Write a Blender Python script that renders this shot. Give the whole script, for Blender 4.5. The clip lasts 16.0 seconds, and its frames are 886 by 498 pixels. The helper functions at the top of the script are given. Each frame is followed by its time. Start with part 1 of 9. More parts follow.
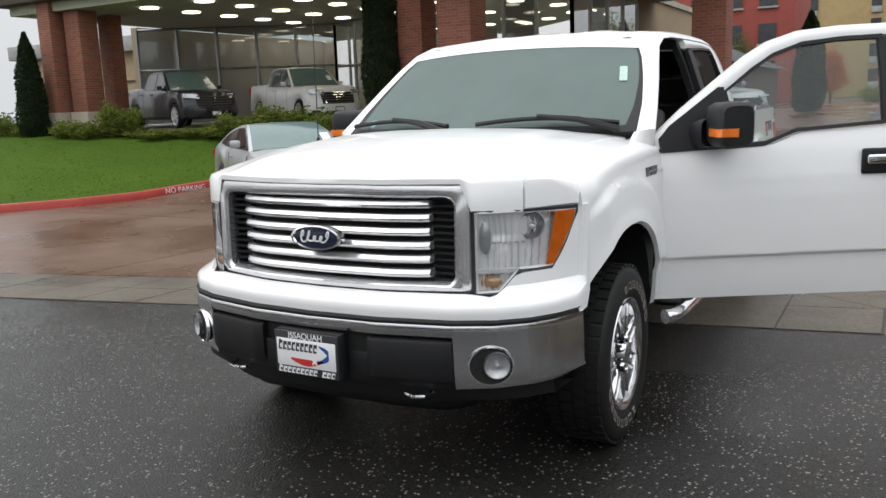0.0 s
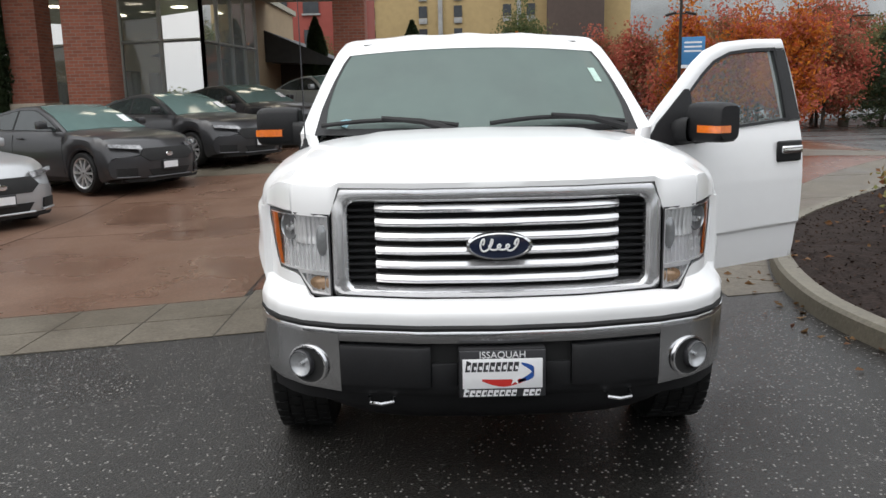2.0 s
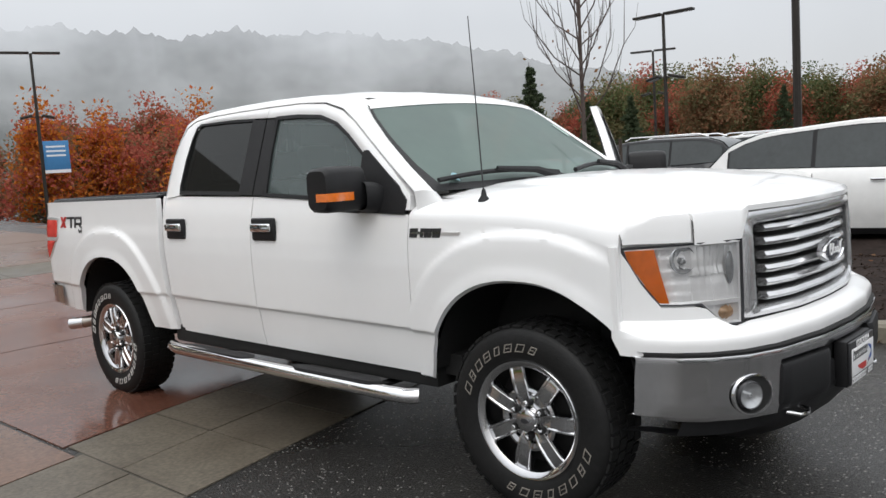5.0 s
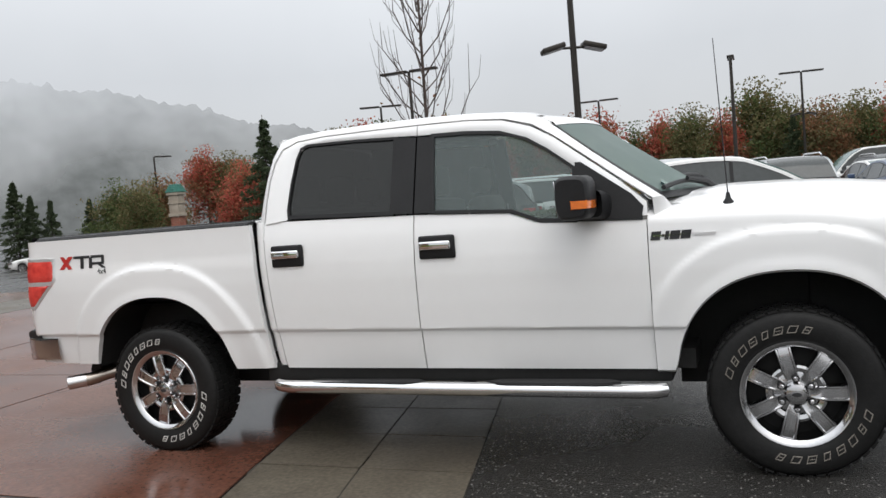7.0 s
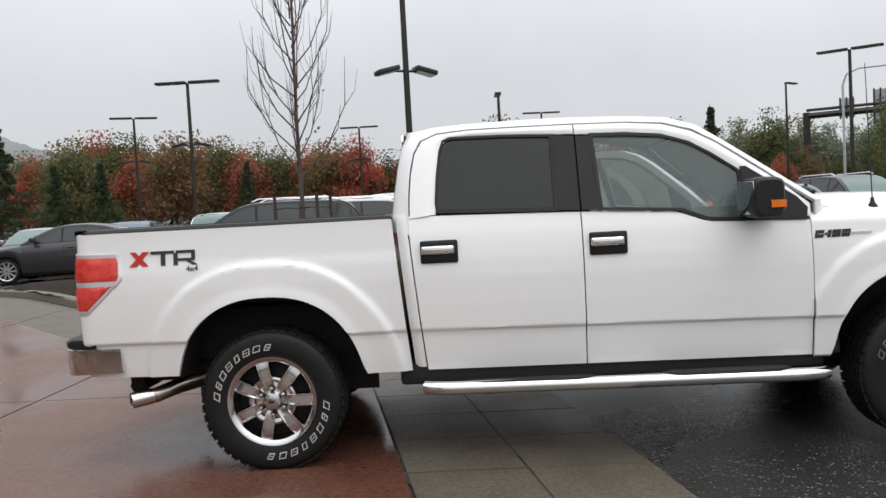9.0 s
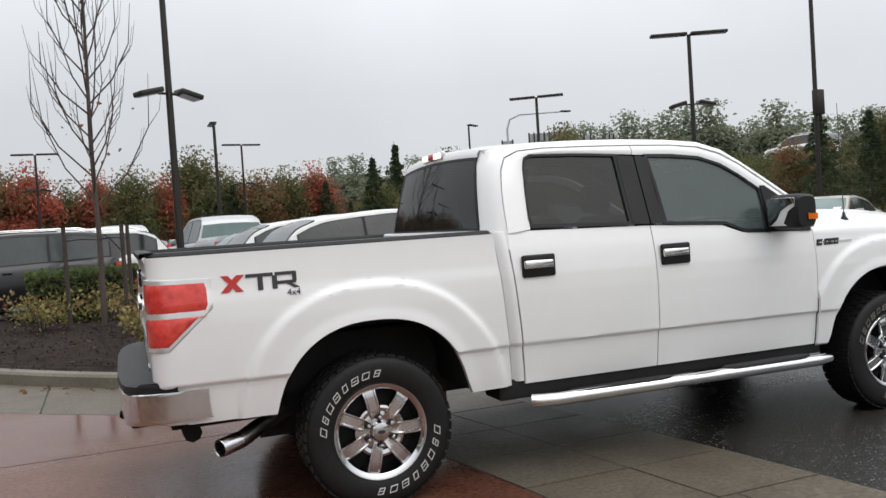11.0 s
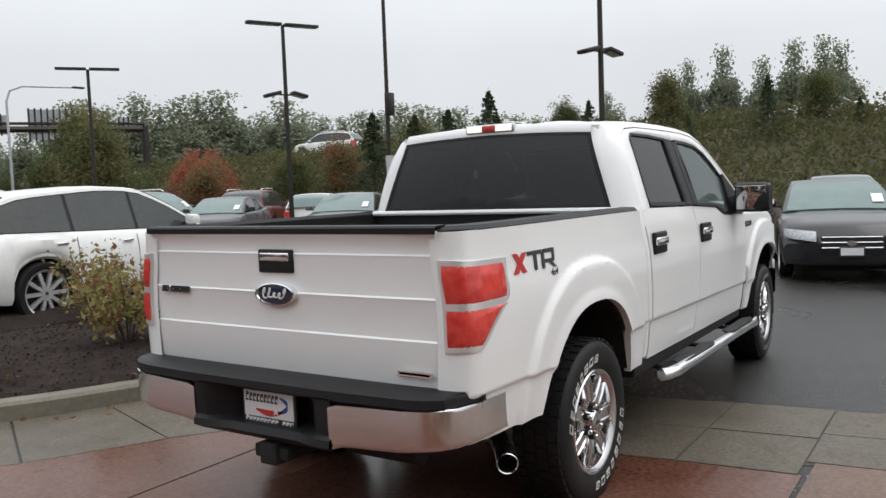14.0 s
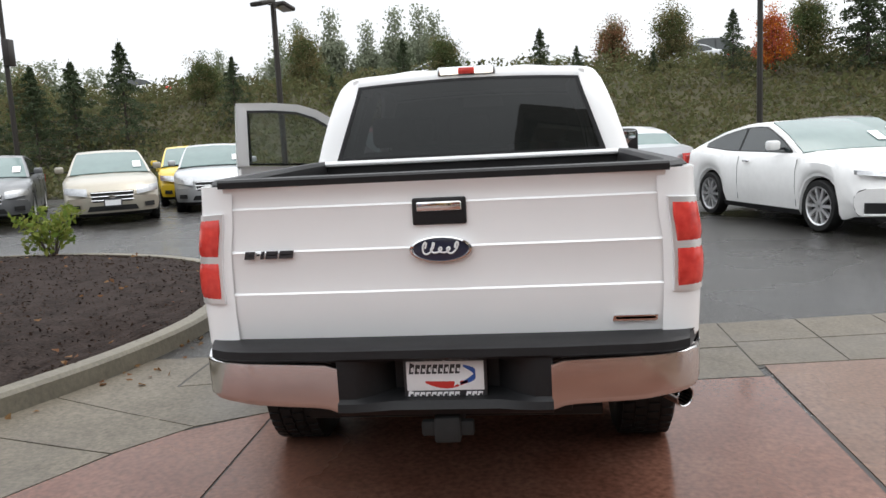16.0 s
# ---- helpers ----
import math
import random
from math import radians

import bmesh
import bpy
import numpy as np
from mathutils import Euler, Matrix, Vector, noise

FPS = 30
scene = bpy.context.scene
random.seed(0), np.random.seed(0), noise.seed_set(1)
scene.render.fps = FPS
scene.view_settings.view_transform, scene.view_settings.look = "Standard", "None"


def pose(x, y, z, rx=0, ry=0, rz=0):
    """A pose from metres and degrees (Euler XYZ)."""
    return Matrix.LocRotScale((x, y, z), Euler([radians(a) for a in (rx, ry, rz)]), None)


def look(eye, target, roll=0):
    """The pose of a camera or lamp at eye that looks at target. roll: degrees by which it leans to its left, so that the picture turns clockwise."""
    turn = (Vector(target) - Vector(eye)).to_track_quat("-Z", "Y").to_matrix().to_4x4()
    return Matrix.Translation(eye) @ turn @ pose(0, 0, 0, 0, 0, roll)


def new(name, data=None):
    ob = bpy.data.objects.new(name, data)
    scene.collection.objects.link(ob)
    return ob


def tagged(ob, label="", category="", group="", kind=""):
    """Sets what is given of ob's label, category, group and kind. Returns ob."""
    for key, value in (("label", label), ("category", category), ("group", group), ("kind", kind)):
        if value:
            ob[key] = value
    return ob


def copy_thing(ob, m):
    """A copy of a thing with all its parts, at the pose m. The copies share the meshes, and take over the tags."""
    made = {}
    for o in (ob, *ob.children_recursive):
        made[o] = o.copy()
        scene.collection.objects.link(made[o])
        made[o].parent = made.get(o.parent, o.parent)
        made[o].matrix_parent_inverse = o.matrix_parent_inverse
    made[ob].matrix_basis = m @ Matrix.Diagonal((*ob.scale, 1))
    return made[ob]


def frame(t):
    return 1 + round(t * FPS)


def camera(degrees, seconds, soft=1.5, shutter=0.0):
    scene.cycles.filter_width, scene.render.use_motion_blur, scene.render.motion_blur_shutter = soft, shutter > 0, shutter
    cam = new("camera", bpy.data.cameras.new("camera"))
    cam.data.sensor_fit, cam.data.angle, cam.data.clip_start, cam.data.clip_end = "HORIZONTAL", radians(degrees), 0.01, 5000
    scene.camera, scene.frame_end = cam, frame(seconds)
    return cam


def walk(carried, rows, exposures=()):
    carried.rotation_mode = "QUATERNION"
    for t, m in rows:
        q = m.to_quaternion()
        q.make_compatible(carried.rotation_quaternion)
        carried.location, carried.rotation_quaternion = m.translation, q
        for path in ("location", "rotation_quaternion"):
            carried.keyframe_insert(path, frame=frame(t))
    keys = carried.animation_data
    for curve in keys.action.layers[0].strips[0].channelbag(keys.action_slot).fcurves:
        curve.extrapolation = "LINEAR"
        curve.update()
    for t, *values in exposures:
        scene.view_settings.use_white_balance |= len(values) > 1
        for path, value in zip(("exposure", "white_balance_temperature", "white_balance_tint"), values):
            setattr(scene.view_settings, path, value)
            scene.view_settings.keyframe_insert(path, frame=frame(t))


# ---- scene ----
cam = camera(56.7, 16.0)
PATH = [
    (0, (3.497, 2.036, 1.546), (1.784, 1.066, 1.193), -2.0),
    (0.5, (3.674, 1.476, 1.548), (1.861, 0.72, 1.172), -1.6),
    (1, (3.791, 0.93, 1.576), (1.903, 0.397, 1.184), -1.5),
    (1.5, (3.873, 0.359, 1.59), (1.93, 0.085, 1.199), -1.4),
    (2, (3.884, -0.234, 1.598), (1.921, -0.216, 1.216), -1.2),
    (2.5, (3.779, -0.801, 1.564), (1.832, -0.527, 1.196), -1.3),
    (3, (3.562, -1.43, 1.562), (1.683, -0.863, 1.179), -1.3),
    (3.5, (3.304, -2.002, 1.527), (1.517, -1.17, 1.193), -1.4),
    (3.7, (3.184, -2.231, 1.529), (1.441, -1.299, 1.221), -1.7),
    (5.8, (1.253, -4.231, 1.449), (0.122, -2.59, 1.28), -4.9),
    (6, (1.057, -4.329, 1.454), (-0.03, -2.658, 1.29), -5.2),
    (6.5, (0.519, -4.738, 1.443), (-0.399, -2.966, 1.312), -5.1),
    (7, (-0.106, -5.114, 1.445), (-0.831, -3.254, 1.328), -4.8),
    (7.5, (-0.733, -5.412, 1.431), (-1.268, -3.489, 1.32), -4.4),
    (8, (-1.314, -5.426, 1.42), (-1.7, -3.467, 1.308), -4.1),
    (8.5, (-1.908, -5.562, 1.443), (-2.152, -3.58, 1.331), -3.7),
    (9, (-2.523, -5.553, 1.441), (-2.586, -3.557, 1.341), -3.1),
    (9.2, (-2.774, -5.517, 1.429), (-2.743, -3.519, 1.337), -2.8),
    (11.3, (-5.231, -4.926, 1.478), (-4.383, -3.116, 1.412), -4.0),
    (11.5, (-5.466, -4.762, 1.472), (-4.534, -2.994, 1.395), -4.1),
    (12, (-6.019, -4.406, 1.473), (-4.911, -2.744, 1.376), -4.4),
    (12.5, (-6.496, -4.014, 1.494), (-5.225, -2.474, 1.382), -4.1),
    (13, (-6.823, -3.572, 1.525), (-5.409, -2.163, 1.402), -3.6),
    (13.5, (-7.128, -3.124, 1.549), (-5.592, -1.849, 1.417), -2.8),
    (14, (-7.343, -2.558, 1.563), (-5.68, -1.457, 1.413), -2.1),
    (14.5, (-7.539, -2.051, 1.559), (-5.773, -1.131, 1.374), -2.4),
    (15, (-7.684, -1.486, 1.573), (-5.828, -0.788, 1.318), -3.5),
    (15.5, (-7.786, -0.923, 1.569), (-5.861, -0.457, 1.287), -3.6),
    (16, (-7.843, -0.328, 1.566), (-5.874, -0.121, 1.282), -2.9),
]
walk(cam, [(t, look(eye, target, roll)) for t, eye, target, roll in PATH],
     [(0, 0.24), (3.5, 0.22), (6, 0.08), (9, 0.08), (12.5, 0.06), (14.5, 0.22), (16, 0.60)])

# ---- light ----
sky_world = bpy.data.worlds.new("overcast_sky")
scene.world = sky_world
sky_world.use_nodes = True
wn, wl = sky_world.node_tree.nodes, sky_world.node_tree.links
wn.clear()
w_out = wn.new("ShaderNodeOutputWorld")
w_bg = wn.new("ShaderNodeBackground")
w_sky = wn.new("ShaderNodeTexSky")
w_sky.sky_type, w_sky.sun_disc = "NISHITA", False
w_sky.sun_elevation, w_sky.sun_rotation = radians(38), radians(150)
w_sky.dust_density, w_sky.air_density = 6.0, 1.0
w_co = wn.new("ShaderNodeTexCoord")
w_sep = wn.new("ShaderNodeSeparateXYZ")
w_ramp = wn.new("ShaderNodeValToRGB")
w_cloud = wn.new("ShaderNodeTexNoise")
w_cloud.inputs["Scale"].default_value, w_cloud.inputs["Detail"].default_value = 2.2, 5.0
w_cr = wn.new("ShaderNodeMapRange")
w_cr.inputs["From Min"].default_value, w_cr.inputs["From Max"].default_value = 0.3, 0.7
w_cr.inputs["To Min"].default_value, w_cr.inputs["To Max"].default_value = 0.93, 1.07
w_mul = wn.new("ShaderNodeVectorMath")
w_mul.operation = "SCALE"
w_mix = wn.new("ShaderNodeMixRGB")
w_mix.blend_type, w_mix.inputs[0].default_value = "MIX", 0.07
w_sc = wn.new("ShaderNodeVectorMath")
w_sc.operation = "SCALE"
w_sc.inputs["Scale"].default_value = 0.10
ramp = w_ramp.color_ramp
ramp.elements[0].position, ramp.elements[0].color = 0.0, (0.62, 0.635, 0.65, 1)
ramp.elements[1].position, ramp.elements[1].color = 1.0, (1.86, 1.90, 1.95, 1)
e = ramp.elements.new(0.16)
e.color = (0.665, 0.69, 0.725, 1)
e = ramp.elements.new(0.45)
e.color = (1.05, 1.085, 1.13, 1)
wl.new(w_co.outputs["Generated"], w_sep.inputs[0])
wl.new(w_sep.outputs["Z"], w_ramp.inputs[0])
wl.new(w_co.outputs["Generated"], w_cloud.inputs["Vector"])
wl.new(w_cloud.outputs["Fac"], w_cr.inputs["Value"])
wl.new(w_ramp.outputs[0], w_mul.inputs[0])
w_side = wn.new("ShaderNodeMapRange")
for key, value in zip(("From Min", "From Max", "To Min", "To Max"), (-1.0, 1.0, 0.97, 1.14)):
    w_side.inputs[key].default_value = value
wl.new(w_sep.outputs["X"], w_side.inputs["Value"])
w_pr = wn.new("ShaderNodeMath")
w_pr.operation = "MULTIPLY"
wl.new(w_cr.outputs[0], w_pr.inputs[0])
wl.new(w_side.outputs[0], w_pr.inputs[1])
wl.new(w_pr.outputs[0], w_mul.inputs["Scale"])
wl.new(w_sky.outputs[0], w_sc.inputs[0])
wl.new(w_mul.outputs[0], w_mix.inputs[1])
wl.new(w_sc.outputs[0], w_mix.inputs[2])
wl.new(w_mix.outputs[0], w_bg.inputs["Color"])
w_bg.inputs["Strength"].default_value = 1.0
wl.new(w_bg.outputs[0], w_out.inputs[0])

sun = new("sun", bpy.data.lights.new("sun", "SUN"))
sun.data.energy, sun.data.angle, sun.data.color = 0.6, radians(40), (1.0, 0.97, 0.92)
sun.matrix_world = look((6, -14, 26), (-2, 0, 0))


# ---- materials ----
def mat(name, base, rough=0.5, metal=0.0, var=0.12, scale=3.0, fine=40.0, bump=0.0, bscale=60.0, coat=0.0, tint=None, rvar=0.0, spec=0.5, rand=0.0):
    """Two scales of variation on the base colour, roughness that varies, and fine relief."""
    m = bpy.data.materials.new(name)
    m.use_nodes = True
    n, l = m.node_tree.nodes, m.node_tree.links
    b = n["Principled BSDF"]
    b.inputs["Roughness"].default_value, b.inputs["Metallic"].default_value = rough, metal
    b.inputs["Coat Weight"].default_value = coat
    b.inputs["Coat Roughness"].default_value = 0.06
    b.inputs["Specular IOR Level"].default_value = spec
    co = n.new("ShaderNodeTexCoord")
    big, small = n.new("ShaderNodeTexNoise"), n.new("ShaderNodeTexNoise")
    big.inputs["Scale"].default_value, small.inputs["Scale"].default_value = scale, fine
    big.inputs["Detail"].default_value = small.inputs["Detail"].default_value = 4.0
    for t in (big, small):
        l.new(co.outputs["Object"], t.inputs["Vector"])
    add = n.new("ShaderNodeMath")
    add.operation = "ADD"
    l.new(big.outputs["Fac"], add.inputs[0])
    l.new(small.outputs["Fac"], add.inputs[1])
    src = add.outputs[0]
    if rand:
        info, mad = n.new("ShaderNodeObjectInfo"), n.new("ShaderNodeMath")
        mad.operation = "MULTIPLY_ADD"
        mad.inputs[1].default_value = rand
        l.new(info.outputs["Random"], mad.inputs[0])
        l.new(src, mad.inputs[2])
        src = mad.outputs[0]
    mr = n.new("ShaderNodeMapRange")
    mr.inputs["From Min"].default_value, mr.inputs["From Max"].default_value = 0.6, 1.4 + rand
    l.new(src, mr.inputs["Value"])
    mix = n.new("ShaderNodeMixRGB")
    dark = tuple(c * (1 - var) for c in base)
    light = tint or tuple(min(1, c * (1 + var)) for c in base)
    mix.inputs[1].default_value, mix.inputs[2].default_value = (*dark, 1), (*light, 1)
    l.new(mr.outputs[0], mix.inputs[0])
    l.new(mix.outputs[0], b.inputs["Base Color"])
    if rvar:
        rr = n.new("ShaderNodeMapRange")
        rr.inputs["From Min"].default_value, rr.inputs["From Max"].default_value = 0.35, 0.65
        rr.inputs["To Min"].default_value, rr.inputs["To Max"].default_value = max(0.02, rough - rvar), rough + rvar
        l.new(big.outputs["Fac"], rr.inputs["Value"])
        l.new(rr.outputs[0], b.inputs["Roughness"])
    if bump:
        bt, bn = n.new("ShaderNodeTexNoise"), n.new("ShaderNodeBump")
        bt.inputs["Scale"].default_value, bt.inputs["Detail"].default_value = bscale, 3.0
        bn.inputs["Strength"].default_value, bn.inputs["Distance"].default_value = bump, 0.01
        l.new(co.outputs["Object"], bt.inputs["Vector"])
        l.new(bt.outputs["Fac"], bn.inputs["Height"])
        l.new(bn.outputs[0], b.inputs["Normal"])
    return m


def glass(name, tint, gloss=1.0, rough=0.02, sheen_film=0.0, sheen_film_colour=(0.6, 0.66, 0.62), ior=1.75):
    """A pane: tinted see-through glass with a gloss that grows at a slant."""
    m = bpy.data.materials.new(name)
    m.use_nodes = True
    n, l = m.node_tree.nodes, m.node_tree.links
    n.clear()
    out, mix = n.new("ShaderNodeOutputMaterial"), n.new("ShaderNodeMixShader")
    tr, gl, fr = n.new("ShaderNodeBsdfTransparent"), n.new("ShaderNodeBsdfGlossy"), n.new("ShaderNodeFresnel")
    tr.inputs[0].default_value = (*tint, 1)
    gl.inputs["Roughness"].default_value = rough
    gl.inputs["Color"].default_value = (gloss, gloss, gloss, 1)
    fr.inputs["IOR"].default_value = ior
    l.new(fr.outputs[0], mix.inputs[0])
    l.new(tr.outputs[0], mix.inputs[1])
    l.new(gl.outputs[0], mix.inputs[2])
    last = mix
    if sheen_film:
        # mist and drops on the outside, with reflected sky painted in as diffuse tint
        df, m2, nz, mr, co = n.new("ShaderNodeBsdfDiffuse"), n.new("ShaderNodeMixShader"), n.new("ShaderNodeTexNoise"), n.new("ShaderNodeMapRange"), n.new("ShaderNodeTexCoord")
        df.inputs[0].default_value = (*sheen_film_colour, 1)
        nz.inputs["Scale"].default_value, nz.inputs["Detail"].default_value = 2.5, 6.0
        mr.inputs["From Min"].default_value, mr.inputs["From Max"].default_value = 0.3, 0.7
        mr.inputs["To Min"].default_value, mr.inputs["To Max"].default_value = sheen_film * 0.9, sheen_film * 1.1
        l.new(co.outputs["Object"], nz.inputs["Vector"])
        l.new(nz.outputs["Fac"], mr.inputs["Value"])
        l.new(mr.outputs[0], m2.inputs[0])
        l.new(mix.outputs[0], m2.inputs[1])
        l.new(df.outputs[0], m2.inputs[2])
        last = m2
    l.new(last.outputs[0], out.inputs[0])
    return m


def lamp_mat(name, colour, strength, base=(0.8, 0.8, 0.8)):
    m = bpy.data.materials.new(name)
    m.use_nodes = True
    b = m.node_tree.nodes["Principled BSDF"]
    b.inputs["Base Color"].default_value = (*base, 1)
    b.inputs["Emission Color"].default_value = (*colour, 1)
    b.inputs["Emission Strength"].default_value = strength
    return m


def wet(name, base, tint, scale, fine, rough_dry, rough_wet, puddle, bump, bscale, speck=0.0, spec=0.15):
    """A wet pavement: colour in two scales, wet patches with low roughness, pale specks for grit and painted glints."""
    m = bpy.data.materials.new(name)
    m.use_nodes = True
    n, l = m.node_tree.nodes, m.node_tree.links
    b = n["Principled BSDF"]
    co = n.new("ShaderNodeTexCoord")

    def tex(kind, s, detail=4.0):
        t = n.new(kind)
        t.inputs["Scale"].default_value = s
        if kind == "ShaderNodeTexNoise":
            t.inputs["Detail"].default_value = detail
        l.new(co.outputs["Object"], t.inputs["Vector"])
        return t

    def rng(src, a, z, lo, hi):
        r = n.new("ShaderNodeMapRange")
        for k, v in zip(("From Min", "From Max", "To Min", "To Max"), (a, z, lo, hi)):
            r.inputs[k].default_value = v
        l.new(src, r.inputs["Value"])
        return r.outputs[0]
    big, mid, small = tex("ShaderNodeTexNoise", scale, 5), tex("ShaderNodeTexNoise", scale * 6, 4), tex("ShaderNodeTexNoise", fine, 3)
    add = n.new("ShaderNodeMath")
    add.operation = "MULTIPLY_ADD"
    add.inputs[1].default_value = 0.5
    l.new(mid.outputs["Fac"], add.inputs[0])
    l.new(big.outputs["Fac"], add.inputs[2])
    mix = n.new("ShaderNodeMixRGB")
    mix.inputs[1].default_value, mix.inputs[2].default_value = (*base, 1), (*tint, 1)
    l.new(rng(add.outputs[0], 0.55, 0.95, 0, 1), mix.inputs[0])
    grain = n.new("ShaderNodeMixRGB")
    grain.blend_type, grain.inputs[0].default_value = "MULTIPLY", 1.0
    l.new(mix.outputs[0], grain.inputs[1])
    g = n.new("ShaderNodeCombineColor")
    gv = rng(small.outputs["Fac"], 0.3, 0.7, 0.72, 1.28)
    for k in range(3):
        l.new(gv, g.inputs[k])
    l.new(g.outputs[0], grain.inputs[2])
    colour = grain.outputs[0]
    # pale specks: grit, and wet sparkle painted into the base colour
    if speck:
        vor = tex("ShaderNodeTexVoronoi", fine * 1.3)
        sm = n.new("ShaderNodeMixRGB")
        sm.inputs[2].default_value = (speck, speck * 0.96, speck * 0.9, 1)
        sep = n.new("ShaderNodeSeparateColor")
        l.new(vor.outputs["Color"], sep.inputs[0])
        pick = n.new("ShaderNodeMath")
        pick.operation = "GREATER_THAN"
        pick.inputs[1].default_value = 0.86
        l.new(sep.outputs[0], pick.inputs[0])
        near = n.new("ShaderNodeMath")
        near.operation = "MULTIPLY"
        l.new(pick.outputs[0], near.inputs[0])
        l.new(rng(vor.outputs["Distance"], 0.25, 0.45, 0.8, 0.0), near.inputs[1])
        l.new(near.outputs[0], sm.inputs[0])
        l.new(colour, sm.inputs[1])
        colour = sm.outputs[0]
    l.new(colour, b.inputs["Base Color"])
    l.new(rng(big.outputs["Fac"], puddle - 0.12, puddle + 0.12, rough_wet, rough_dry), b.inputs["Roughness"])
    bt, bn = tex("ShaderNodeTexNoise", bscale, 3), n.new("ShaderNodeBump")
    bn.inputs["Distance"].default_value = 0.01
    l.new(rng(big.outputs["Fac"], puddle - 0.12, puddle + 0.12, bump * 0.25, bump), bn.inputs["Strength"])
    l.new(bt.outputs["Fac"], bn.inputs["Height"])
    l.new(bn.outputs[0], b.inputs["Normal"])
    b.inputs["Specular IOR Level"].default_value = spec
    return m


LAMP_DARK = mat("dark_headlamp", (0.10, 0.10, 0.11), 0.10, 0.4, var=0.6, scale=9, fine=30, tint=(0.34, 0.34, 0.35), coat=0.8)
CAR_LAMP = mat("car_headlamp", (0.42, 0.43, 0.44), 0.12, 0.7, var=0.4, scale=18, fine=60, bump=0.4, bscale=40)
ASPHALT = wet("wet_asphalt", (0.014, 0.0132, 0.0122), (0.030, 0.0285, 0.0265), 0.35, 50, 0.30, 0.16, 0.43, 0.8, 85, 0.30, spec=0.28)
RED_CONC = wet("red_stamped_concrete", (0.090, 0.036, 0.024), (0.150, 0.076, 0.054), 0.45, 35, 0.34, 0.10, 0.50, 0.12, 45)
TAN_CONC = wet("tan_concrete", (0.100, 0.054, 0.036), (0.158, 0.098, 0.070), 0.4, 35, 0.38, 0.15, 0.46, 0.12, 45)
GREY_CONC = wet("grey_concrete", (0.078, 0.066, 0.050), (0.130, 0.113, 0.088), 0.8, 40, 0.50, 0.26, 0.45, 0.2, 55)
KERB_CONC = mat("kerb_concrete", (0.135, 0.120, 0.090), 0.6, var=0.3, scale=2, fine=30, bump=0.3, bscale=50)
KERB_RED = mat("red_kerb_paint", (0.36, 0.035, 0.025), 0.45, var=0.25, scale=3, fine=25, bump=0.2)
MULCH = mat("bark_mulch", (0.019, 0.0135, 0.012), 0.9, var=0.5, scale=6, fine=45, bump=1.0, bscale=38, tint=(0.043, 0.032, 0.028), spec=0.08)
GRASS = mat("lawn_grass", (0.050, 0.092, 0.010), 0.9, var=0.15, scale=0.5, fine=30, bump=0.2, bscale=70, tint=(0.062, 0.112, 0.013), spec=0.05)
WHITE = mat("white_car_paint", (0.83, 0.83, 0.83), 0.30, var=0.015, scale=1.2, fine=8, coat=0.6, spec=0.45)
BLACKP = mat("black_plastic", (0.013, 0.013, 0.014), 0.5, var=0.25, scale=6, fine=80, bump=0.12, bscale=300, spec=0.28)
DARKGAP = mat("underbody_black", (0.010, 0.010, 0.010), 0.8, var=0.3, scale=5, fine=30)
CHROME = mat("chrome", (0.86, 0.86, 0.87), 0.07, 1.0, var=0.03, scale=4, fine=30)
SATIN = mat("satin_chrome", (0.84, 0.84, 0.85), 0.28, 0.65, var=0.04, scale=3, fine=25)
GRILLE_CHROME = mat("grille_chrome", (0.66, 0.66, 0.67), 0.20, 0.80, var=0.05, scale=5, fine=30, rvar=0.05)
LAMP_GREY = mat("lamp_inner_grey", (0.40, 0.41, 0.42), 0.12, 0.5, var=0.2, scale=20, fine=60)
TURN_LENS = mat("pale_amber_bulb", (0.55, 0.36, 0.22), 0.15, 0.3, var=0.3, scale=30, fine=80, coat=0.6)
WHEEL_CHROME = mat("wheel_chrome", (0.62, 0.62, 0.63), 0.13, 1.0, var=0.06, scale=8, fine=40)
BUMPER_CHROME = mat("bumper_chrome", (0.70, 0.70, 0.71), 0.16, 1.0, var=0.06, scale=3, fine=25)
MIRROR = mat("mirror_glass", (0.55, 0.56, 0.58), 0.03, 1.0, var=0.03)
STEEL = mat("exhaust_steel", (0.42, 0.38, 0.34), 0.28, 1.0, var=0.2, scale=8, fine=50)
RUBBER = mat("tyre_rubber", (0.012, 0.012, 0.012), 0.55, var=0.3, scale=8, fine=50, bump=0.15, bscale=120, spec=0.25)
LETTER_CLEAN = mat("clean_white_rubber", (0.62, 0.61, 0.58), 0.7, var=0.15, scale=20, fine=90)
LETTER = mat("white_rubber", (0.22, 0.20, 0.175), 0.7, var=0.4, scale=20, fine=90)
AMBER = mat("amber_lens", (0.75, 0.17, 0.015), 0.12, var=0.15, scale=15, fine=60, coat=0.8)
REDLENS = mat("red_tail_lens", (0.56, 0.022, 0.020), 0.16, var=0.30, scale=5, fine=24, coat=0.3, tint=(0.78, 0.085, 0.065), spec=0.4)
CLEARLENS = mat("clear_lens", (0.62, 0.63, 0.64), 0.07, 0.75, var=0.35, scale=22, fine=60, coat=1.0, bump=0.35, bscale=45)
REFLECTOR = mat("lamp_reflector", (0.92, 0.92, 0.93), 0.16, 0.30, var=0.05, scale=20, fine=60)
LENS_GLASS = glass("lamp_cover_glass", (0.98, 0.98, 0.98), 0.5, ior=1.4)
WS_GLASS = glass("windscreen_glass", (0.55, 0.66, 0.61), 0.85, sheen_film=0.72, sheen_film_colour=(0.150, 0.196, 0.182))
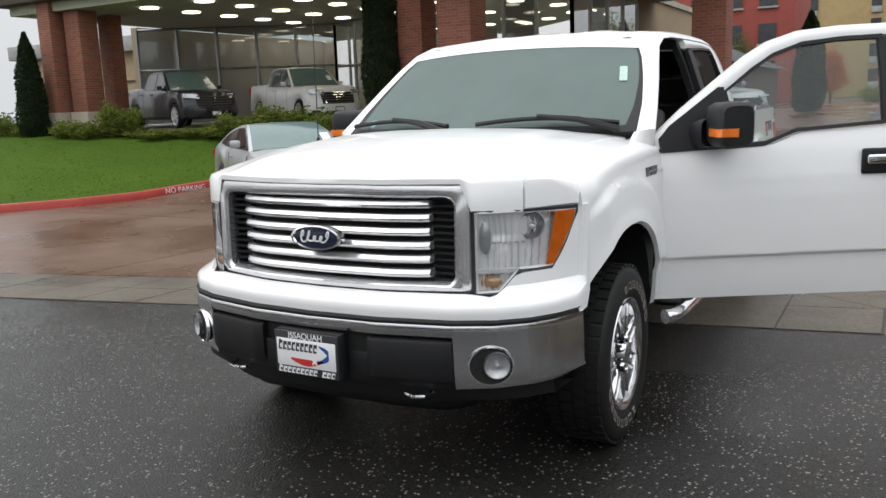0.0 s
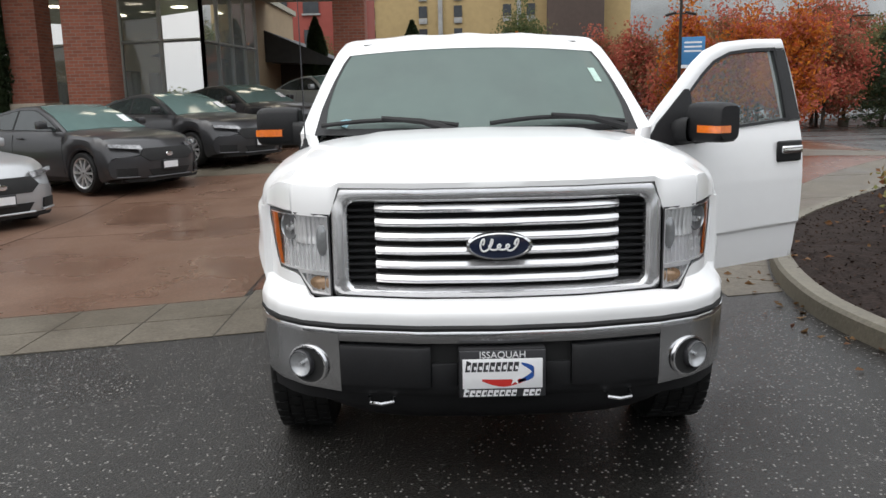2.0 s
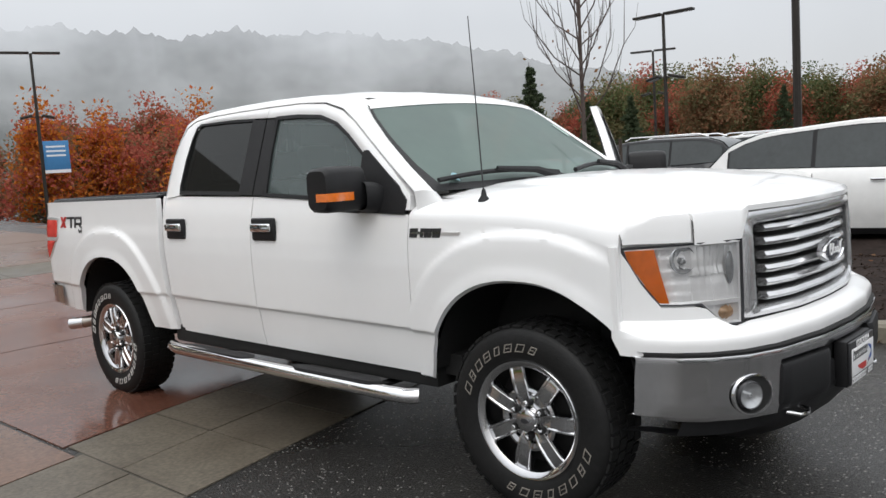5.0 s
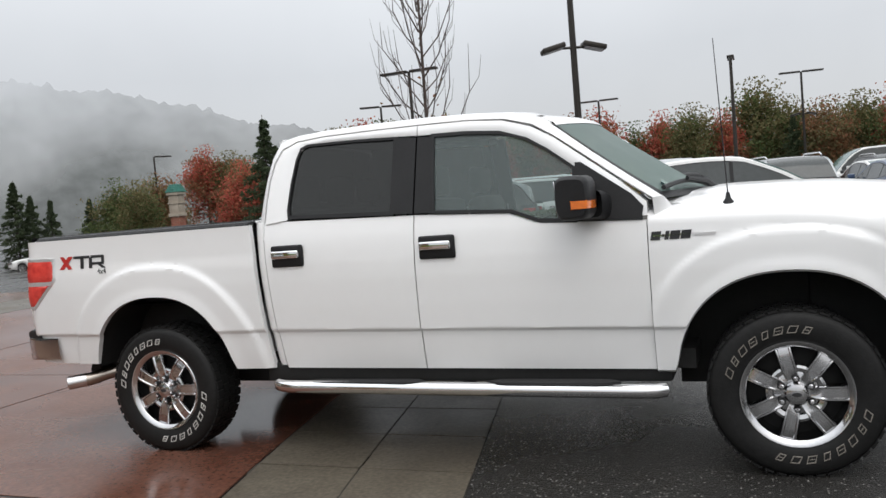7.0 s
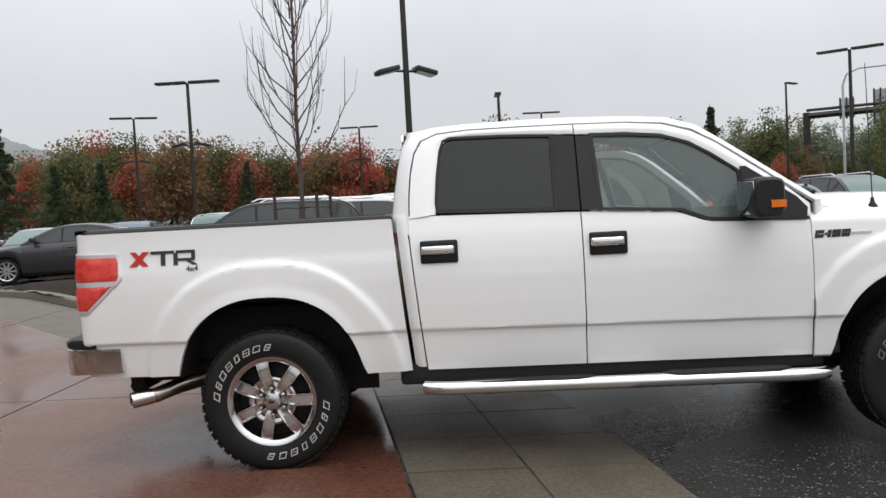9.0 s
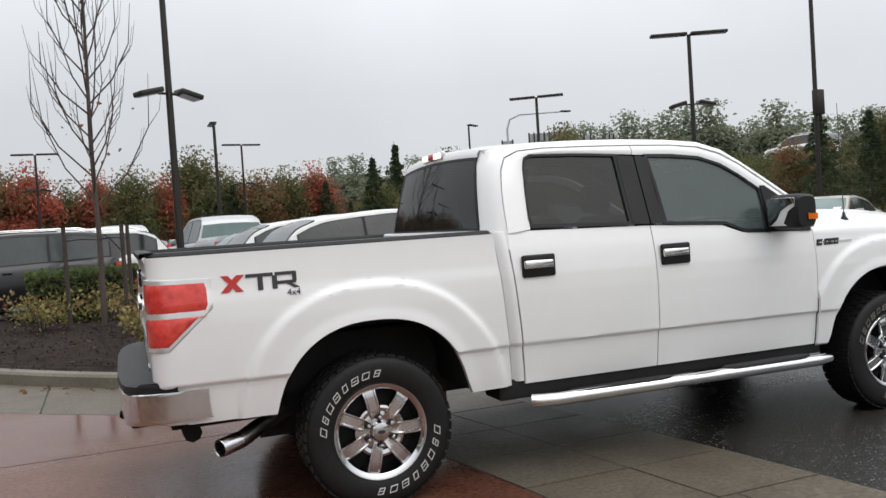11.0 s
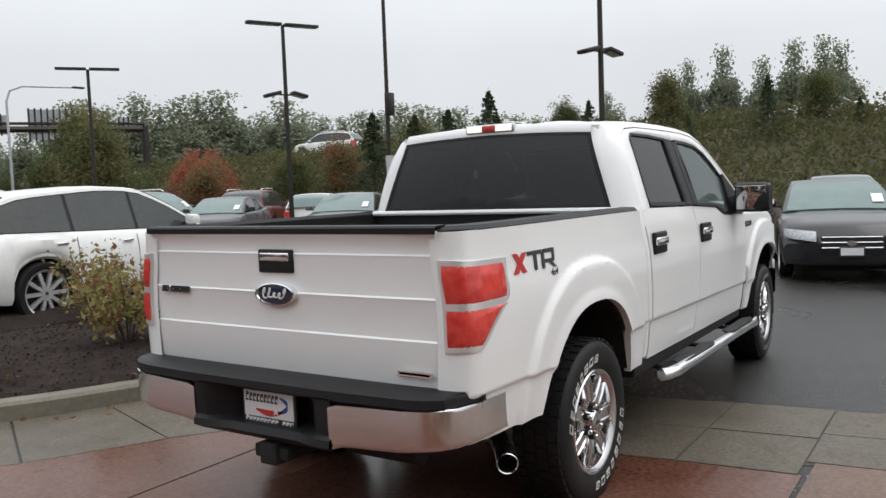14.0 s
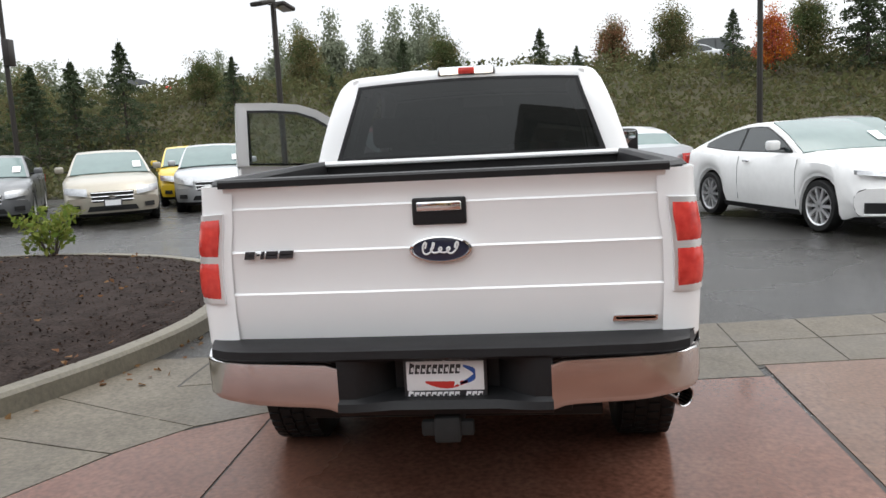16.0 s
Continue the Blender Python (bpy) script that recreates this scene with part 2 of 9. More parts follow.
SIDE_GLASS = glass("side_glass", (0.56, 0.66, 0.64), 0.9, sheen_film=0.42, sheen_film_colour=(0.145, 0.185, 0.182), ior=1.7)
DOOR_GLASS = glass("open_door_glass", (0.74, 0.80, 0.78), 0.8, sheen_film=0.12, sheen_film_colour=(0.30, 0.34, 0.33), ior=1.5)
DARK_GLASS = glass("privacy_glass", (0.060, 0.060, 0.064), 0.60, sheen_film=0.02, ior=1.6)
CAR_GLASS = mat("car_window", (0.026, 0.032, 0.032), 0.07, var=0.3, scale=3, fine=15, coat=0.0, spec=0.6)
CAR_SCREEN = mat("car_windscreen", (0.11, 0.165, 0.157), 0.10, var=0.12, scale=1, fine=5, coat=0.0, spec=0.55)
BADGE_BLUE = mat("badge_blue", (0.012, 0.018, 0.042), 0.18, var=0.1, coat=0.6)
BADGE_RED = mat("decal_red", (0.50, 0.03, 0.025), 0.35, var=0.08)
BADGE_DARK = mat("decal_dark", (0.03, 0.03, 0.033), 0.35, var=0.1)
PAPER = mat("white_plate", (0.75, 0.75, 0.76), 0.4, var=0.05)
TRIM_GREY = mat("door_trim_grey", (0.30, 0.29, 0.27), 0.6, var=0.1, bump=0.1, bscale=200)
SEAT_CLOTH = mat("seat_cloth", (0.14, 0.135, 0.125), 0.85, var=0.15, bump=0.3, bscale=250)
LAMP_WHITE = lamp_mat("reverse_lamp_glow", (1.0, 0.93, 0.8), 0.9)


# ---- mesh helpers ----
def V(*a):
    return Vector(a)


def finish(name, bm, material, sharp=35, weld=0.0004):
    bmesh.ops.remove_doubles(bm, verts=bm.verts, dist=weld)
    bmesh.ops.recalc_face_normals(bm, faces=bm.faces)
    me = bpy.data.meshes.new(name)
    bm.to_mesh(me)
    bm.free()
    for p in me.polygons:
        p.use_smooth = True
    me.set_sharp_from_angle(angle=radians(sharp))
    me.materials.append(material)
    return me


def part(name, bm, material, parent, label="", sharp=35):
    ob = new(name, finish(name, bm, material, sharp))
    ob.parent = parent
    if label:
        tagged(ob, label)
    return ob


def thing(name, label, category, m=None, group=""):
    ob = new(name)
    if m is not None:
        ob.matrix_world = m
    return tagged(ob, label, category, group)


def setting(name, bm, material, label, sharp=35):
    return tagged(new(name, finish(name, bm, material, sharp)), label, kind="structure")


def grid(bm, rows, closed=False):
    """Faces between rows of points; rows may have points that coincide."""
    vs = [[bm.verts.new(p) for p in r] for r in rows]
    for a, b in zip(vs, vs[1:]):
        k = len(a)
        for i in range(k if closed else k - 1):
            q = [a[i], a[(i + 1) % k], b[(i + 1) % k], b[i]]
            u = []
            for v in q:
                if all((v.co - w.co).length > 1e-5 for w in u):
                    u.append(v)
            if len(u) >= 3:
                try:
                    bm.faces.new(u)
                except ValueError:
                    pass
    return vs


def lip(bm, way):
    """Folds the open edges inwards, to give a panel its thickness."""
    bmesh.ops.remove_doubles(bm, verts=bm.verts, dist=0.0004)
    edges = [x for x in bm.edges if x.is_boundary]
    made = bmesh.ops.extrude_edge_only(bm, edges=edges)["geom"]
    bmesh.ops.translate(bm, verts=[g for g in made if isinstance(g, bmesh.types.BMVert)], vec=way)


def box(bm, x0, x1, y0, y1, z0, z1, bevel=0.0, seg=2, m=None):
    g = bmesh.ops.create_cube(bm, size=1.0)["verts"]
    for v in g:
        v.co = V((x0 + x1) / 2 + v.co.x * (x1 - x0), (y0 + y1) / 2 + v.co.y * (y1 - y0), (z0 + z1) / 2 + v.co.z * (z1 - z0))
    if m is not None:
        for v in g:
            v.co = m @ v.co
    if bevel:
        es = list({x for v in g for x in v.link_edges})
        bmesh.ops.bevel(bm, geom=es, offset=bevel, segments=seg, affect="EDGES", profile=0.5)
    return bm


def tube(bm, pts, r, n=10, caps=True):
    pts = [Vector(p) for p in pts]
    rows = []
    ref = None
    for i, p in enumerate(pts):
        d = (pts[min(i + 1, len(pts) - 1)] - pts[max(i - 1, 0)]).normalized()
        if ref is None:
            ref = V(0, 0, 1) if abs(d.z) < 0.9 else V(1, 0, 0)
        a = d.cross(ref).normalized()
        ref = a.cross(d).normalized()
        rad = r[i] if isinstance(r, (list, tuple)) else r
        rows.append([p + a * rad * math.cos(2 * math.pi * k / n) + ref * rad * math.sin(2 * math.pi * k / n) for k in range(n)])
    vs = grid(bm, rows, closed=True)
    if caps:
        for row in (vs[0], vs[-1]):
            try:
                bm.faces.new(row)
            except ValueError:
                pass
    return bm


def lathe(bm, prof, n=32, m=None, close=False):
    """Turns (radius, y) pairs round the y axis."""
    rows = []
    for k in range(n + 1):
        a = 2 * math.pi * k / n
        row = [V(r * math.cos(a), y, r * math.sin(a)) for r, y in prof]
        rows.append([m @ p if m is not None else p for p in row])
    grid(bm, rows)
    return bm


def sheet(bm, outline, way, lift=0.0):
    """A thick flat plate: an outline of 3D points, thickened along way."""
    a = [bm.verts.new(Vector(p)) for p in outline]
    b = [bm.verts.new(Vector(p) + Vector(way)) for p in outline]
    bm.faces.new(a)
    bm.faces.new(b[::-1])
    k = len(a)
    for i in range(k):
        bm.faces.new((a[i], b[i], b[(i + 1) % k], a[(i + 1) % k]))
    return bm


def lerp(x, xs, ys):
    return float(np.interp(x, xs, ys))


def smooth(t):
    t = min(1.0, max(0.0, t))
    return t * t * (3 - 2 * t)


def steps(a, b, n):
    return [a + (b - a) * i / n for i in range(n + 1)]


def writing(text, size, m, material, parent, name="lettering", label=""):
    """Letters of the built-in font, as a thin mesh."""
    cu = bpy.data.curves.new(name, "FONT")
    cu.body, cu.size, cu.extrude = text, size, 0.001
    cu.align_x, cu.align_y = "CENTER", "CENTER"
    tmp = new(name, cu)
    me = bpy.data.meshes.new_from_object(tmp.evaluated_get(bpy.context.evaluated_depsgraph_get()))
    bpy.data.objects.remove(tmp)
    me.materials.clear()
    me.materials.append(material)
    ob = new(name, me)
    ob.parent = parent
    ob.matrix_local = m
    if label:
        tagged(ob, label)
    return ob

# ---- ground ----
def gz(x, y):
    """Height of the ground: falls a little past the truck's right side, rises beyond the planted island and towards the showroom, and falls towards the gate."""
    k = min(1.0, max(0.0, (1.0 - x) / 4.0))
    a = -0.03 * min(7.0, max(0.0, -1.0 - y)) * k
    b = 0.02 * min(4.5, max(0.0, y - 2.0)) * min(1.0, max(0.0, (14.0 - x) / 8.0))
    c = 0.05 * min(16.0, max(0.0, -8.0 - x))
    lot = smooth((y - 4.0) / 8.0) * (1 - smooth((y - 46.0) / 5.0)) * smooth((-8.0 - x) / 6.0)
    fall = -0.035 * min(36.0, max(0.0, -15.0 - x))
    return a + b * max(0.0, 1 - c) + c * (1 - lot) + fall * lot


bm = bmesh.new()
gx = [-900, -300, -120, -60] + steps(-44, 36, 160) + [60, 120, 300, 900]
gy = [-900, -300, -120, -60] + steps(-40, 40, 160) + [60, 120, 300, 900]
grid(bm, [[V(x, y, gz(x, y)) for y in gy] for x in gx])
setting("ground", bm, ASPHALT, "dark wet asphalt car park reaching the horizon")


def near_edge(y):
    return -1.82 - 0.20 * y


def far_edge(y):
    return (-3.15 if y > -1.77 else -2.93) - 0.195 * y


def slab(bm, q, thick=0.03, lift=0.006, n=6):
    """A slab with corners q in plan (four of them, in order), laid on the ground."""
    q = [Vector((x, y, 0)) for x, y in q]
    rows = []
    for i in range(n + 1):
        a, b = q[0].lerp(q[1], i / n), q[3].lerp(q[2], i / n)
        row = []
        for j in range(n + 1):
            p = a.lerp(b, j / n)
            row.append(V(p.x, p.y, gz(p.x, p.y) + lift))
        rows.append(row)
    grid(bm, rows)
    lip(bm, V(0, 0, -thick))


def inset(q, d):
    c = sum((Vector(p) for p in q), Vector((0, 0))) / len(q)
    return [tuple(Vector(p) + (c - Vector(p)).normalized() * d) for p in q]


drive = tagged(new("driveway"), "wet red-brown stamped concrete driveway with dark joints", kind="structure")
bm = bmesh.new()
grid(bm, [[V(x, y, gz(x, y) + 0.002) for y in steps(-12, 2, 56)] for x in [-3.5] + steps(-4, -44, 80)])
part("joint_bed", bm, mat("joint_dark", (0.018, 0.014, 0.012), 0.6), drive, "dark joint filler")
xs_cells = [-6.2, -9.0, -11.6, -13.0, -16.5, -20.5, -25, -31, -44]
lanes = [(-1.77, 1.15, RED_CONC), (-5.4, -1.800, TAN_CONC), (-9.0, -5.425, TAN_CONC), (-12.6, -9.01, TAN_CONC)]
for y0, y1, m in lanes:
    prev = None
    for k, x in enumerate(xs_cells):
        a0, a1 = (far_edge(y0 + 0.02), far_edge(y1 - 0.01)) if k == 0 else (prev, prev)
        q = [(a0 - 0.012, y0), (a1 - 0.012, y1), (x + 0.012, y1), (x + 0.012, y0)]
        bm = bmesh.new()
        slab(bm, q, 0.03, 0.007, 8)
        part("slab", bm, GREY_CONC if k == 3 else m, drive)
        prev = x
# the side towards the island, along the curved strip
edge_in = [(-3.38, 1.16), (-3.62, 1.55), (-4.0, 1.84), (-4.76, 2.22), (-5.65, 2.88), (-7.0, 4.0), (-9.0, 5.9), (-12.0, 9.0)]
for i, x in enumerate(xs_cells[:6]):
    x0 = -3.4 if i == 0 else xs_cells[i - 1]
    bm = bmesh.new()
    rows = []
    for xx in steps(x0 - 0.012, x + 0.012, 10):
        yt = lerp(-xx, [-a for a, b in edge_in], [b for a, b in edge_in]) if xx > -12 else 9.0
        rows.append([V(xx, 1.165 + (yt - 1.165) * j / 6, gz(xx, 1.165 + (yt - 1.165) * j / 6) + 0.007) for j in range(7)])
    grid(bm, rows)
    lip(bm, V(0, 0, -0.03))
    part("slab", bm, GREY_CONC if i == 3 else (RED_CONC if i < 3 else TAN_CONC), drive)

# two rows of concrete paving across the mouth of the drive
strip = tagged(new("paving_strip"), "two rows of grey concrete paving slabs across the driveway mouth", kind="structure")
bm = bmesh.new()
grid(bm, [[V(near_edge(y), y, gz(near_edge(y), y) + 0.002), V(far_edge(y) - 0.02, y, gz(far_edge(y), y) + 0.002)] for y in steps(-16, 2.45, 30)])
part("joint_bed", bm, mat("joint_grey", (0.035, 0.032, 0.026), 0.7), strip)
random.seed(4)
ys_t = [-16 + 0.62 * k for k in range(31)]
ys_t = [y - (ys_t[23] + 1.75) for y in ys_t]
for y0, y1 in zip(ys_t, ys_t[1:]):
    for f0, f1 in ((0.0, 0.5), (0.5, 1.0)):
        g = 0.006
        yc = (y0 + y1) / 2
        if yc > 2.2:
            continue

        def xe(y, f):
            fe = far_edge(yc) + 0.195 * (yc - y)
            return near_edge(y) + (fe - near_edge(y)) * f
        q = [(xe(y0 + g, f0) - g, y0 + g), (xe(y1 - g, f0) - g, y1 - g), (xe(y1 - g, f1) + g, y1 - g), (xe(y0 + g, f1) + g, y0 + g)]
        bm = bmesh.new()
        slab(bm, q, 0.02, 0.007 + random.uniform(-0.0015, 0.0015), 2)
        part("paving_slab", bm, GREY_CONC, strip)

kerb_line = [(-12.6, 11.2), (-10.2, 8.9), (-8.5, 7.1), (-7.0, 5.62), (-5.66, 4.24), (-4.9, 3.58), (-4.16, 3.10), (-3.36, 2.78), (-2.56, 2.52), (-1.77, 2.38), (-1.2, 2.37), (-0.6, 2.45), (0.0, 2.60), (0.8, 2.90), (1.55, 3.40), (2.10, 4.2), (2.40, 5.2), (2.38, 6.2), (2.1, 6.95), (1.5, 7.05), (0.9, 6.7), (0.2, 6.4), (-0.8, 6.25), (-2.0, 6.2), (-2.9, 6.35), (-3.25, 7.0), (-3.35, 8.0), (-3.7, 9.0), (-5.4, 9.6), (-8.0, 10.6), (-10.5, 12.2), (-12.3, 12.2)]


def refine(pts, n=4):
    """A closed, rounded line through the points."""
    out = []
    k = len(pts)
    for i in range(k):
        p0, p1, p2, p3 = (Vector((*pts[(i + j - 1) % k], 0)) for j in range(4))
        for s in range(n):
            t = s / n
            out.append(0.5 * ((2 * p1) + (p2 - p0) * t + (2 * p0 - 5 * p1 + 4 * p2 - p3) * t * t + (3 * p1 - p0 - 3 * p2 + p3) * t ** 3))
    return out


# paving along the kerb, outside it
for i in range(len(edge_in) - 1):
    a, b = edge_in[i], edge_in[i + 1]
    outer = [(-2.56, 2.50), (-3.1, 2.68), (-3.7, 2.90), (-4.3, 3.16), (-5.66, 4.22), (-7.0, 5.6), (-9.0, 7.55), (-12.4, 11.0)]
    c, d = outer[i + 1], outer[i]
    bm = bmesh.new()
    slab(bm, inset([a, b, c, d], 0.013), 0.02, 0.0075, 4)
    part("paving_slab", bm, GREY_CONC, strip)

bm = bmesh.new()
slab(bm, [(-2.165, 1.985), (-3.05, 1.985), (-2.60, 2.50), (-2.24, 2.44)], 0.02, 0.0055, 3)
part("paving_slab", bm, GREY_CONC, strip)
kl = refine(kerb_line)
bm = bmesh.new()
rows = []
K = len(kl)
for i in range(18 * 4 + 3):
    p = kl[i % K]
    d = (kl[(i + 1) % K] - kl[(i - 1) % K]).normalized()
    nrm = V(-d.y, d.x, 0)
    if i == 0:
        ctr = sum(kl, V(0, 0, 0)) / K
    z0 = gz(p.x, p.y)
    w = 0.16
    prof = ((0.0, -0.02), (0.012, 0.11), (0.035, 0.135), (w - 0.03, 0.145), (w, 0.135), (w, -0.02))
    rows.append([V(p.x + nrm.x * o, p.y + nrm.y * o, z0 + z) for o, z in prof])
grid(bm, rows)
setting("kerb", bm, KERB_CONC, "weathered concrete kerb round the planted island")

# mulch bed
bm = bmesh.new()
vs = []
from_edge = [p + V(-(kl[(i + 1) % K] - kl[i - 1]).normalized().y, (kl[(i + 1) % K] - kl[i - 1]).normalized().x, 0) * 0.10 for i, p in enumerate(kl)]
base = [bm.verts.new((p.x, p.y, gz(p.x, p.y) + 0.115)) for p in from_edge]
bm.faces.new(base)
bmesh.ops.triangulate(bm, faces=bm.faces, ngon_method="EAR_CLIP")
for _ in range(4):
    es = [x for x in bm.edges if x.calc_length() > 0.28]
    if not es:
        break
    bmesh.ops.subdivide_edges(bm, edges=es, cuts=1)
    bmesh.ops.triangulate(bm, faces=bm.faces)
edge_pts = np.array([(p.x, p.y) for p in from_edge])
for v in bm.verts:
    dist = float(np.min(np.hypot(edge_pts[:, 0] - v.co.x, edge_pts[:, 1] - v.co.y)))
    v.co.z = gz(v.co.x, v.co.y) + 0.115 + 0.10 * smooth(dist / 0.9) + 0.025 * noise.noise(v.co * 2.2) * smooth(dist / 0.2) + 0.02 * noise.noise(v.co * 9) * smooth(dist / 0.15)
setting("mulch_bed", bm, MULCH, "dark bark mulch bed inside the kerb", sharp=180)


def bed_z(x, y):
    dist = float(np.min(np.hypot(edge_pts[:, 0] - x, edge_pts[:, 1] - y)))
    return gz(x, y) + 0.115 + 0.10 * smooth(dist / 0.9)


# bark chips and fallen leaves lying on the mulch
def inside(x, y):
    c = False
    j = K - 1
    for i in range(K):
        a, b = from_edge[i], from_edge[j]
        if (a.y > y) != (b.y > y) and x < (b.x - a.x) * (y - a.y) / (b.y - a.y) + a.x:
            c = not c
        j = i
    return c


def leaf_material(name, cols, rough=0.7):
    m = bpy.data.materials.new(name)
    m.use_nodes = True
    n, l = m.node_tree.nodes, m.node_tree.links
    b = n["Principled BSDF"]
    b.inputs["Roughness"].default_value = rough
    b.inputs["Specular IOR Level"].default_value = 0.12
    geo, r = n.new("ShaderNodeNewGeometry"), n.new("ShaderNodeValToRGB")
    l.new(geo.outputs["Random Per Island"], r.inputs[0])
    el = r.color_ramp.elements
    el[0].position, el[0].color = 0.0, (*cols[0], 1)
    el[1].position, el[1].color = 1.0, (*cols[-1], 1)
    for i, c in enumerate(cols[1:-1]):
        q = el.new((i + 1) / (len(cols) - 1))
        q.color = (*c, 1)
    l.new(r.outputs[0], b.inputs["Base Color"])
    tr, mx = n.new("ShaderNodeBsdfTranslucent"), n.new("ShaderNodeMixShader")
    mx.inputs[0].default_value = 0.42
    l.new(r.outputs[0], tr.inputs["Color"])
    l.new(b.outputs[0], mx.inputs[1])
    l.new(tr.outputs[0], mx.inputs[2])
    l.new(mx.outputs[0], n["Material Output"].inputs[0])
    return m


def quads(name, centres, size, rng, flat=0.0, aspect=0.6):
    """A mesh of loose leaf quads at the centres; flat: 0 any turn, 1 lying."""
    n = len(centres)
    a = rng.normal(size=(n, 3))
    a[:, 2] *= (1 - flat)
    a /= np.linalg.norm(a, axis=1)[:, None]
    b = rng.normal(size=(n, 3))
    b[:, 2] *= (1 - flat)
    b -= a * np.sum(a * b, axis=1)[:, None]
    b /= np.linalg.norm(b, axis=1)[:, None]
    s = size * rng.uniform(0.6, 1.35, (n, 1))
    u, w = a * s, b * s * aspect
    c = np.asarray(centres)
    nz = np.cross(a, b) * s * 0.25
    v = np.stack([c - u, c + w + nz, c + u, c - w + nz], 1).reshape(-1, 3)
    f = np.arange(4 * n).reshape(-1, 4)
    me = bpy.data.meshes.new(name)
    me.from_pydata(v.tolist(), [], f.tolist())
    return me


rng = np.random.default_rng(7)
pts = []
while len(pts) < 9000:
    x, y = rng.uniform(-9, 2.4), rng.uniform(2.4, 9)
    if inside(x, y):
        pts.append((x, y, bed_z(x, y) + 0.02))
me = quads("bark_chips", pts, 0.017, rng, 0.75, 0.45)
me.materials.append(leaf_material("bark_chip", [(0.012, 0.008, 0.007), (0.030, 0.019, 0.014), (0.060, 0.038, 0.028)], 0.8))
tagged(new("bark_chips", me), "loose dark bark chips on the mulch bed", "mulch", kind="stuff")
pts = []
while len(pts) < 120:
    x, y = rng.uniform(-9, 2.4), rng.uniform(2.3, 7.5)
    if inside(x, y):
        pts.append((x, y, bed_z(x, y) + 0.035))
for k in range(90):
    t = rng.uniform(0, 1)
    x = -6.5 + 7.5 * t
    yk = lerp(x, [-7, -5.66, -4.16, -2.56, -1.2, 0.8], [5.62, 4.24, 3.10, 2.52, 2.37, 2.9])
    y = yk - abs(rng.normal(0, 0.18)) - 0.03
    pts.append((x, y, gz(x, y) + 0.014))
me = quads("fallen_leaves", pts, 0.030, rng, 0.85, 0.7)
me.materials.append(leaf_material("fallen_leaf", [(0.14, 0.06, 0.025), (0.22, 0.13, 0.06), (0.12, 0.05, 0.03)]))
tagged(new("fallen_leaves", me), "scattered brown and orange fallen leaves", "leaves", kind="stuff")

# lawn behind a red kerb
lawn_edge = [(0.5, -19.0), (-3.0, -14.6), (-5.7, -12.55), (-6.7, -11.95), (-8.2, -11.5), (-10.2, -11.1), (-12.5, -10.4), (-15.0, -10.0)]
le = []
for i in range(len(lawn_edge) - 1):
    for s in range(5):
        t = s / 5
        le.append((lawn_edge[i][0] * (1 - t) + lawn_edge[i + 1][0] * t, lawn_edge[i][1] * (1 - t) + lawn_edge[i + 1][1] * t))
bm = bmesh.new()
rows = []
for i, (x, y) in enumerate(le):
    a, b = le[max(0, i - 1)], le[min(len(le) - 1, i + 1)]
    d = V(b[0] - a[0], b[1] - a[1], 0).normalized()
    nrm = V(d.y, -d.x, 0)
    nrm = -nrm
    z0 = gz(x, y)
    rows.append([V(x + nrm.x * o, y + nrm.y * o, z0 + z) for o, z in ((0, -0.03), (0.01, 0.12), (0.03, 0.15), (0.13, 0.155), (0.16, 0.15), (0.16, -0.03))])
grid(bm, rows)
red_kerb = setting("red_kerb", bm, KERB_RED, "red painted no-parking kerb beside the lawn")


def lawn_z(x, y, u):
    return gz(x, y) * (1 - smooth(u * 1.6)) + 0.13 + 0.85 * smooth(u)


bm = bmesh.new()
rows = []
for i, (x, y) in enumerate(le):
    tx, ty = -15.5 - 2.0 * (i / len(le)), -30 + 19.0 * (i / len(le)) ** 1.0
    row = []
    for j in range(19):
        u = j / 18
        px, py = x + (tx - x) * u, y - 0.12 + (ty - y) * u
        row.append(V(px, py, lawn_z(px, py, u) + 0.02 * noise.noise(V(px, py, 0))))
    rows.append(row)
grid(bm, rows)
setting("lawn", bm, GRASS, "bright green sloping lawn", sharp=180)
pts = []
for k in range(26000):
    i = rng.integers(0, len(le) - 1)
    f = rng.uniform(0, 1)
    x = le[i][0] * (1 - f) + le[i + 1][0] * f
    y = le[i][1] * (1 - f) + le[i + 1][1] * f
    u = rng.uniform(0.02, 0.8)
    q = (i + f) / len(le)
    tx, ty = -15.5 - 2.0 * q, -30 + 19.0 * q
    px, py = x + (tx - x) * u, y - 0.12 + (ty - y) * u
    pts.append((px, py, lawn_z(px, py, u) + 0.018))
me = quads("grass_blades", pts, 0.022, rng, 0.0, 0.2)
me.materials.append(leaf_material("grass_blade", [(0.050, 0.096, 0.010), (0.058, 0.108, 0.012), (0.066, 0.116, 0.015)]))
tagged(new("grass_blades", me), "short green grass blades of the lawn", "grass", kind="stuff")

# raised pad for the showroom
bm = bmesh.new()
grid(bm, [[V(x, y, z) for y, z in ((-40, 1.0), (-10.8, 0.98), (-10.4, gz(x, -10.4) + 0.01))] for x in (-14.6, -16.0, -24, -44)])
grid(bm, [[V(-14.6, y, 0.98), V(-14.5, y, 0.3)] for y in (-40, -10.6)])
setting("pavement", bm, GREY_CONC, "raised concrete forecourt of the showroom")

# embankment with a road on top
bm = bmesh.new()


def bank_z(x, y):
    x0 = 17.5 + 0.10 * max(0, y - 10) + 0.02 * max(0, -y)
    return 0.02 + 3.7 * smooth((x - x0) / 13.0) + 0.15 * noise.noise(V(x * 0.3, y * 0.3, 1))


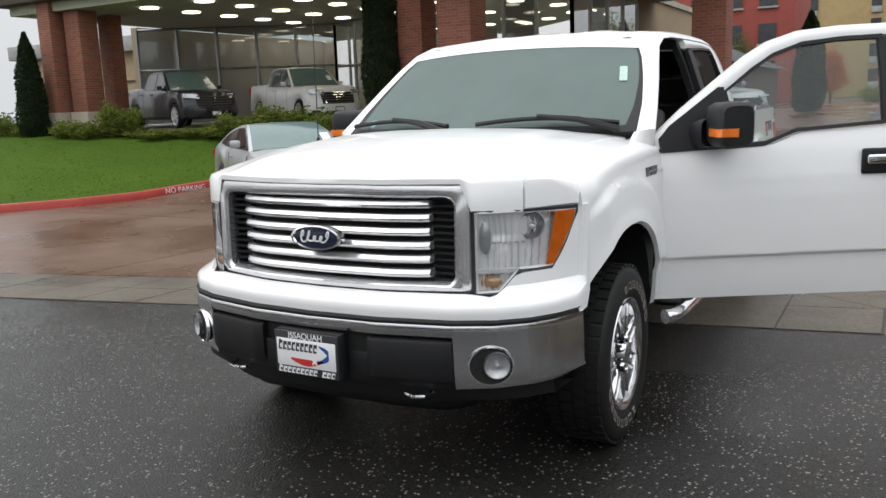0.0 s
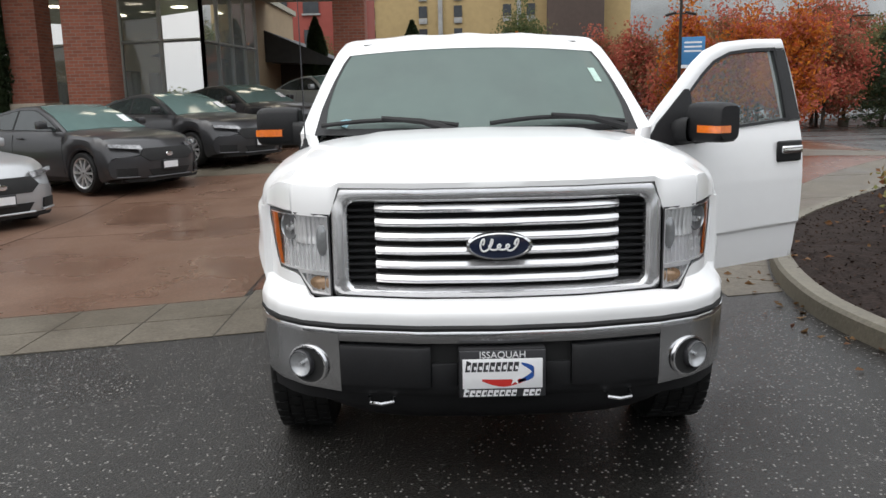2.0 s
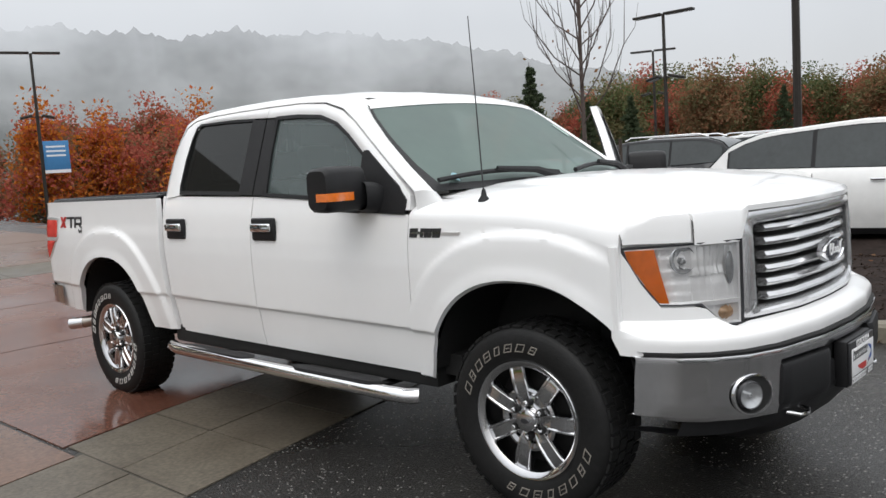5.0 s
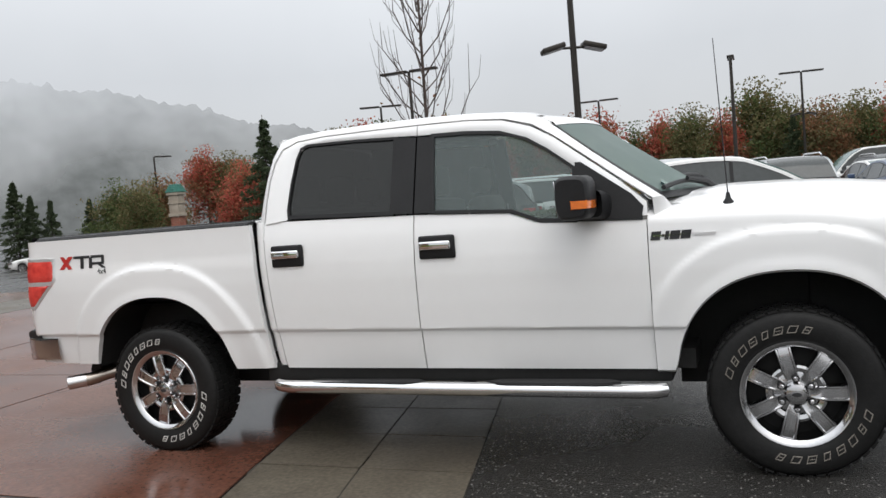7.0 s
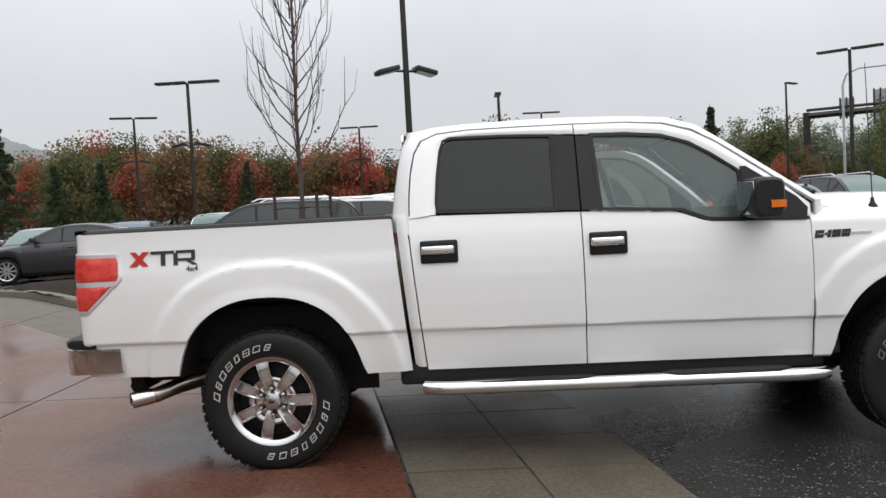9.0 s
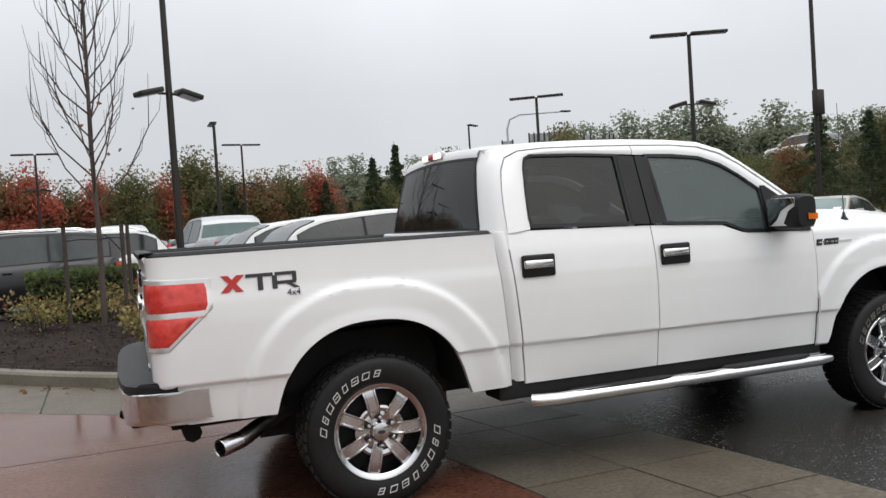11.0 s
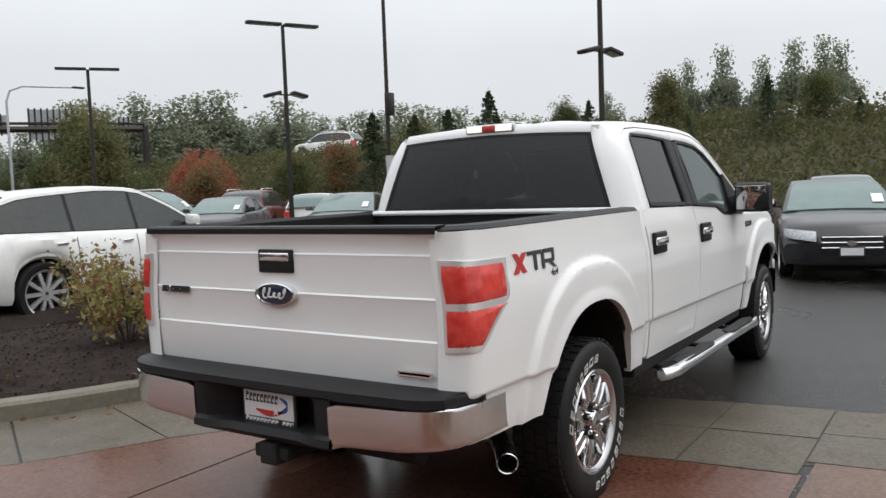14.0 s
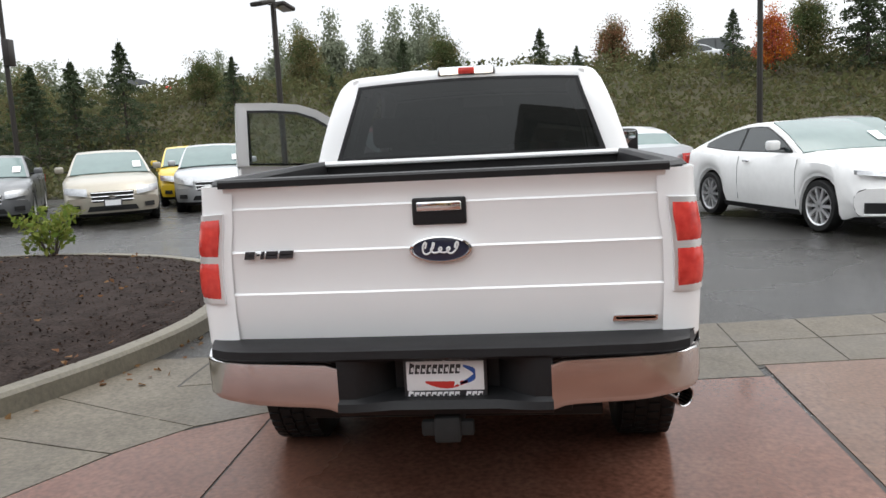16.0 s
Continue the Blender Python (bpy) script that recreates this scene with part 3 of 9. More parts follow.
grid(bm, [[V(x, y, bank_z(x, y)) for y in steps(-70, 75, 60)] for x in steps(16.8, 34, 22) + [46, 60, 160]])
setting("embankment", bm, mat("embankment_soil", (0.065, 0.070, 0.032), 0.95, var=0.4, scale=0.6, fine=6, bump=0.8, bscale=9, tint=(0.10, 0.085, 0.045)), "brushy green embankment below a road", sharp=180)

# hills, with the mist put into their material
def mist_fade(name, base):
    """A distant wooded slope; a see-through fade by height and noise paints the mist."""
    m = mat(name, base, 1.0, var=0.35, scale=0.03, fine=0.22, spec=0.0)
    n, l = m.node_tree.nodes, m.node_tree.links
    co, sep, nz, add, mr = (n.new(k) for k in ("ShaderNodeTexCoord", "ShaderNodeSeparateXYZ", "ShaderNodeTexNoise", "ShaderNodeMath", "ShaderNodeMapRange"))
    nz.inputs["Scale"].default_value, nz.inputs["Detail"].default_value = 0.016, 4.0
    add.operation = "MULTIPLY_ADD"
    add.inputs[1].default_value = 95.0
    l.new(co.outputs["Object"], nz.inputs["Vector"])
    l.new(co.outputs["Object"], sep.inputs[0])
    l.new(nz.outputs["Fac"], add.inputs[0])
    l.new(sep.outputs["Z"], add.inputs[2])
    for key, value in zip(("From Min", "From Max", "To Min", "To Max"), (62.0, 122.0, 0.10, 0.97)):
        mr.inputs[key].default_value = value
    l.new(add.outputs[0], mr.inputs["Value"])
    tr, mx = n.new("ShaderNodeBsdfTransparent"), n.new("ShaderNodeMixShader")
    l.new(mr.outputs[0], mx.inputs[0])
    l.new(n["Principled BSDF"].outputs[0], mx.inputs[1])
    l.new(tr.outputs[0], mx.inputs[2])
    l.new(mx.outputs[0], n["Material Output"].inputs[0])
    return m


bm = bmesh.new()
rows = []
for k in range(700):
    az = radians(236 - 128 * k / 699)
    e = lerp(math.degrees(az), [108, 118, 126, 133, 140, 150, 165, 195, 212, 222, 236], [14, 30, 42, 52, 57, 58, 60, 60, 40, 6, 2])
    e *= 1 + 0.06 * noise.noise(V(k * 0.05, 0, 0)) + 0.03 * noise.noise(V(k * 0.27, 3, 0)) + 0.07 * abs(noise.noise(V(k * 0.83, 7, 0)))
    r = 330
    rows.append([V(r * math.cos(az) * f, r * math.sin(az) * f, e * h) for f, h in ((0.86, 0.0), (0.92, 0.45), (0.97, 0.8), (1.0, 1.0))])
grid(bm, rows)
setting("backdrop", bm, mist_fade("hill_mist_fade", (0.105, 0.112, 0.110)), "wooded hillside with mist painted in as an upward fade", sharp=180)

# ---- the pickup truck: x forward from the front axle, y to its left, metres ----
AX_F, AX_R, HUB = 0.0, -3.68, 0.40
ARCH_A, ARCH_B, ARCH_Z = 0.535, 0.575, 0.42


def half(z):
    return lerp(z, [0.50, 0.60, 0.72, 0.746, 0.762, 0.90, 1.05, 1.15, 1.22, 1.30, 1.38, 1.44],
                [0.925, 0.945, 0.960, 0.965, 0.980, 0.987, 0.989, 0.984, 0.975, 0.963, 0.947, 0.928])


def yg(z):
    """Half width of the cab above the belt line."""
    return lerp(z, [1.25, 1.38, 1.55, 1.70, 1.86, 1.93], [0.965, 0.945, 0.895, 0.845, 0.780, 0.745])


def arch_z(x, axle):
    d = abs(x - axle) / ARCH_A
    return ARCH_Z + ARCH_B * (1 - d ** 2.3) ** (1 / 2.3) if d < 1 else 0.0


def flare(x, z, axle):
    dz = max(0.0, z - ARCH_Z) / ARCH_B
    r = ((abs(x - axle) / ARCH_A) ** 2.3 + dz ** 2.3) ** (1 / 2.3)
    return 0.022 * smooth((1.36 - r) / 0.045) + 0.010 * smooth((1.12 - r) / 0.12)


FY = [0, 0.3, 0.57, 0.66, 0.74, 0.82, 0.88, 0.92, 0.95, 0.985]
FX = [0.90, 0.885, 0.82, 0.79, 0.745, 0.66, 0.56, 0.47, 0.38, 0.20]


def xf(y):
    """Plan of the truck's nose."""
    return lerp(abs(y), FY, FX)


def hood_z(x, y):
    zc = lerp(x, [-0.65, -0.3, 0, 0.3, 0.6, 0.75, 0.90], [1.390, 1.400, 1.395, 1.378, 1.340, 1.308, 1.268])
    d = lerp(abs(y), [0, 0.3, 0.50, 0.62, 0.72, 0.80, 0.88, 0.93, 0.965], [0.0, 0.004, 0.012, 0.026, 0.036, 0.052, 0.085, 0.125, 0.175])
    return zc - d * (1.0 + 0.45 * smooth(x / 0.6))


def wing_line(x, n=10):
    """The wing's rounded shoulder at x, from the bonnet's gap out and down to its side: (y, z) points."""
    zs = lerp(x, [-0.63, -0.2, 0.0, 0.2, 0.35, 0.452, 0.75], [1.245, 1.228, 1.218, 1.198, 1.165, 1.125, 1.10])
    lim = lerp(x, [0.20, 0.38, 0.47], [1.005, 0.97, 0.94])
    a = V(0.803, hood_z(x, 0.803), 0)
    d = V(min(hb(x, zs), lim), zs, 0)
    b, c = a + V(0.085, -0.024, 0), d + V(-0.004, 0.62 * (a.y - zs), 0)
    out = []
    for k in range(n + 1):
        t = k / n
        p = a * (1 - t) ** 3 + b * (3 * t * (1 - t) ** 2) + c * (3 * t * t * (1 - t)) + d * t ** 3
        out.append((p.x, p.y))
    return out


def wing_z(x, y):
    q = wing_line(x, 24)
    return lerp(y, [p[0] for p in q], [p[1] for p in q])


def hb(x, z):
    """Half width of the body side; its crease rises a little towards the rear."""
    return half(z + lerp(x, [-3.0, -0.6], [-0.006, 0.026]))


def sx(x, z):
    """The slanted gap between cab and bed: moves panel edges near it."""
    k = smooth((-2.60 - x) / 0.22) * smooth((x + 3.20) / 0.22)
    return x + k * lerp(z, [0.50, 1.42], [0.060, -0.018])


ZL = [0.50, 0.55, 0.60, 0.66, 0.70, 0.712, 0.720, 0.726, 0.732, 0.738, 0.744, 0.752, 0.760, 0.770, 0.779] + [0.79 + 0.018 * k for k in range(37)]


def clamped(bm, xs, zs, lo, hi, yf, s):
    rows = []
    for x in xs:
        zz = [min(max(z, lo(x)), hi(x)) for z in zs]
        rows.append([V(sx(x, z), s * yf(x, z), z) for z in zz])
    grid(bm, rows)


def band(bm, outer, inner, n=3, bulge=0.0, way=V(0, 0, 0)):
    """A strip between two matched lines of points."""
    rows = []
    for o, i in zip(outer, inner):
        o, i = Vector(o), Vector(i)
        rows.append([o.lerp(i, k / n) + way * (bulge * 4 * (k / n) * (1 - k / n)) for k in range(n + 1)])
    grid(bm, rows)


def wheel(parent, x, y, s, steer=0.0, spin=0.0, lean=0.0):
    """Chrome seven-spoke wheel with a white-lettered tyre; s: +1 when it faces +y."""
    w = new("wheel")
    w.parent = parent
    w.matrix_local = pose(x, y, HUB, 0, 0, steer) @ Matrix.Diagonal((1, s, 1, 1))
    bm = bmesh.new()
    R = 0.402
    lathe(bm, [(0.245, -0.12), (0.262, -0.128), (0.31, -0.137), (0.36, -0.134), (0.388, -0.118), (R - 0.004, -0.10), (R - 0.004, 0.10),
               (0.388, 0.118), (0.378, 0.127), (0.36, 0.134), (0.33, 0.138), (0.30, 0.136), (0.272, 0.130), (0.258, 0.124), (0.246, 0.112)], 56)
    part("tyre", bm, RUBBER, w, "black tyre with raised white lettering")
    bm = bmesh.new()
    for k in range(44):
        for j, (a, b) in enumerate(((-0.115, -0.065), (-0.055, -0.004), (0.004, 0.055), (0.065, 0.115))):
            t = 2 * math.pi * (k + (0.5 if j % 2 else 0)) / 44
            box(bm, R - 0.008, R + 0.003, a, b, -0.021, 0.021, m=Matrix.Rotation(-t, 4, "Y"))
    part("tread", bm, RUBBER, w, sharp=20)
    bm = bmesh.new()
    lathe(bm, [(0.252, 0.116), (0.258, 0.124), (0.254, 0.130), (0.244, 0.128), (0.226, 0.112), (0.220, 0.085), (0.216, 0.02), (0.214, -0.06), (0.235, -0.11)], 48)
    part("rim", bm, WHEEL_CHROME, w, "chrome rim")
    bm = bmesh.new()
    lathe(bm, [(0.0, 0.028), (0.12, 0.03), (0.175, 0.02), (0.222, 0.0), (0.222, -0.05)], 32)
    part("brake_drum", bm, DARKGAP, w, "dark brake behind the spokes")
    bm = bmesh.new()
    lathe(bm, [(0.05, 0.100), (0.085, 0.099), (0.112, 0.092), (0.122, 0.080), (0.124, 0.05)], 32)
    part("hub_plate", bm, WHEEL_CHROME, w, "chrome hub plate between the spokes")
    # broad flat spokes with a raised edge on each side
    for k in range(7):
        bm = bmesh.new()
        rows = []
        for r, hw, y in ((0.060, 0.026, 0.100), (0.090, 0.034, 0.108), (0.120, 0.0385, 0.114), (0.165, 0.0395, 0.116), (0.205, 0.040, 0.114), (0.228, 0.042, 0.108), (0.240, 0.046, 0.098), (0.246, 0.050, 0.086)):
            g = 0.007 if 0.10 < r < 0.235 else 0.001
            prof = ((-1.0, -0.045), (-0.95, -0.008), (-0.82, 0.0), (-0.66, 0.0), (-0.54, -g), (0.54, -g), (0.66, 0.0), (0.82, 0.0), (0.95, -0.008), (1.0, -0.045))
            rows.append([V(r, y + dy, hw * u) for u, dy in prof])
        grid(bm, rows)
        bmesh.ops.transform(bm, matrix=Matrix.Rotation(2 * math.pi * (k + spin) / 7, 4, "Y"), verts=bm.verts)
        part("spoke", bm, WHEEL_CHROME, w, sharp=30)
        # bridge between two spokes at the hub
        bm = bmesh.new()
        rows = []
        for a in steps(-0.16, 0.16, 5):
            rows.append([V(r * math.cos(a), y, r * math.sin(a)) for r, y in ((0.105, 0.104), (0.124, 0.110), (0.136, 0.106), (0.140, 0.09))])
        grid(bm, rows)
        bmesh.ops.transform(bm, matrix=Matrix.Rotation(2 * math.pi * (k + 0.5 + spin) / 7, 4, "Y"), verts=bm.verts)
        part("hub_bridge", bm, WHEEL_CHROME, w)
    bm = bmesh.new()
    lathe(bm, [(0.0, 0.136), (0.030, 0.135), (0.046, 0.130), (0.053, 0.120), (0.056, 0.100)], 28)
    part("hub_cap", bm, WHEEL_CHROME, w, "chrome hub cap with a small oval badge")
    bm = bmesh.new()
    lathe(bm, [(0.0, 0.0), (0.016, 0.0), (0.018, -0.003)], 20, m=Matrix.Translation((0, 0.1385, 0)) @ Matrix.Diagonal((1.2, 1, 0.62, 1)))
    part("badge", bm, BADGE_DARK, w)
    for k in range(6):
        a = 2 * math.pi * (k + 0.5) / 6
        bm = bmesh.new()
        lathe(bm, [(0.014, 0.118), (0.0175, 0.118), (0.0175, 0.10)], 10, m=Matrix.Translation((0.074 * math.cos(a), 0, 0.074 * math.sin(a))))
        part("lug_well", bm, DARKGAP, w)
        bm = bmesh.new()
        lathe(bm, [(0.0, 0.134), (0.008, 0.133), (0.0115, 0.128), (0.0115, 0.10)], 8, m=Matrix.Translation((0.074 * math.cos(a), 0, 0.074 * math.sin(a))))
        part("lug_nut", bm, CHROME, w)
    # worn outlined blocks on the sidewall, in two arcs
    for start, gap in ((-172, 11.6), (6, 12.6)):
        for k in range(8):
            t = radians(start + lean + k * gap)
            bm = bmesh.new()
            sl, r0, r1, hz, th = 0.007, 0.294, 0.329, 0.0205 - 0.005 * (k % 3 == 1), 0.0042
            o = [V(r0, 0, -hz + sl), V(r1, 0, -hz - sl), V(r1, 0, hz - sl), V(r0, 0, hz + sl)]
            i = [V(r0 + th, 0, -hz + sl + th), V(r1 - th, 0, -hz - sl + th), V(r1 - th, 0, hz - sl - th), V(r0 + th, 0, hz + sl - th)]
            rows = []
            for p, q in zip(o + o[:1], i + i[:1]):
                rows.append([p + V(0, 0.133, 0), p + V(0, 0.1395, 0), q + V(0, 0.1395, 0), q + V(0, 0.133, 0)])
            grid(bm, rows)
            mid = (r0 + r1) / 2
            rows = [[V(mid - 0.0018, 0.134, -hz * 0.5), V(mid - 0.0018, 0.1393, -hz * 0.5), V(mid + 0.0018, 0.1393, -hz * 0.5), V(mid + 0.0018, 0.134, -hz * 0.5)], [V(mid - 0.0018, 0.134, hz * 0.6), V(mid - 0.0018, 0.1393, hz * 0.6), V(mid + 0.0018, 0.1393, hz * 0.6), V(mid + 0.0018, 0.134, hz * 0.6)]]
            if k % 2:
                grid(bm, rows)
            bmesh.ops.transform(bm, matrix=Matrix.Rotation(t, 4, "Y"), verts=bm.verts)
            part("lettering_block", bm, LETTER if lean else LETTER_CLEAN, w, sharp=20)
    return w


def side_door(truck, s, x0, x1, belt, top_out, top_in, glass_pts, is_front, turn=None):
    """A door: painted lower panel, upper frame, pane, handle; turn swings it open."""
    d = new("front_door" if is_front else "rear_door")
    d.parent = truck
    if turn is not None:
        d.matrix_local = turn
    bm = bmesh.new()
    xs = steps(x0, x1, 26)

    def lo(x):
        return lerp(x, [-2.85, -0.6], [0.528, 0.512])
    clamped(bm, xs, ZL, lo, belt, lambda x, z: hb(x, z) - 0.010 * smooth((z - 1.24) / 0.2) + (flare(x, z, AX_R) if not is_front else 0), s)
    lip(bm, V(0, -s * 0.05, 0))
    part("door_panel", bm, WHITE, d)
    bm = bmesh.new()
    band(bm, [(x, s * yg(z), z) for x, z in top_out], [(x, s * (yg(z) - 0.004), z) for x, z in top_in], 3, 0.008, V(0, s, 0))
    lip(bm, V(0, -s * 0.045, 0))
    part("window_frame", bm, WHITE, d)
    # black seal round the pane
    bm = bmesh.new()
    n = len(glass_pts)
    cx, cz = sum(p[0] for p in glass_pts) / n, sum(p[1] for p in glass_pts) / n
    inner = [(x + (cx - x) * 0.04, z + (cz - z) * 0.06) for x, z in glass_pts]
    outer = [(x - (cx - x) * 0.012, z - (cz - z) * 0.025) for x, z in glass_pts]
    band(bm, [(x, s * (yg(z) + 0.004), z) for x, z in outer + outer[:1]], [(x, s * (yg(z) + 0.002), z) for x, z in inner + inner[:1]], 1)
    lip(bm, V(0, -s * 0.03, 0))
    part("window_seal", bm, BLACKP, d)
    bm = bmesh.new()
    gx = [p[0] for p in glass_pts]
    a = [bm.verts.new((x, s * (yg(z) - 0.010), z)) for x, z in glass_pts]
    bm.faces.new(a)
    part("pane", bm, (SIDE_GLASS if s < 0 else DOOR_GLASS) if is_front else DARK_GLASS, d, "clear green side pane" if is_front else "dark tinted side pane")
    # handle
    hx = -1.75 if is_front else -2.69
    h = new("door_handle")
    h.parent = d
    bm = bmesh.new()
    box(bm, hx - 0.105, hx + 0.105, 0.974, 1.000, 1.135, 1.262, 0.012, 3)
    for v in bm.verts:
        v.co.y *= s
    part("bezel", bm, BLACKP, h)
    bm = bmesh.new()
    box(bm, hx - 0.098, hx + 0.085, 0.990, 1.016, 1.185, 1.232, 0.010, 3)
    for v in bm.verts:
        v.co.y *= s
    part("lever", bm, CHROME, h, "chrome handle lever")
    # inner trim
    bm = bmesh.new()
    box(bm, x1 + 0.05, x0 - 0.06, min(s * 0.86, s * 0.93), max(s * 0.86, s * 0.93), 0.58, 1.30, 0.02)
    box(bm, x1 + 0.25, x0 - 0.3, min(s * 0.80, s * 0.87), max(s * 0.80, s * 0.87), 0.98, 1.05, 0.02)
    part("inner_trim", bm, TRIM_GREY, d, "grey inner door trim")
    bm = bmesh.new()
    band(bm, [(x, s * (yg(z) - 0.05), z) for x, z in top_out], [(x, s * (yg(z) - 0.05), z) for x, z in top_in], 1)
    part("inner_frame", bm, WHITE, d)
    return d


def mirror(door, s):
    mr = new("side_mirror")
    mr.parent = door
    bm = bmesh.new()
    sheet(bm, [(x, s * (yg(z) + 0.012), z) for x, z in ((-0.655, 1.272), (-0.645, 1.338), (-0.700, 1.402), (-0.955, 1.585), (-0.985, 1.585), (-0.985, 1.286))], (0, -s * 0.03, 0))
    part("sail_panel", bm, BLACKP, mr)
    bm = bmesh.new()
    rows = []
    for y, z0, z1, xa, xc in ((0.925, 1.272, 1.405, -0.80, -0.985), (0.96, 1.278, 1.425, -0.80, -0.975), (0.99, 1.288, 1.434, -0.815, -0.97), (1.03, 1.298, 1.436, -0.835, -0.97)):
        row = []
        for j in range(16):
            t = 2 * math.pi * j / 16
            c, q = math.cos(t), math.sin(t)
            row.append(V((xa + xc) / 2 + (xa - xc) / 2 * math.copysign(abs(c) ** 0.5, c), s * y, (z0 + z1) / 2 + (z1 - z0) / 2 * math.copysign(abs(q) ** 0.5, q)))
        rows.append(row)
    grid(bm, rows, closed=True)
    part("arm", bm, BLACKP, mr)
    bm = bmesh.new()
    rows = []
    for y, k in ((0.998, 0.84), (1.008, 0.95), (1.04, 0.99), (1.10, 1.0), (1.18, 0.99), (1.222, 0.95), (1.240, 0.82)):
        row = []
        for j in range(16):
            t = 2 * math.pi * j / 16
            c, q = math.cos(t), math.sin(t)
            cx = abs(c) ** 0.5 * (1 if c > 0 else -1)
            cz = abs(q) ** 0.4 * (1 if q > 0 else -1)
            row.append(V(-0.955 + (0.096 if c > 0 else 0.075) * k * cx, s * y, 1.405 + 0.110 * k * cz))
        rows.append(row)
    vs = grid(bm, rows, closed=True)
    bm.faces.new(vs[0])
    bm.faces.new(vs[-1])
    part("housing", bm, BLACKP, mr)
    bm = bmesh.new()
    way = [(-0.853, 1.095), (-0.852, 1.175), (-0.856, 1.222), (-0.868, 1.246), (-0.945, 1.248)]
    grid(bm, [[V(x - 0.012, s * (y - 0.012), 1.392), V(x, s * y, 1.388), V(x, s * y, 1.352), V(x - 0.012, s * (y - 0.012), 1.348)] for x, y in way])
    part("turn_lamp", bm, AMBER, mr, "amber turn lamp")
    bm = bmesh.new()
    box(bm, -0.004, 0.004, -0.103, 0.103, -0.088, 0.088, 0.003, m=Matrix.Translation((-1.033, s * 1.118, 1.405)) @ Matrix.Rotation(radians(s * -9), 4, "Z") @ Matrix.Rotation(radians(-7), 4, "Y"))
    part("mirror_glass", bm, MIRROR, mr, "mirror glass")


def plate(truck, x, z, way):
    """A dealer plate: white board with bars for the name and red and blue swooshes; way: +1 faces forward."""
    p = new("dealer_plate")
    p.parent = truck
    tagged(p, "white dealer plate in a black frame")
    bm = bmesh.new()
    box(bm, x - 0.006, x + 0.006, -0.157, 0.157, z - 0.088, z + 0.088, 0.003)
    part("plate_frame", bm, BADGE_DARK, p, "black plate frame")
    bm = bmesh.new()
    a, b = sorted((x + way * 0.004, x + way * 0.009))
    box(bm, a, b, -0.146, 0.146, z - 0.055, z + 0.058, 0.002)
    part("plate_board", bm, PAPER, p)
    rz = 90 if way > 0 else -90
    writing("ISSAQUAH", 0.036, pose(x + way * 0.0075, 0, z + 0.072, 90, 0, rz), PAPER, p, "town_name", "white lettering of the town")
    d = x + way * 0.0095
    for m, y0, y1, za, zb, count, dd in ((BADGE_DARK, -0.134, 0.062, 0.010, 0.046, 9, d), (PAPER, -0.142, 0.142, -0.085, -0.061, 13, x + way * 0.0065)):
        pitch = (y1 - y0) / count
        for k in range(count):
            if count == 13 and k == 9:
                continue
            ya, yz = y0 + pitch * k, y0 + pitch * (k + 0.80)
            rise = 0.008 * (k == 0)
            sl = 0.003
            bm = bmesh.new()
            q = [(ya - sl, za), (yz - sl, za), (yz + sl, zb), (ya + sl, zb + rise)]
            hole = [(ya + pitch * (0.26 + 0.1 * (k % 2)), za + (zb - za) * 0.22), (yz - 0.001, za + (zb - za) * 0.22), (yz - 0.001, za + (zb - za) * (0.55 if k % 3 else 0.78)), (ya + pitch * (0.26 + 0.1 * (k % 2)), za + (zb - za) * 0.6)]
            band(bm, [V(dd, way * y, z + v) for y, v in q + q[:1]], [V(dd, way * y, z + v) for y, v in hole + hole[:1]], 1)
            lip(bm, V(-way * 0.001, 0, 0))
            part("name_block", bm, m, p)
    bm = bmesh.new()
    star = [V(x + way * 0.0105, way * (0.045 + (0.024 if k % 2 == 0 else 0.009) * math.sin(math.pi * k / 5)), z - 0.020 + (0.026 if k % 2 == 0 else 0.010) * math.cos(math.pi * k / 5)) for k in range(10)]
    sheet(bm, star, (way * 0.0006, 0, 0))
    part("star", bm, PAPER, p, "white star")
    for name, m, c, w0, sgn in (("red_swoosh", BADGE_RED, -0.01, -0.075, 1), ("blue_swoosh", mat("swoosh_blue", (0.02, 0.08, 0.32), 0.4), 0.075, 0.045, -1)):
        bm = bmesh.new()
        rows = []
        for k in range(9):
            t = k / 8
            y = (-0.075 + 0.16 * t) if sgn > 0 else (0.03 + 0.085 * math.sin(math.pi * (0.15 + 0.75 * t)))
            zz = (-0.022 - 0.012 * math.sin(math.pi * t)) if sgn > 0 else (0.040 - 0.07 * t)
            th = 0.004 + 0.010 * math.sin(math.pi * t)
            rows.append([V(d, way * y, z + zz - th), V(d, way * y, z + zz + th)])
        grid(bm, rows)
        part(name, bm, m, p)


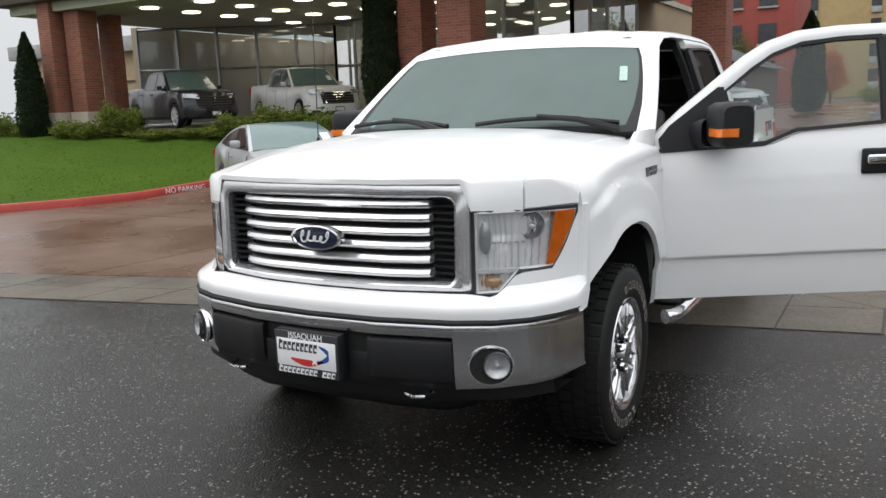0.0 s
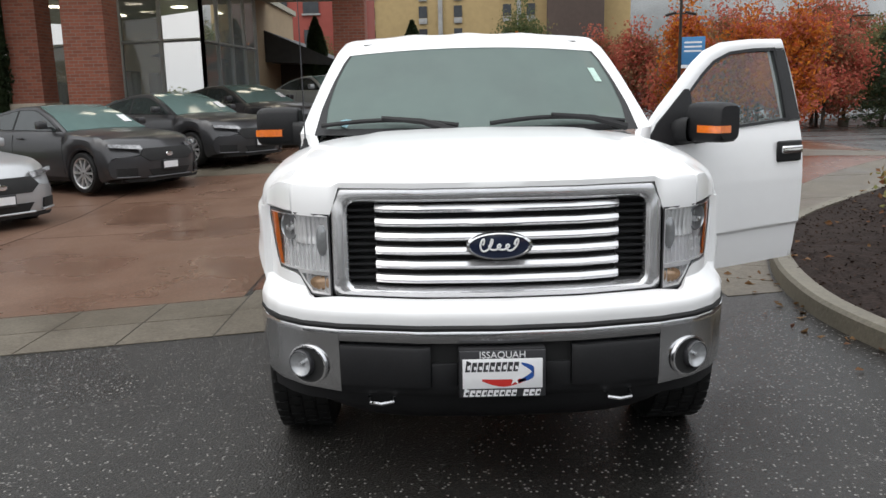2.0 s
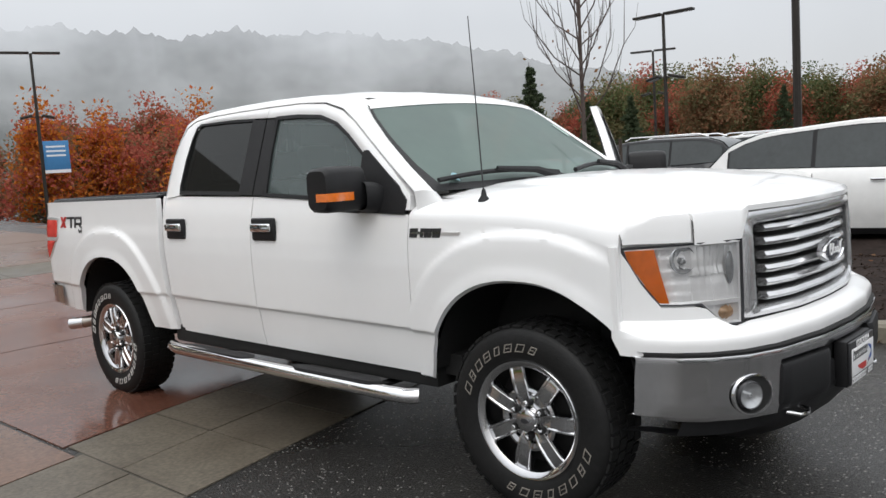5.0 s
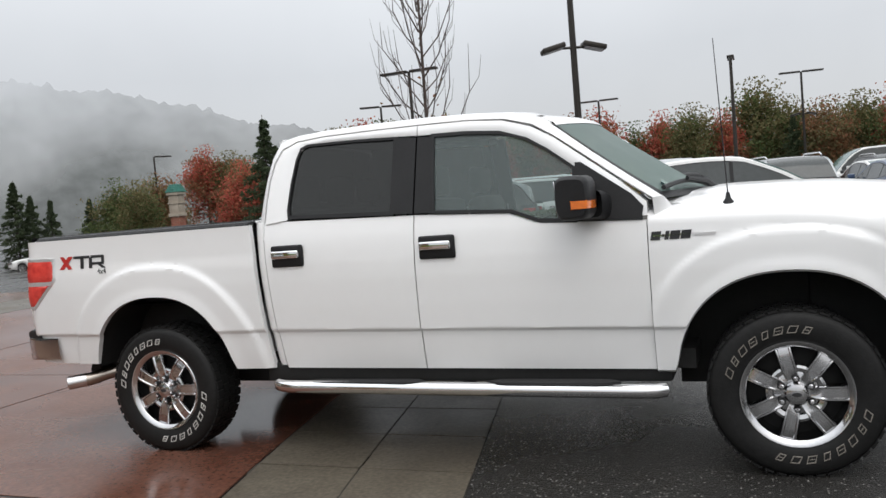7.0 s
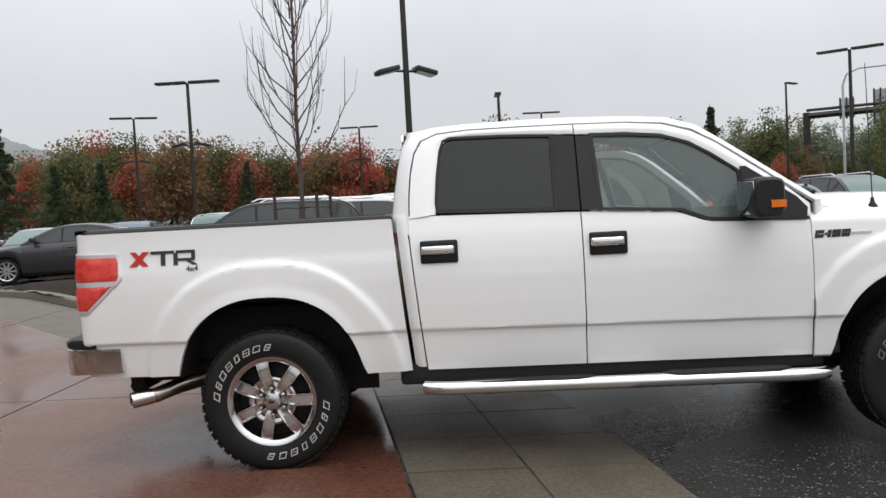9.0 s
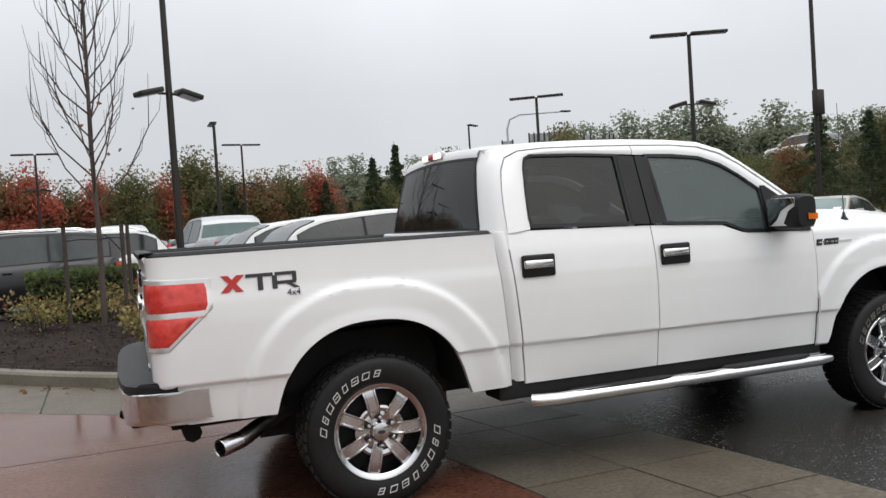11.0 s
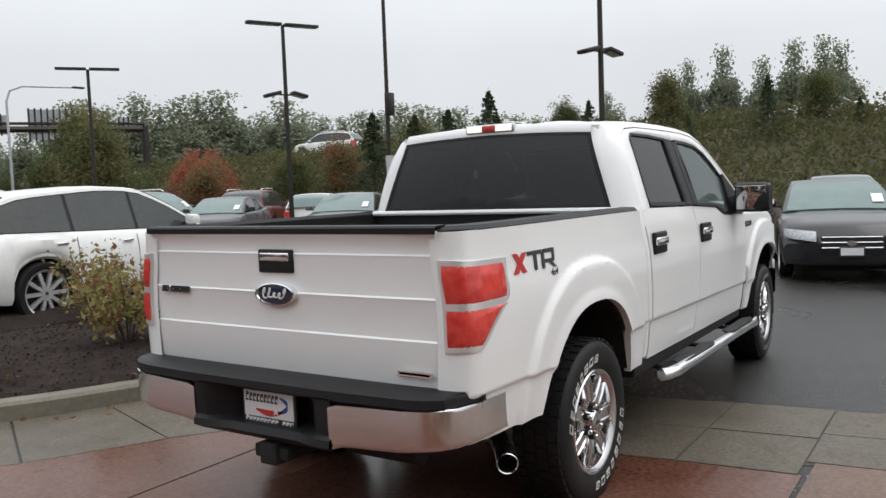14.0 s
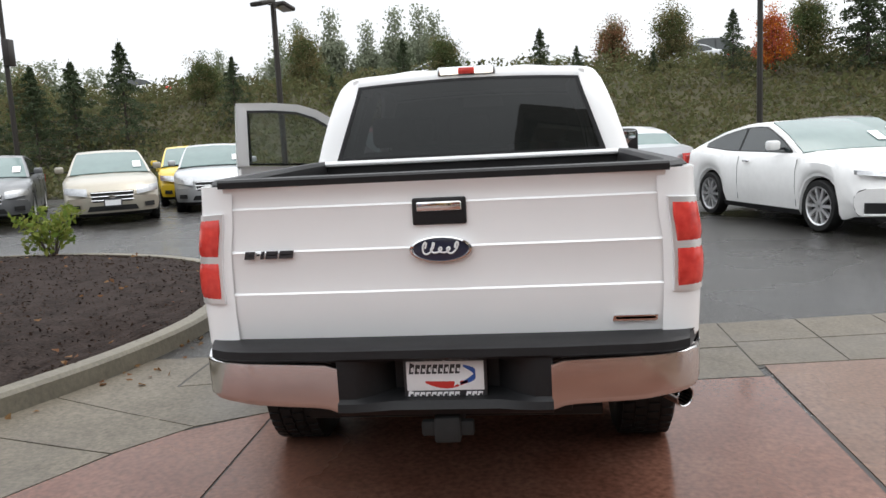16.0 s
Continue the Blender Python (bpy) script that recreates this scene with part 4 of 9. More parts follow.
def badge_oval(truck, x, y, z, w, h, way):
    o = new("oval_badge")
    o.parent = truck
    tagged(o, "blue oval badge with a chrome rim")
    m = pose(x, y, z, 0, 0, -90 if way > 0 else 90) @ Matrix.Diagonal((w, 1, h, 1))
    bm = bmesh.new()
    lathe(bm, [(0.88, 0.010), (0.92, 0.016), (1.0, 0.014), (1.02, 0.0), (1.0, -0.02)], 40, m=m)
    part("rim", bm, CHROME, o)
    bm = bmesh.new()
    lathe(bm, [(0.0, 0.013), (0.6, 0.012), (0.89, 0.009)], 40, m=m)
    part("field", bm, BADGE_BLUE, o)
    bm = bmesh.new()
    line = []
    for k in range(73):
        t = k / 72
        tall = 0.46 if t < 0.28 else (0.20 if t < 0.78 else 0.44)
        ph = t * 2 * math.pi * 4.5
        line.append(m @ V(0.60 - 1.16 * t - 0.10 * math.cos(ph) - 0.12 * tall * math.sin(ph), 0.0150, tall * math.sin(ph) + (0.10 if tall > 0.3 else -0.06)))
    tube(bm, line, w * 0.030, 6)
    part("script_line", bm, PAPER, o, "pale script line")


def model_badge(truck, pts, name, material, label):
    """Raised badge blocks along a line from a to b on a side."""
    a, b, h, out, cells = pts
    a, b, out = Vector(a), Vector(b), Vector(out)
    bd = new(name)
    bd.parent = truck
    tagged(bd, label)
    along = (b - a)
    ln = along.length
    along.normalize()
    up = V(0, 0, 1)
    for u0, u1, z0, z1, m in cells:
        bm = bmesh.new()
        sl = 0.22
        q = [(u0, z0), (u1, z0), (u1, z1), (u0, z1)]
        sheet(bm, [a + along * (ln * u + sl * h * v) + up * h * v + out * 0.001 for u, v in q], out * 0.007)
        part("badge_block", bm, m, bd)


truck = thing("pickup_truck", "white four-door pickup truck with its driver's door standing open", "truck")


def build_truck():
    # wheels
    for s in (1, -1):
        wheel(truck, AX_F, s * 0.862, s, 1.5, 0.0, 12.0)
        wheel(truck, AX_R, s * 0.862, s)
    for s in (-1, 1):
        # rear side panel of the bed, round the corner to the tailgate
        bm = bmesh.new()
        xs = steps(-2.935, -4.62, 90)
        corner = [(-4.66, 0.0), (-4.70, 0.003), (-4.728, 0.010), (-4.750, 0.022), (-4.765, 0.040), (-4.774, 0.062), (-4.780, 0.090), (-4.783, 0.118)]

        def lo(x):
            return max(0.528 if x > -3.4 else 0.566, arch_z(x, AX_R))

        def yb(x, z):
            t = smooth((x + 4.35) / -0.35)
            return (hb(x, min(z, 1.22)) - 0.012 * smooth((z - 1.15) / 0.25)) - 0.014 * t + flare(x, z, AX_R)
        rows = [[V(sx(x, min(max(z, lo(x)), 1.395)), s * yb(x, min(max(z, lo(x)), 1.395)), min(max(z, lo(x)), 1.395)) for z in ZL] for x in xs]
        for cx, dy in corner:
            rows.append([V(cx + (0.012 if z < 0.75 else 0), s * (yb(-4.62, min(max(z, 0.572), 1.395)) - dy), min(max(z, 0.572), 1.395)) for z in ZL])
        grid(bm, rows)
        lip(bm, V(0, -s * 0.035, 0))
        part("bed_side", bm, WHITE, truck)
        # black cap on the bed side
        bm = bmesh.new()
        rows = []
        for x in steps(-2.965, -4.775, 12):
            o = 0.942 - 0.016 * smooth((x + 4.35) / -0.35) - 0.10 * smooth((x + 4.68) / -0.09)
            rows.append([V(x, s * (o + 0.010), 1.372), V(x, s * (o + 0.012), 1.400), V(x, s * (o - 0.004), 1.415), V(x, s * (o - 0.07), 1.418), V(x, s * (o - 0.085), 1.40), V(x, s * (o - 0.085), 1.33)])
        grid(bm, rows)
        lip(bm, V(0, 0, -0.01))
        part("bed_rail_cap", bm, BLACKP, truck, "black plastic bed rail cap")
        # front wing with its top
        bm = bmesh.new()
        xs = steps(-0.630, 0.452, 62)

        def lo_f(x):
            return max(0.512, arch_z(x, AX_F)) if x < 0.45 else 0.735

        def y_f(x, z):
            lim = lerp(x, [0.20, 0.38, 0.47], [0.985, 0.95, 0.92])
            return min(hb(x, z), lim + 0.02) + flare(x, z, AX_F) * (1 - smooth((x - 0.30) / 0.2))
        rows = []
        for x in xs:
            line = wing_line(x)
            zt = line[-1][1]
            side = [min(max(z, lo_f(x)), zt - 0.004) for z in ZL[::-1]]
            rows.append([V(x, s * (y + flare(x, z, AX_F) * (1 - smooth((x - 0.30) / 0.2))), z) for y, z in line] + [V(x, s * y_f(x, z), z) for z in side])
        grid(bm, rows)
        # wing top ahead of the side, above the headlamp
        rows = []
        for y in (0.803, 0.83, 0.86, 0.89, 0.915, 0.935):
            x0, x1 = 0.452, max(0.452, xf(y) - 0.012)
            row = [V(x, s * y, max(1.142, wing_z(x, y))) for x in steps(x0, x1, 6)]
            row += [V(x1 + 0.010, s * y, max(1.142, wing_z(x1, y) - 0.02)), V(x1 + 0.012, s * y, 1.142)]
            rows.append(row)
        grid(bm, rows)
        lip(bm, V(0, -s * 0.02, -0.012))
        part("front_wing", bm, WHITE, truck)
        # wheel wells
        for ax, xe in ((AX_F, 0.5), (AX_R, 0.5)):
            bm = bmesh.new()
            rows = []
            for k in range(25):
                x = ax - 0.53 + 1.06 * k / 24
                z = max(0.48, arch_z(x, ax) + 0.02)
                rows.append([V(x, s * 0.95, z), V(x, s * 0.50, z)])
            grid(bm, rows)
            bm.faces.new([bm.verts.new((ax - 0.56, s * 0.52, 0.35)), bm.verts.new((ax + 0.56, s * 0.52, 0.35)), bm.verts.new((ax + 0.56, s * 0.52, 1.06)), bm.verts.new((ax - 0.56, s * 0.52, 1.06))])
            part("wheel_well", bm, DARKGAP, truck, "black wheel well")

    # bonnet
    bm = bmesh.new()
    ys = [-0.795 + 1.590 * k / 40 for k in range(41)]
    rows = []
    for y in ys:
        xr = -0.37 - 0.22 * (abs(y) / 0.8) ** 2
        x1 = xf(y) - 0.035
        top = 1.262 if abs(y) < 0.625 else 1.150
        row = [V(x, y, hood_z(x, y) + 0.010 * smooth((0.60 - abs(y)) / 0.10) * smooth((x + 0.5) / 0.3)) for x in steps(xr, x1, 18)]
        zq = row[-1].z
        row += [V(x1 + 0.022, y, max(top, zq - 0.006)), V(x1 + 0.033, y, max(top, zq - 0.022)), V(x1 + 0.035, y, top)]
        rows.append(row)
    grid(bm, rows)
    lip(bm, V(0, 0, -0.02))
    part("bonnet", bm, WHITE, truck)
    # black strip laid under each side gap to paint in its shade
    for s in (-1, 1):
        bm = bmesh.new()
        grid(bm, [[V(x, s * 0.792, hood_z(x, 0.80) - 0.010), V(x, s * 0.808, hood_z(x, 0.80) - 0.010)] for x in steps(-0.55, 0.66, 16)])
        part("bonnet_gap_shade", bm, DARKGAP, truck, "dark strip standing in for shade in the bonnet's gap")
    # scuttle under the wipers
    bm = bmesh.new()
    grid(bm, [[V(-0.33 - 0.21 * (abs(y) / 0.8) ** 2, y, hood_z(-0.35, y) - 0.02), V(-0.50 - 0.20 * (abs(y) / 0.8) ** 2, y, 1.355 - 0.03 * (y / 0.8) ** 2)] for y in steps(-0.82, 0.82, 16)])
    part("scuttle", bm, BLACKP, truck, "black scuttle panel below the windscreen")

    # front fascia below grille and lamps, bulging out to the bumper
    def xb(y):
        return lerp(abs(y), [0, 0.3, 0.6, 0.75, 0.85, 0.92, 0.965, 0.985], [1.00, 0.985, 0.925, 0.86, 0.775, 0.67, 0.55, 0.44])

    def hi_fascia(y):
        return lerp(abs(y), [0, 0.62, 0.72, 0.775, 0.80, 0.872, 0.900, 0.922, 0.936, 0.95], [0.825, 0.825, 0.815, 0.893, 0.898, 0.898, 0.985, 1.085, 1.135, 1.135])

    def arch_end(z):
        return ARCH_A * (1 - min(1.0, max(0, z - ARCH_Z) / ARCH_B) ** 2.3) ** (1 / 2.3) + 0.004
    fz = (0.722, 0.736, 0.742, 0.752, 0.765, 0.785, 0.80, 0.82, 0.85, 0.88, 0.90, 0.94, 0.98, 1.02, 1.06, 1.10, 1.135)
    bm = bmesh.new()
    rows = []
    for k in range(-40, 41):
        y = 0.960 * math.copysign(1 - (1 - abs(k) / 40) ** 1.35, k)
        row = []
        for z in fz:
            zz = min(z, hi_fascia(y))
            low = xb(y) - lerp(zz, [0.722, 0.736, 0.765], [0.030, 0.016, 0.013])
            up = xf(y) + 0.004
            row.append(V(max(low + (up - low) * smooth((zz - 0.788) / 0.062), 0.450, arch_end(zz)), y, zz))
        rows.append(row)
    for s in (-1, 1):
        end = [V(max(0.448, arch_end(p.z)), s * 0.963, p.z) for p in rows[0 if s < 0 else -1]]
        rows = [end] + rows if s < 0 else rows + [end]
    grid(bm, rows)
    lip(bm, V(-0.03, 0, 0))
    part("front_fascia", bm, WHITE, truck)

    # grille: wide bright surround with a rounded opening
    g = new("grille")
    g.parent = truck

    def fr(y, z, o=0.0):
        return V(xf(y) + o - 0.03 * (z - 0.8), y, z)

    def frame_line(hw, z0, z1, r, crown=0.0):
        """A rounded rectangle in the grille's face, top left first."""
        out = []
        for cy, cz, a0 in ((hw - r, z1 - r, 90), (hw - r, z0 + r, 0), (-hw + r, z0 + r, -90), (-hw + r, z1 - r, -180)):
            out += [(cy + r * math.cos(radians(a0 - 90 * k / 5)), cz + r * math.sin(radians(a0 - 90 * k / 5))) for k in range(6)]
            ny, nz = {90: (0, -1), 0: (-1, 0), -90: (0, 1), -180: (1, 0)}[a0]
            ln = 2 * (hw - r) if ny else (z1 - z0 - 2 * r)
            last = out[-1]
            out += [(last[0] + ny * ln * k / 17, last[1] + nz * ln * k / 17) for k in range(1, 17)]
        return [(y, z + crown * (1 - (y / hw) ** 2) * (1 if z > (z0 + z1) / 2 else 0)) for y, z in out]
    oc, ic, ic2 = frame_line(0.630, 0.818, 1.264, 0.012, 0.008), frame_line(0.576, 0.853, 1.196, 0.036, 0.004), frame_line(0.568, 0.861, 1.188, 0.032, 0.004)
    bm = bmesh.new()
    rows = []
    for (yo, zo), (yi, zi), (yj, zj) in zip(oc + oc[:1], ic + ic[:1], ic2 + ic2[:1]):
        a, b, c = fr(yo, zo, 0.002 - 0.022 * smooth((zo - 1.16) / 0.10) - 0.020 * smooth((0.85 - zo) / 0.03)), fr(yi, zi, 0.008), fr(yj, zj, 0.0)
        rows.append([a + V(-0.04, 0, 0), a, a.lerp(b, 0.12) + V(0.010, 0, 0), a.lerp(b, 0.5) + V(0.014, 0, 0), a.lerp(b, 0.9) + V(0.008, 0, 0), b, c, c + V(-0.055, 0, 0)])
    grid(bm, rows)
    part("grille_surround", bm, GRILLE_CHROME, g, "wide chrome grille surround", sharp=50)
    bm = bmesh.new()
    grid(bm, [[fr(y, 1.215, -0.075), fr(y, 0.84, -0.075)] for y in steps(-0.60, 0.60, 16)])
    part("grille_mesh", bm, DARKGAP, g, "black grille backing")
    for i in range(6):
        z = 1.163 - 0.0535 * i
        bm = bmesh.new()
        rows = []
        for y in steps(-0.462, 0.462, 24):
            o = -0.014 - 0.010 * smooth((abs(y) / 0.462 - 0.95) / 0.05)
            hh = 0.0162
            rows.append([fr(y, z + hh, o - 0.035), fr(y, z + hh, o - 0.006), fr(y, z + hh * 0.85, o), fr(y, z - hh * 0.05, o + 0.009), fr(y, z - hh * 0.2, o + 0.008), fr(y, z - hh * 0.9, o - 0.001), fr(y, z - hh, o - 0.008), fr(y, z - hh, o - 0.035)])
        vs = grid(bm, rows)
        bm.faces.new(vs[0])
        bm.faces.new(vs[-1])
        part("grille_bar", bm, GRILLE_CHROME, g, sharp=28)
    for s in (-1, 1):
        for i in range(13):
            z = 1.180 - 0.0262 * i
            bm = bmesh.new()
            box(bm, xf(0.51) - 0.070, xf(0.51) - 0.048, *sorted((s * 0.460, s * 0.572)), z - 0.005, z + 0.005)
            part("side_slat", bm, BLACKP, g)
    badge_oval(truck, xf(0) + 0.020, 0, 1.029, 0.122, 0.050, 1)

    # headlamps: bright fluted reflectors behind a clear cover, amber marker at the outer end
    for s in (-1, 1):
        h = new("headlamp")
        h.parent = truck
        poly = [(0.636, 1.140), (0.70, 1.140), (0.78, 1.138), (0.85, 1.134), (0.930, 1.126), (0.926, 1.085), (0.914, 1.03), (0.902, 0.985), (0.886, 0.935), (0.874, 0.904), (0.83, 0.902), (0.785, 0.903), (0.757, 0.862), (0.724, 0.820), (0.68, 0.818), (0.636, 0.816), (0.636, 0.92), (0.636, 1.03)]

        def shrunk(d):
            """The outline moved inwards by d."""
            out = []
            for i, (y, z) in enumerate(poly):
                (ya, za), (yc, zc) = poly[i - 1], poly[(i + 1) % len(poly)]
                n1, n2 = Vector((z - za, ya - y)).normalized(), Vector((zc - z, y - yc)).normalized()
                m = n1 + n2
                m = m / max(0.4, m.dot(n1)) * d
                out.append((y + m.x, z + m.y))
            return out
        c0, c1 = shrunk(0.007), shrunk(0.014)

        def ring(name, out, inn, d0, d1, m, label=""):
            bm = bmesh.new()
            band(bm, [V(xf(y) + d0, s * y, z) for y, z in out + out[:1]], [V(xf(y) + d1, s * y, z) for y, z in inn + inn[:1]], 1)
            lip(bm, V(-0.05, 0, 0))
            part(name, bm, m, h, label)
        ring("lamp_bezel", poly, c0, 0.003, 0.000, BADGE_DARK)
        ring("lamp_liner", c0, c1, -0.004, -0.008, REFLECTOR, "bright liner inside the lamp")

        def low_edge(y):
            return lerp(y, [0.636, 0.724, 0.757, 0.785, 0.874, 0.886, 0.902, 0.914, 0.926, 0.930], [0.816, 0.820, 0.862, 0.903, 0.904, 0.935, 0.985, 1.03, 1.085, 1.12])
        bm = bmesh.new()
        rows = []
        for z in steps(0.816, 1.136, 40):
            row = []
            for y in steps(0.638, 0.928, 116):
                d = 0.014 + 0.022 * abs(math.sin(y * 170)) * (1 if z < 1.01 or y > 0.79 else 0.25) + 0.020 * smooth((0.085 - math.hypot((y - 0.705) * 1.2, z - 1.045)) / 0.085)
                d += 0.008 * math.floor((z - 0.9) / 0.045) * (1 if y > 0.79 else 0.3)
                row.append(V(xf(y) - d, s * y, max(z, low_edge(y) - 0.01)))
            rows.append(row)
        grid(bm, rows)
        part("lamp_back", bm, REFLECTOR, h, "bright fluted lamp reflector", sharp=22)
        bm = bmesh.new()
        band(bm, [V(xf(y) - 0.004, s * y, 0.916) for y in steps(0.640, 0.785, 5)], [V(xf(y) - 0.006, s * y, 0.900) for y in steps(0.640, 0.775, 5)], 1)
        lip(bm, V(-0.03, 0, 0))
        part("lamp_divider", bm, REFLECTOR, h, "bright strip between the lamp chambers")
        bm = bmesh.new()
        lathe(bm, [(0.010, -0.035), (0.030, -0.026), (0.045, -0.008), (0.050, 0.0), (0.053, -0.004)], 24, m=pose(xf(0.815) - 0.016, s * 0.815, 1.075, 0, 0, -90 + s * 38))
        part("lamp_bowl", bm, LAMP_GREY, h, "grey round lamp bowl")
        bm = bmesh.new()
        lathe(bm, [(0.0, 0.012), (0.010, 0.010), (0.014, 0.0), (0.014, -0.03)], 14, m=pose(xf(0.815) - 0.020, s * 0.815, 1.070, 0, 0, -90 + s * 38))
        part("bulb", bm, CLEARLENS, h)
        bm = bmesh.new()
        lathe(bm, [(0.0, 0.010), (0.55, 0.008), (1.0, 0.0)], 20, m=pose(xf(0.672) - 0.018, s * 0.672, 1.035, 0, 0, -90 + s * 14) @ Matrix.Diagonal((0.024, 1, 0.062, 1)))
        part("inner_lens", bm, LAMP_GREY, h, "pale upright lens beside the grille")
        bm = bmesh.new()
        lathe(bm, [(0.0, 0.012), (0.5, 0.009), (1.0, -0.004)], 20, m=pose(xf(0.69) - 0.016, s * 0.688, 0.866, 0, 0, -90 + s * 18) @ Matrix.Diagonal((0.044, 1, 0.028, 1)))
        part("turn_bulb", bm, TURN_LENS, h, "pale amber turn lamp bulb")
        bm = bmesh.new()
        am_o = [(0.920, 1.116), (0.917, 1.085), (0.906, 1.03), (0.894, 0.985), (0.879, 0.935), (0.868, 0.915)]
        am_i = [(0.876, 1.119), (0.872, 1.085), (0.866, 1.03), (0.860, 0.985), (0.854, 0.935), (0.851, 0.914)]
        band(bm, [V(xf(y) - 0.005, s * y, z) for y, z in am_o], [V(xf(y) - 0.003, s * y, z) for y, z in am_i], 4)
        lip(bm, V(-0.012, 0, 0))
        part("side_marker", bm, AMBER, h, "amber side marker")
        bm = bmesh.new()
        grid(bm, [[V(xf(y) - 0.002, s * y, z) for z in steps(low_edge(y) + 0.008, lerp(y, [0.64, 0.80, 0.92], [1.134, 1.131, 1.118]), 4)] for y in steps(0.642, 0.920, 22)])
        part("lamp_cover", bm, LENS_GLASS, h, "clear lamp cover").visible_shadow = False

    # front bumper
    b = new("front_bumper")
    b.parent = truck
    bm = bmesh.new()
    for s in (-1, 1):
        rows = []
        for k in range(23):
            y = 0.605 + 0.366 * k / 22
            zb = lerp(y, [0.6, 0.9, 0.985], [0.468, 0.480, 0.505])
            row = []
            for z, o in ((0.722, -0.03), (0.727, -0.008), (0.725, 0.002), (0.716, 0.006), (0.700, 0.004), (0.67, 0.0), (0.64, -0.003), (0.60, -0.005), (0.55, -0.007), (0.50, -0.012), (zb + 0.006, -0.018), (zb, -0.03)):
                row.append(V(xb(y) + o, s * y, max(z, zb)))
            rows.append(row)
        grid(bm, rows)
    rows = [[V(xb(y) - 0.03, y, 0.722), V(xb(y) - 0.008, y, 0.727), V(xb(y) + 0.002, y, 0.725), V(xb(y) + 0.006, y, 0.716), V(xb(y) + 0.003, y, 0.695), V(xb(y) - 0.002, y, 0.680), V(xb(y) - 0.02, y, 0.676)] for y in steps(-0.604, 0.604, 24)]
    grid(bm, rows)
    part("bumper_shell", bm, BUMPER_CHROME, b, "chrome bumper shell")
    bm = bmesh.new()
    grid(bm, [[V(xb(y) - 0.10, y, 0.733), V(xb(y) - 0.012, y, 0.724)] for y in steps(-0.955, 0.955, 30)])
    grid(bm, [[V(xb(y) - 0.03, y, 0.678), V(xb(y) - 0.04, y, 0.47)] for y in steps(-0.62, 0.62, 20)])
    part("bumper_backing", bm, DARKGAP, b)
    bm = bmesh.new()
    grid(bm, [[V(xb(y) - 0.03, y, 0.7445), V(xb(y) - 0.005, y, 0.7435), V(xb(y) + 0.001, y, 0.736), V(xb(y) - 0.005, y, 0.7275), V(xb(y) - 0.03, y, 0.7265)] for y in steps(-0.964, 0.964, 40)])
    part("bumper_seal", bm, DARKGAP, b, "black rubber strip above the bumper")
    for s in (-1, 1):
        bm = bmesh.new()
        rows = []
        for y in steps(0.262, 0.602, 14):
            e = 0.014 * smooth((min(y - 0.262, 0.615 - y) / 0.03))
            rows.append([V(xb(y) - 0.03, s * y, 0.668), V(xb(y) + e - 0.004, s * y, 0.664), V(xb(y) + e + 0.002, s * y, 0.650), V(xb(y) + e, s * y, 0.53), V(xb(y) + e - 0.008, s * y, 0.508), V(xb(y) - 0.03, s * y, 0.500)])
        vs = grid(bm, rows)
        bm.faces.new(vs[0])
        bm.faces.new(vs[-1])
        part("bumper_pad", bm, BLACKP, b, "black plastic bumper pad")
        bm = bmesh.new()
        grid(bm, [[V(xb(y) - 0.012, s * y, 0.512), V(xb(y) - 0.014, s * y, 0.49), V(xb(y) - 0.03, s * y, 0.468), V(xb(y) - 0.06, s * y, 0.46)] for y in steps(0.16, 0.604, 12)])
        part("pad_skirt", bm, BLACKP, b)
        f = new("fog_lamp")
        f.parent = b
        m = pose(xb(0.735) + 0.001, s * 0.735, 0.572, 0, 0, -90 + s * 29)
        bm = bmesh.new()
        lathe(bm, [(0.074, -0.006), (0.078, 0.004), (0.085, 0.003), (0.087, -0.010)], 36, m=m @ Matrix.Diagonal((1.03, 1, 0.90, 1)))
        part("ring", bm, CHROME, f, "chrome fog lamp ring")
        bm = bmesh.new()
        lathe(bm, [(0.0, -0.003), (0.079, 0.000)], 28, m=m @ Matrix.Diagonal((1.0, 1, 0.89, 1)))
        part("recess", bm, DARKGAP, f)
        lm = m @ Matrix.Translation((-s * 0.022, 0, 0.004))
        bm = bmesh.new()
        lathe(bm, [(0.0465, 0.018), (0.050, 0.021), (0.053, 0.016), (0.053, -0.004)], 24, m=lm)
        part("bezel", bm, BADGE_DARK, f)
        bm = bmesh.new()
        lathe(bm, [(0.006, 0.003), (0.020, 0.004), (0.034, 0.010), (0.047, 0.019)], 24, m=lm)
        part("reflector", bm, LAMP_GREY, f, "grey fog lamp reflector", sharp=20)
        bm = bmesh.new()
        lathe(bm, [(0.0, 0.016), (0.007, 0.014), (0.009, 0.002)], 12, m=lm)
        part("bulb", bm, CLEARLENS, f)
        bm = bmesh.new()
        tube(bm, [(0.90, s * 0.50, 0.450), (0.952, s * 0.49, 0.446), (0.964, s * 0.45, 0.444), (0.952, s * 0.41, 0.446), (0.90, s * 0.40, 0.450)], 0.009, 8)
        part("tow_hook", bm, CHROME, truck, "bright tow hook")
    for y0, y1 in ((-0.262, -0.160), (0.160, 0.262)):
        bm = bmesh.new()
        box(bm, 0.955, 0.978, y0, y1, 0.50, 0.60, 0.01)
        part("bumper_centre", bm, BLACKP, b)
    bm = bmesh.new()
    rows = []
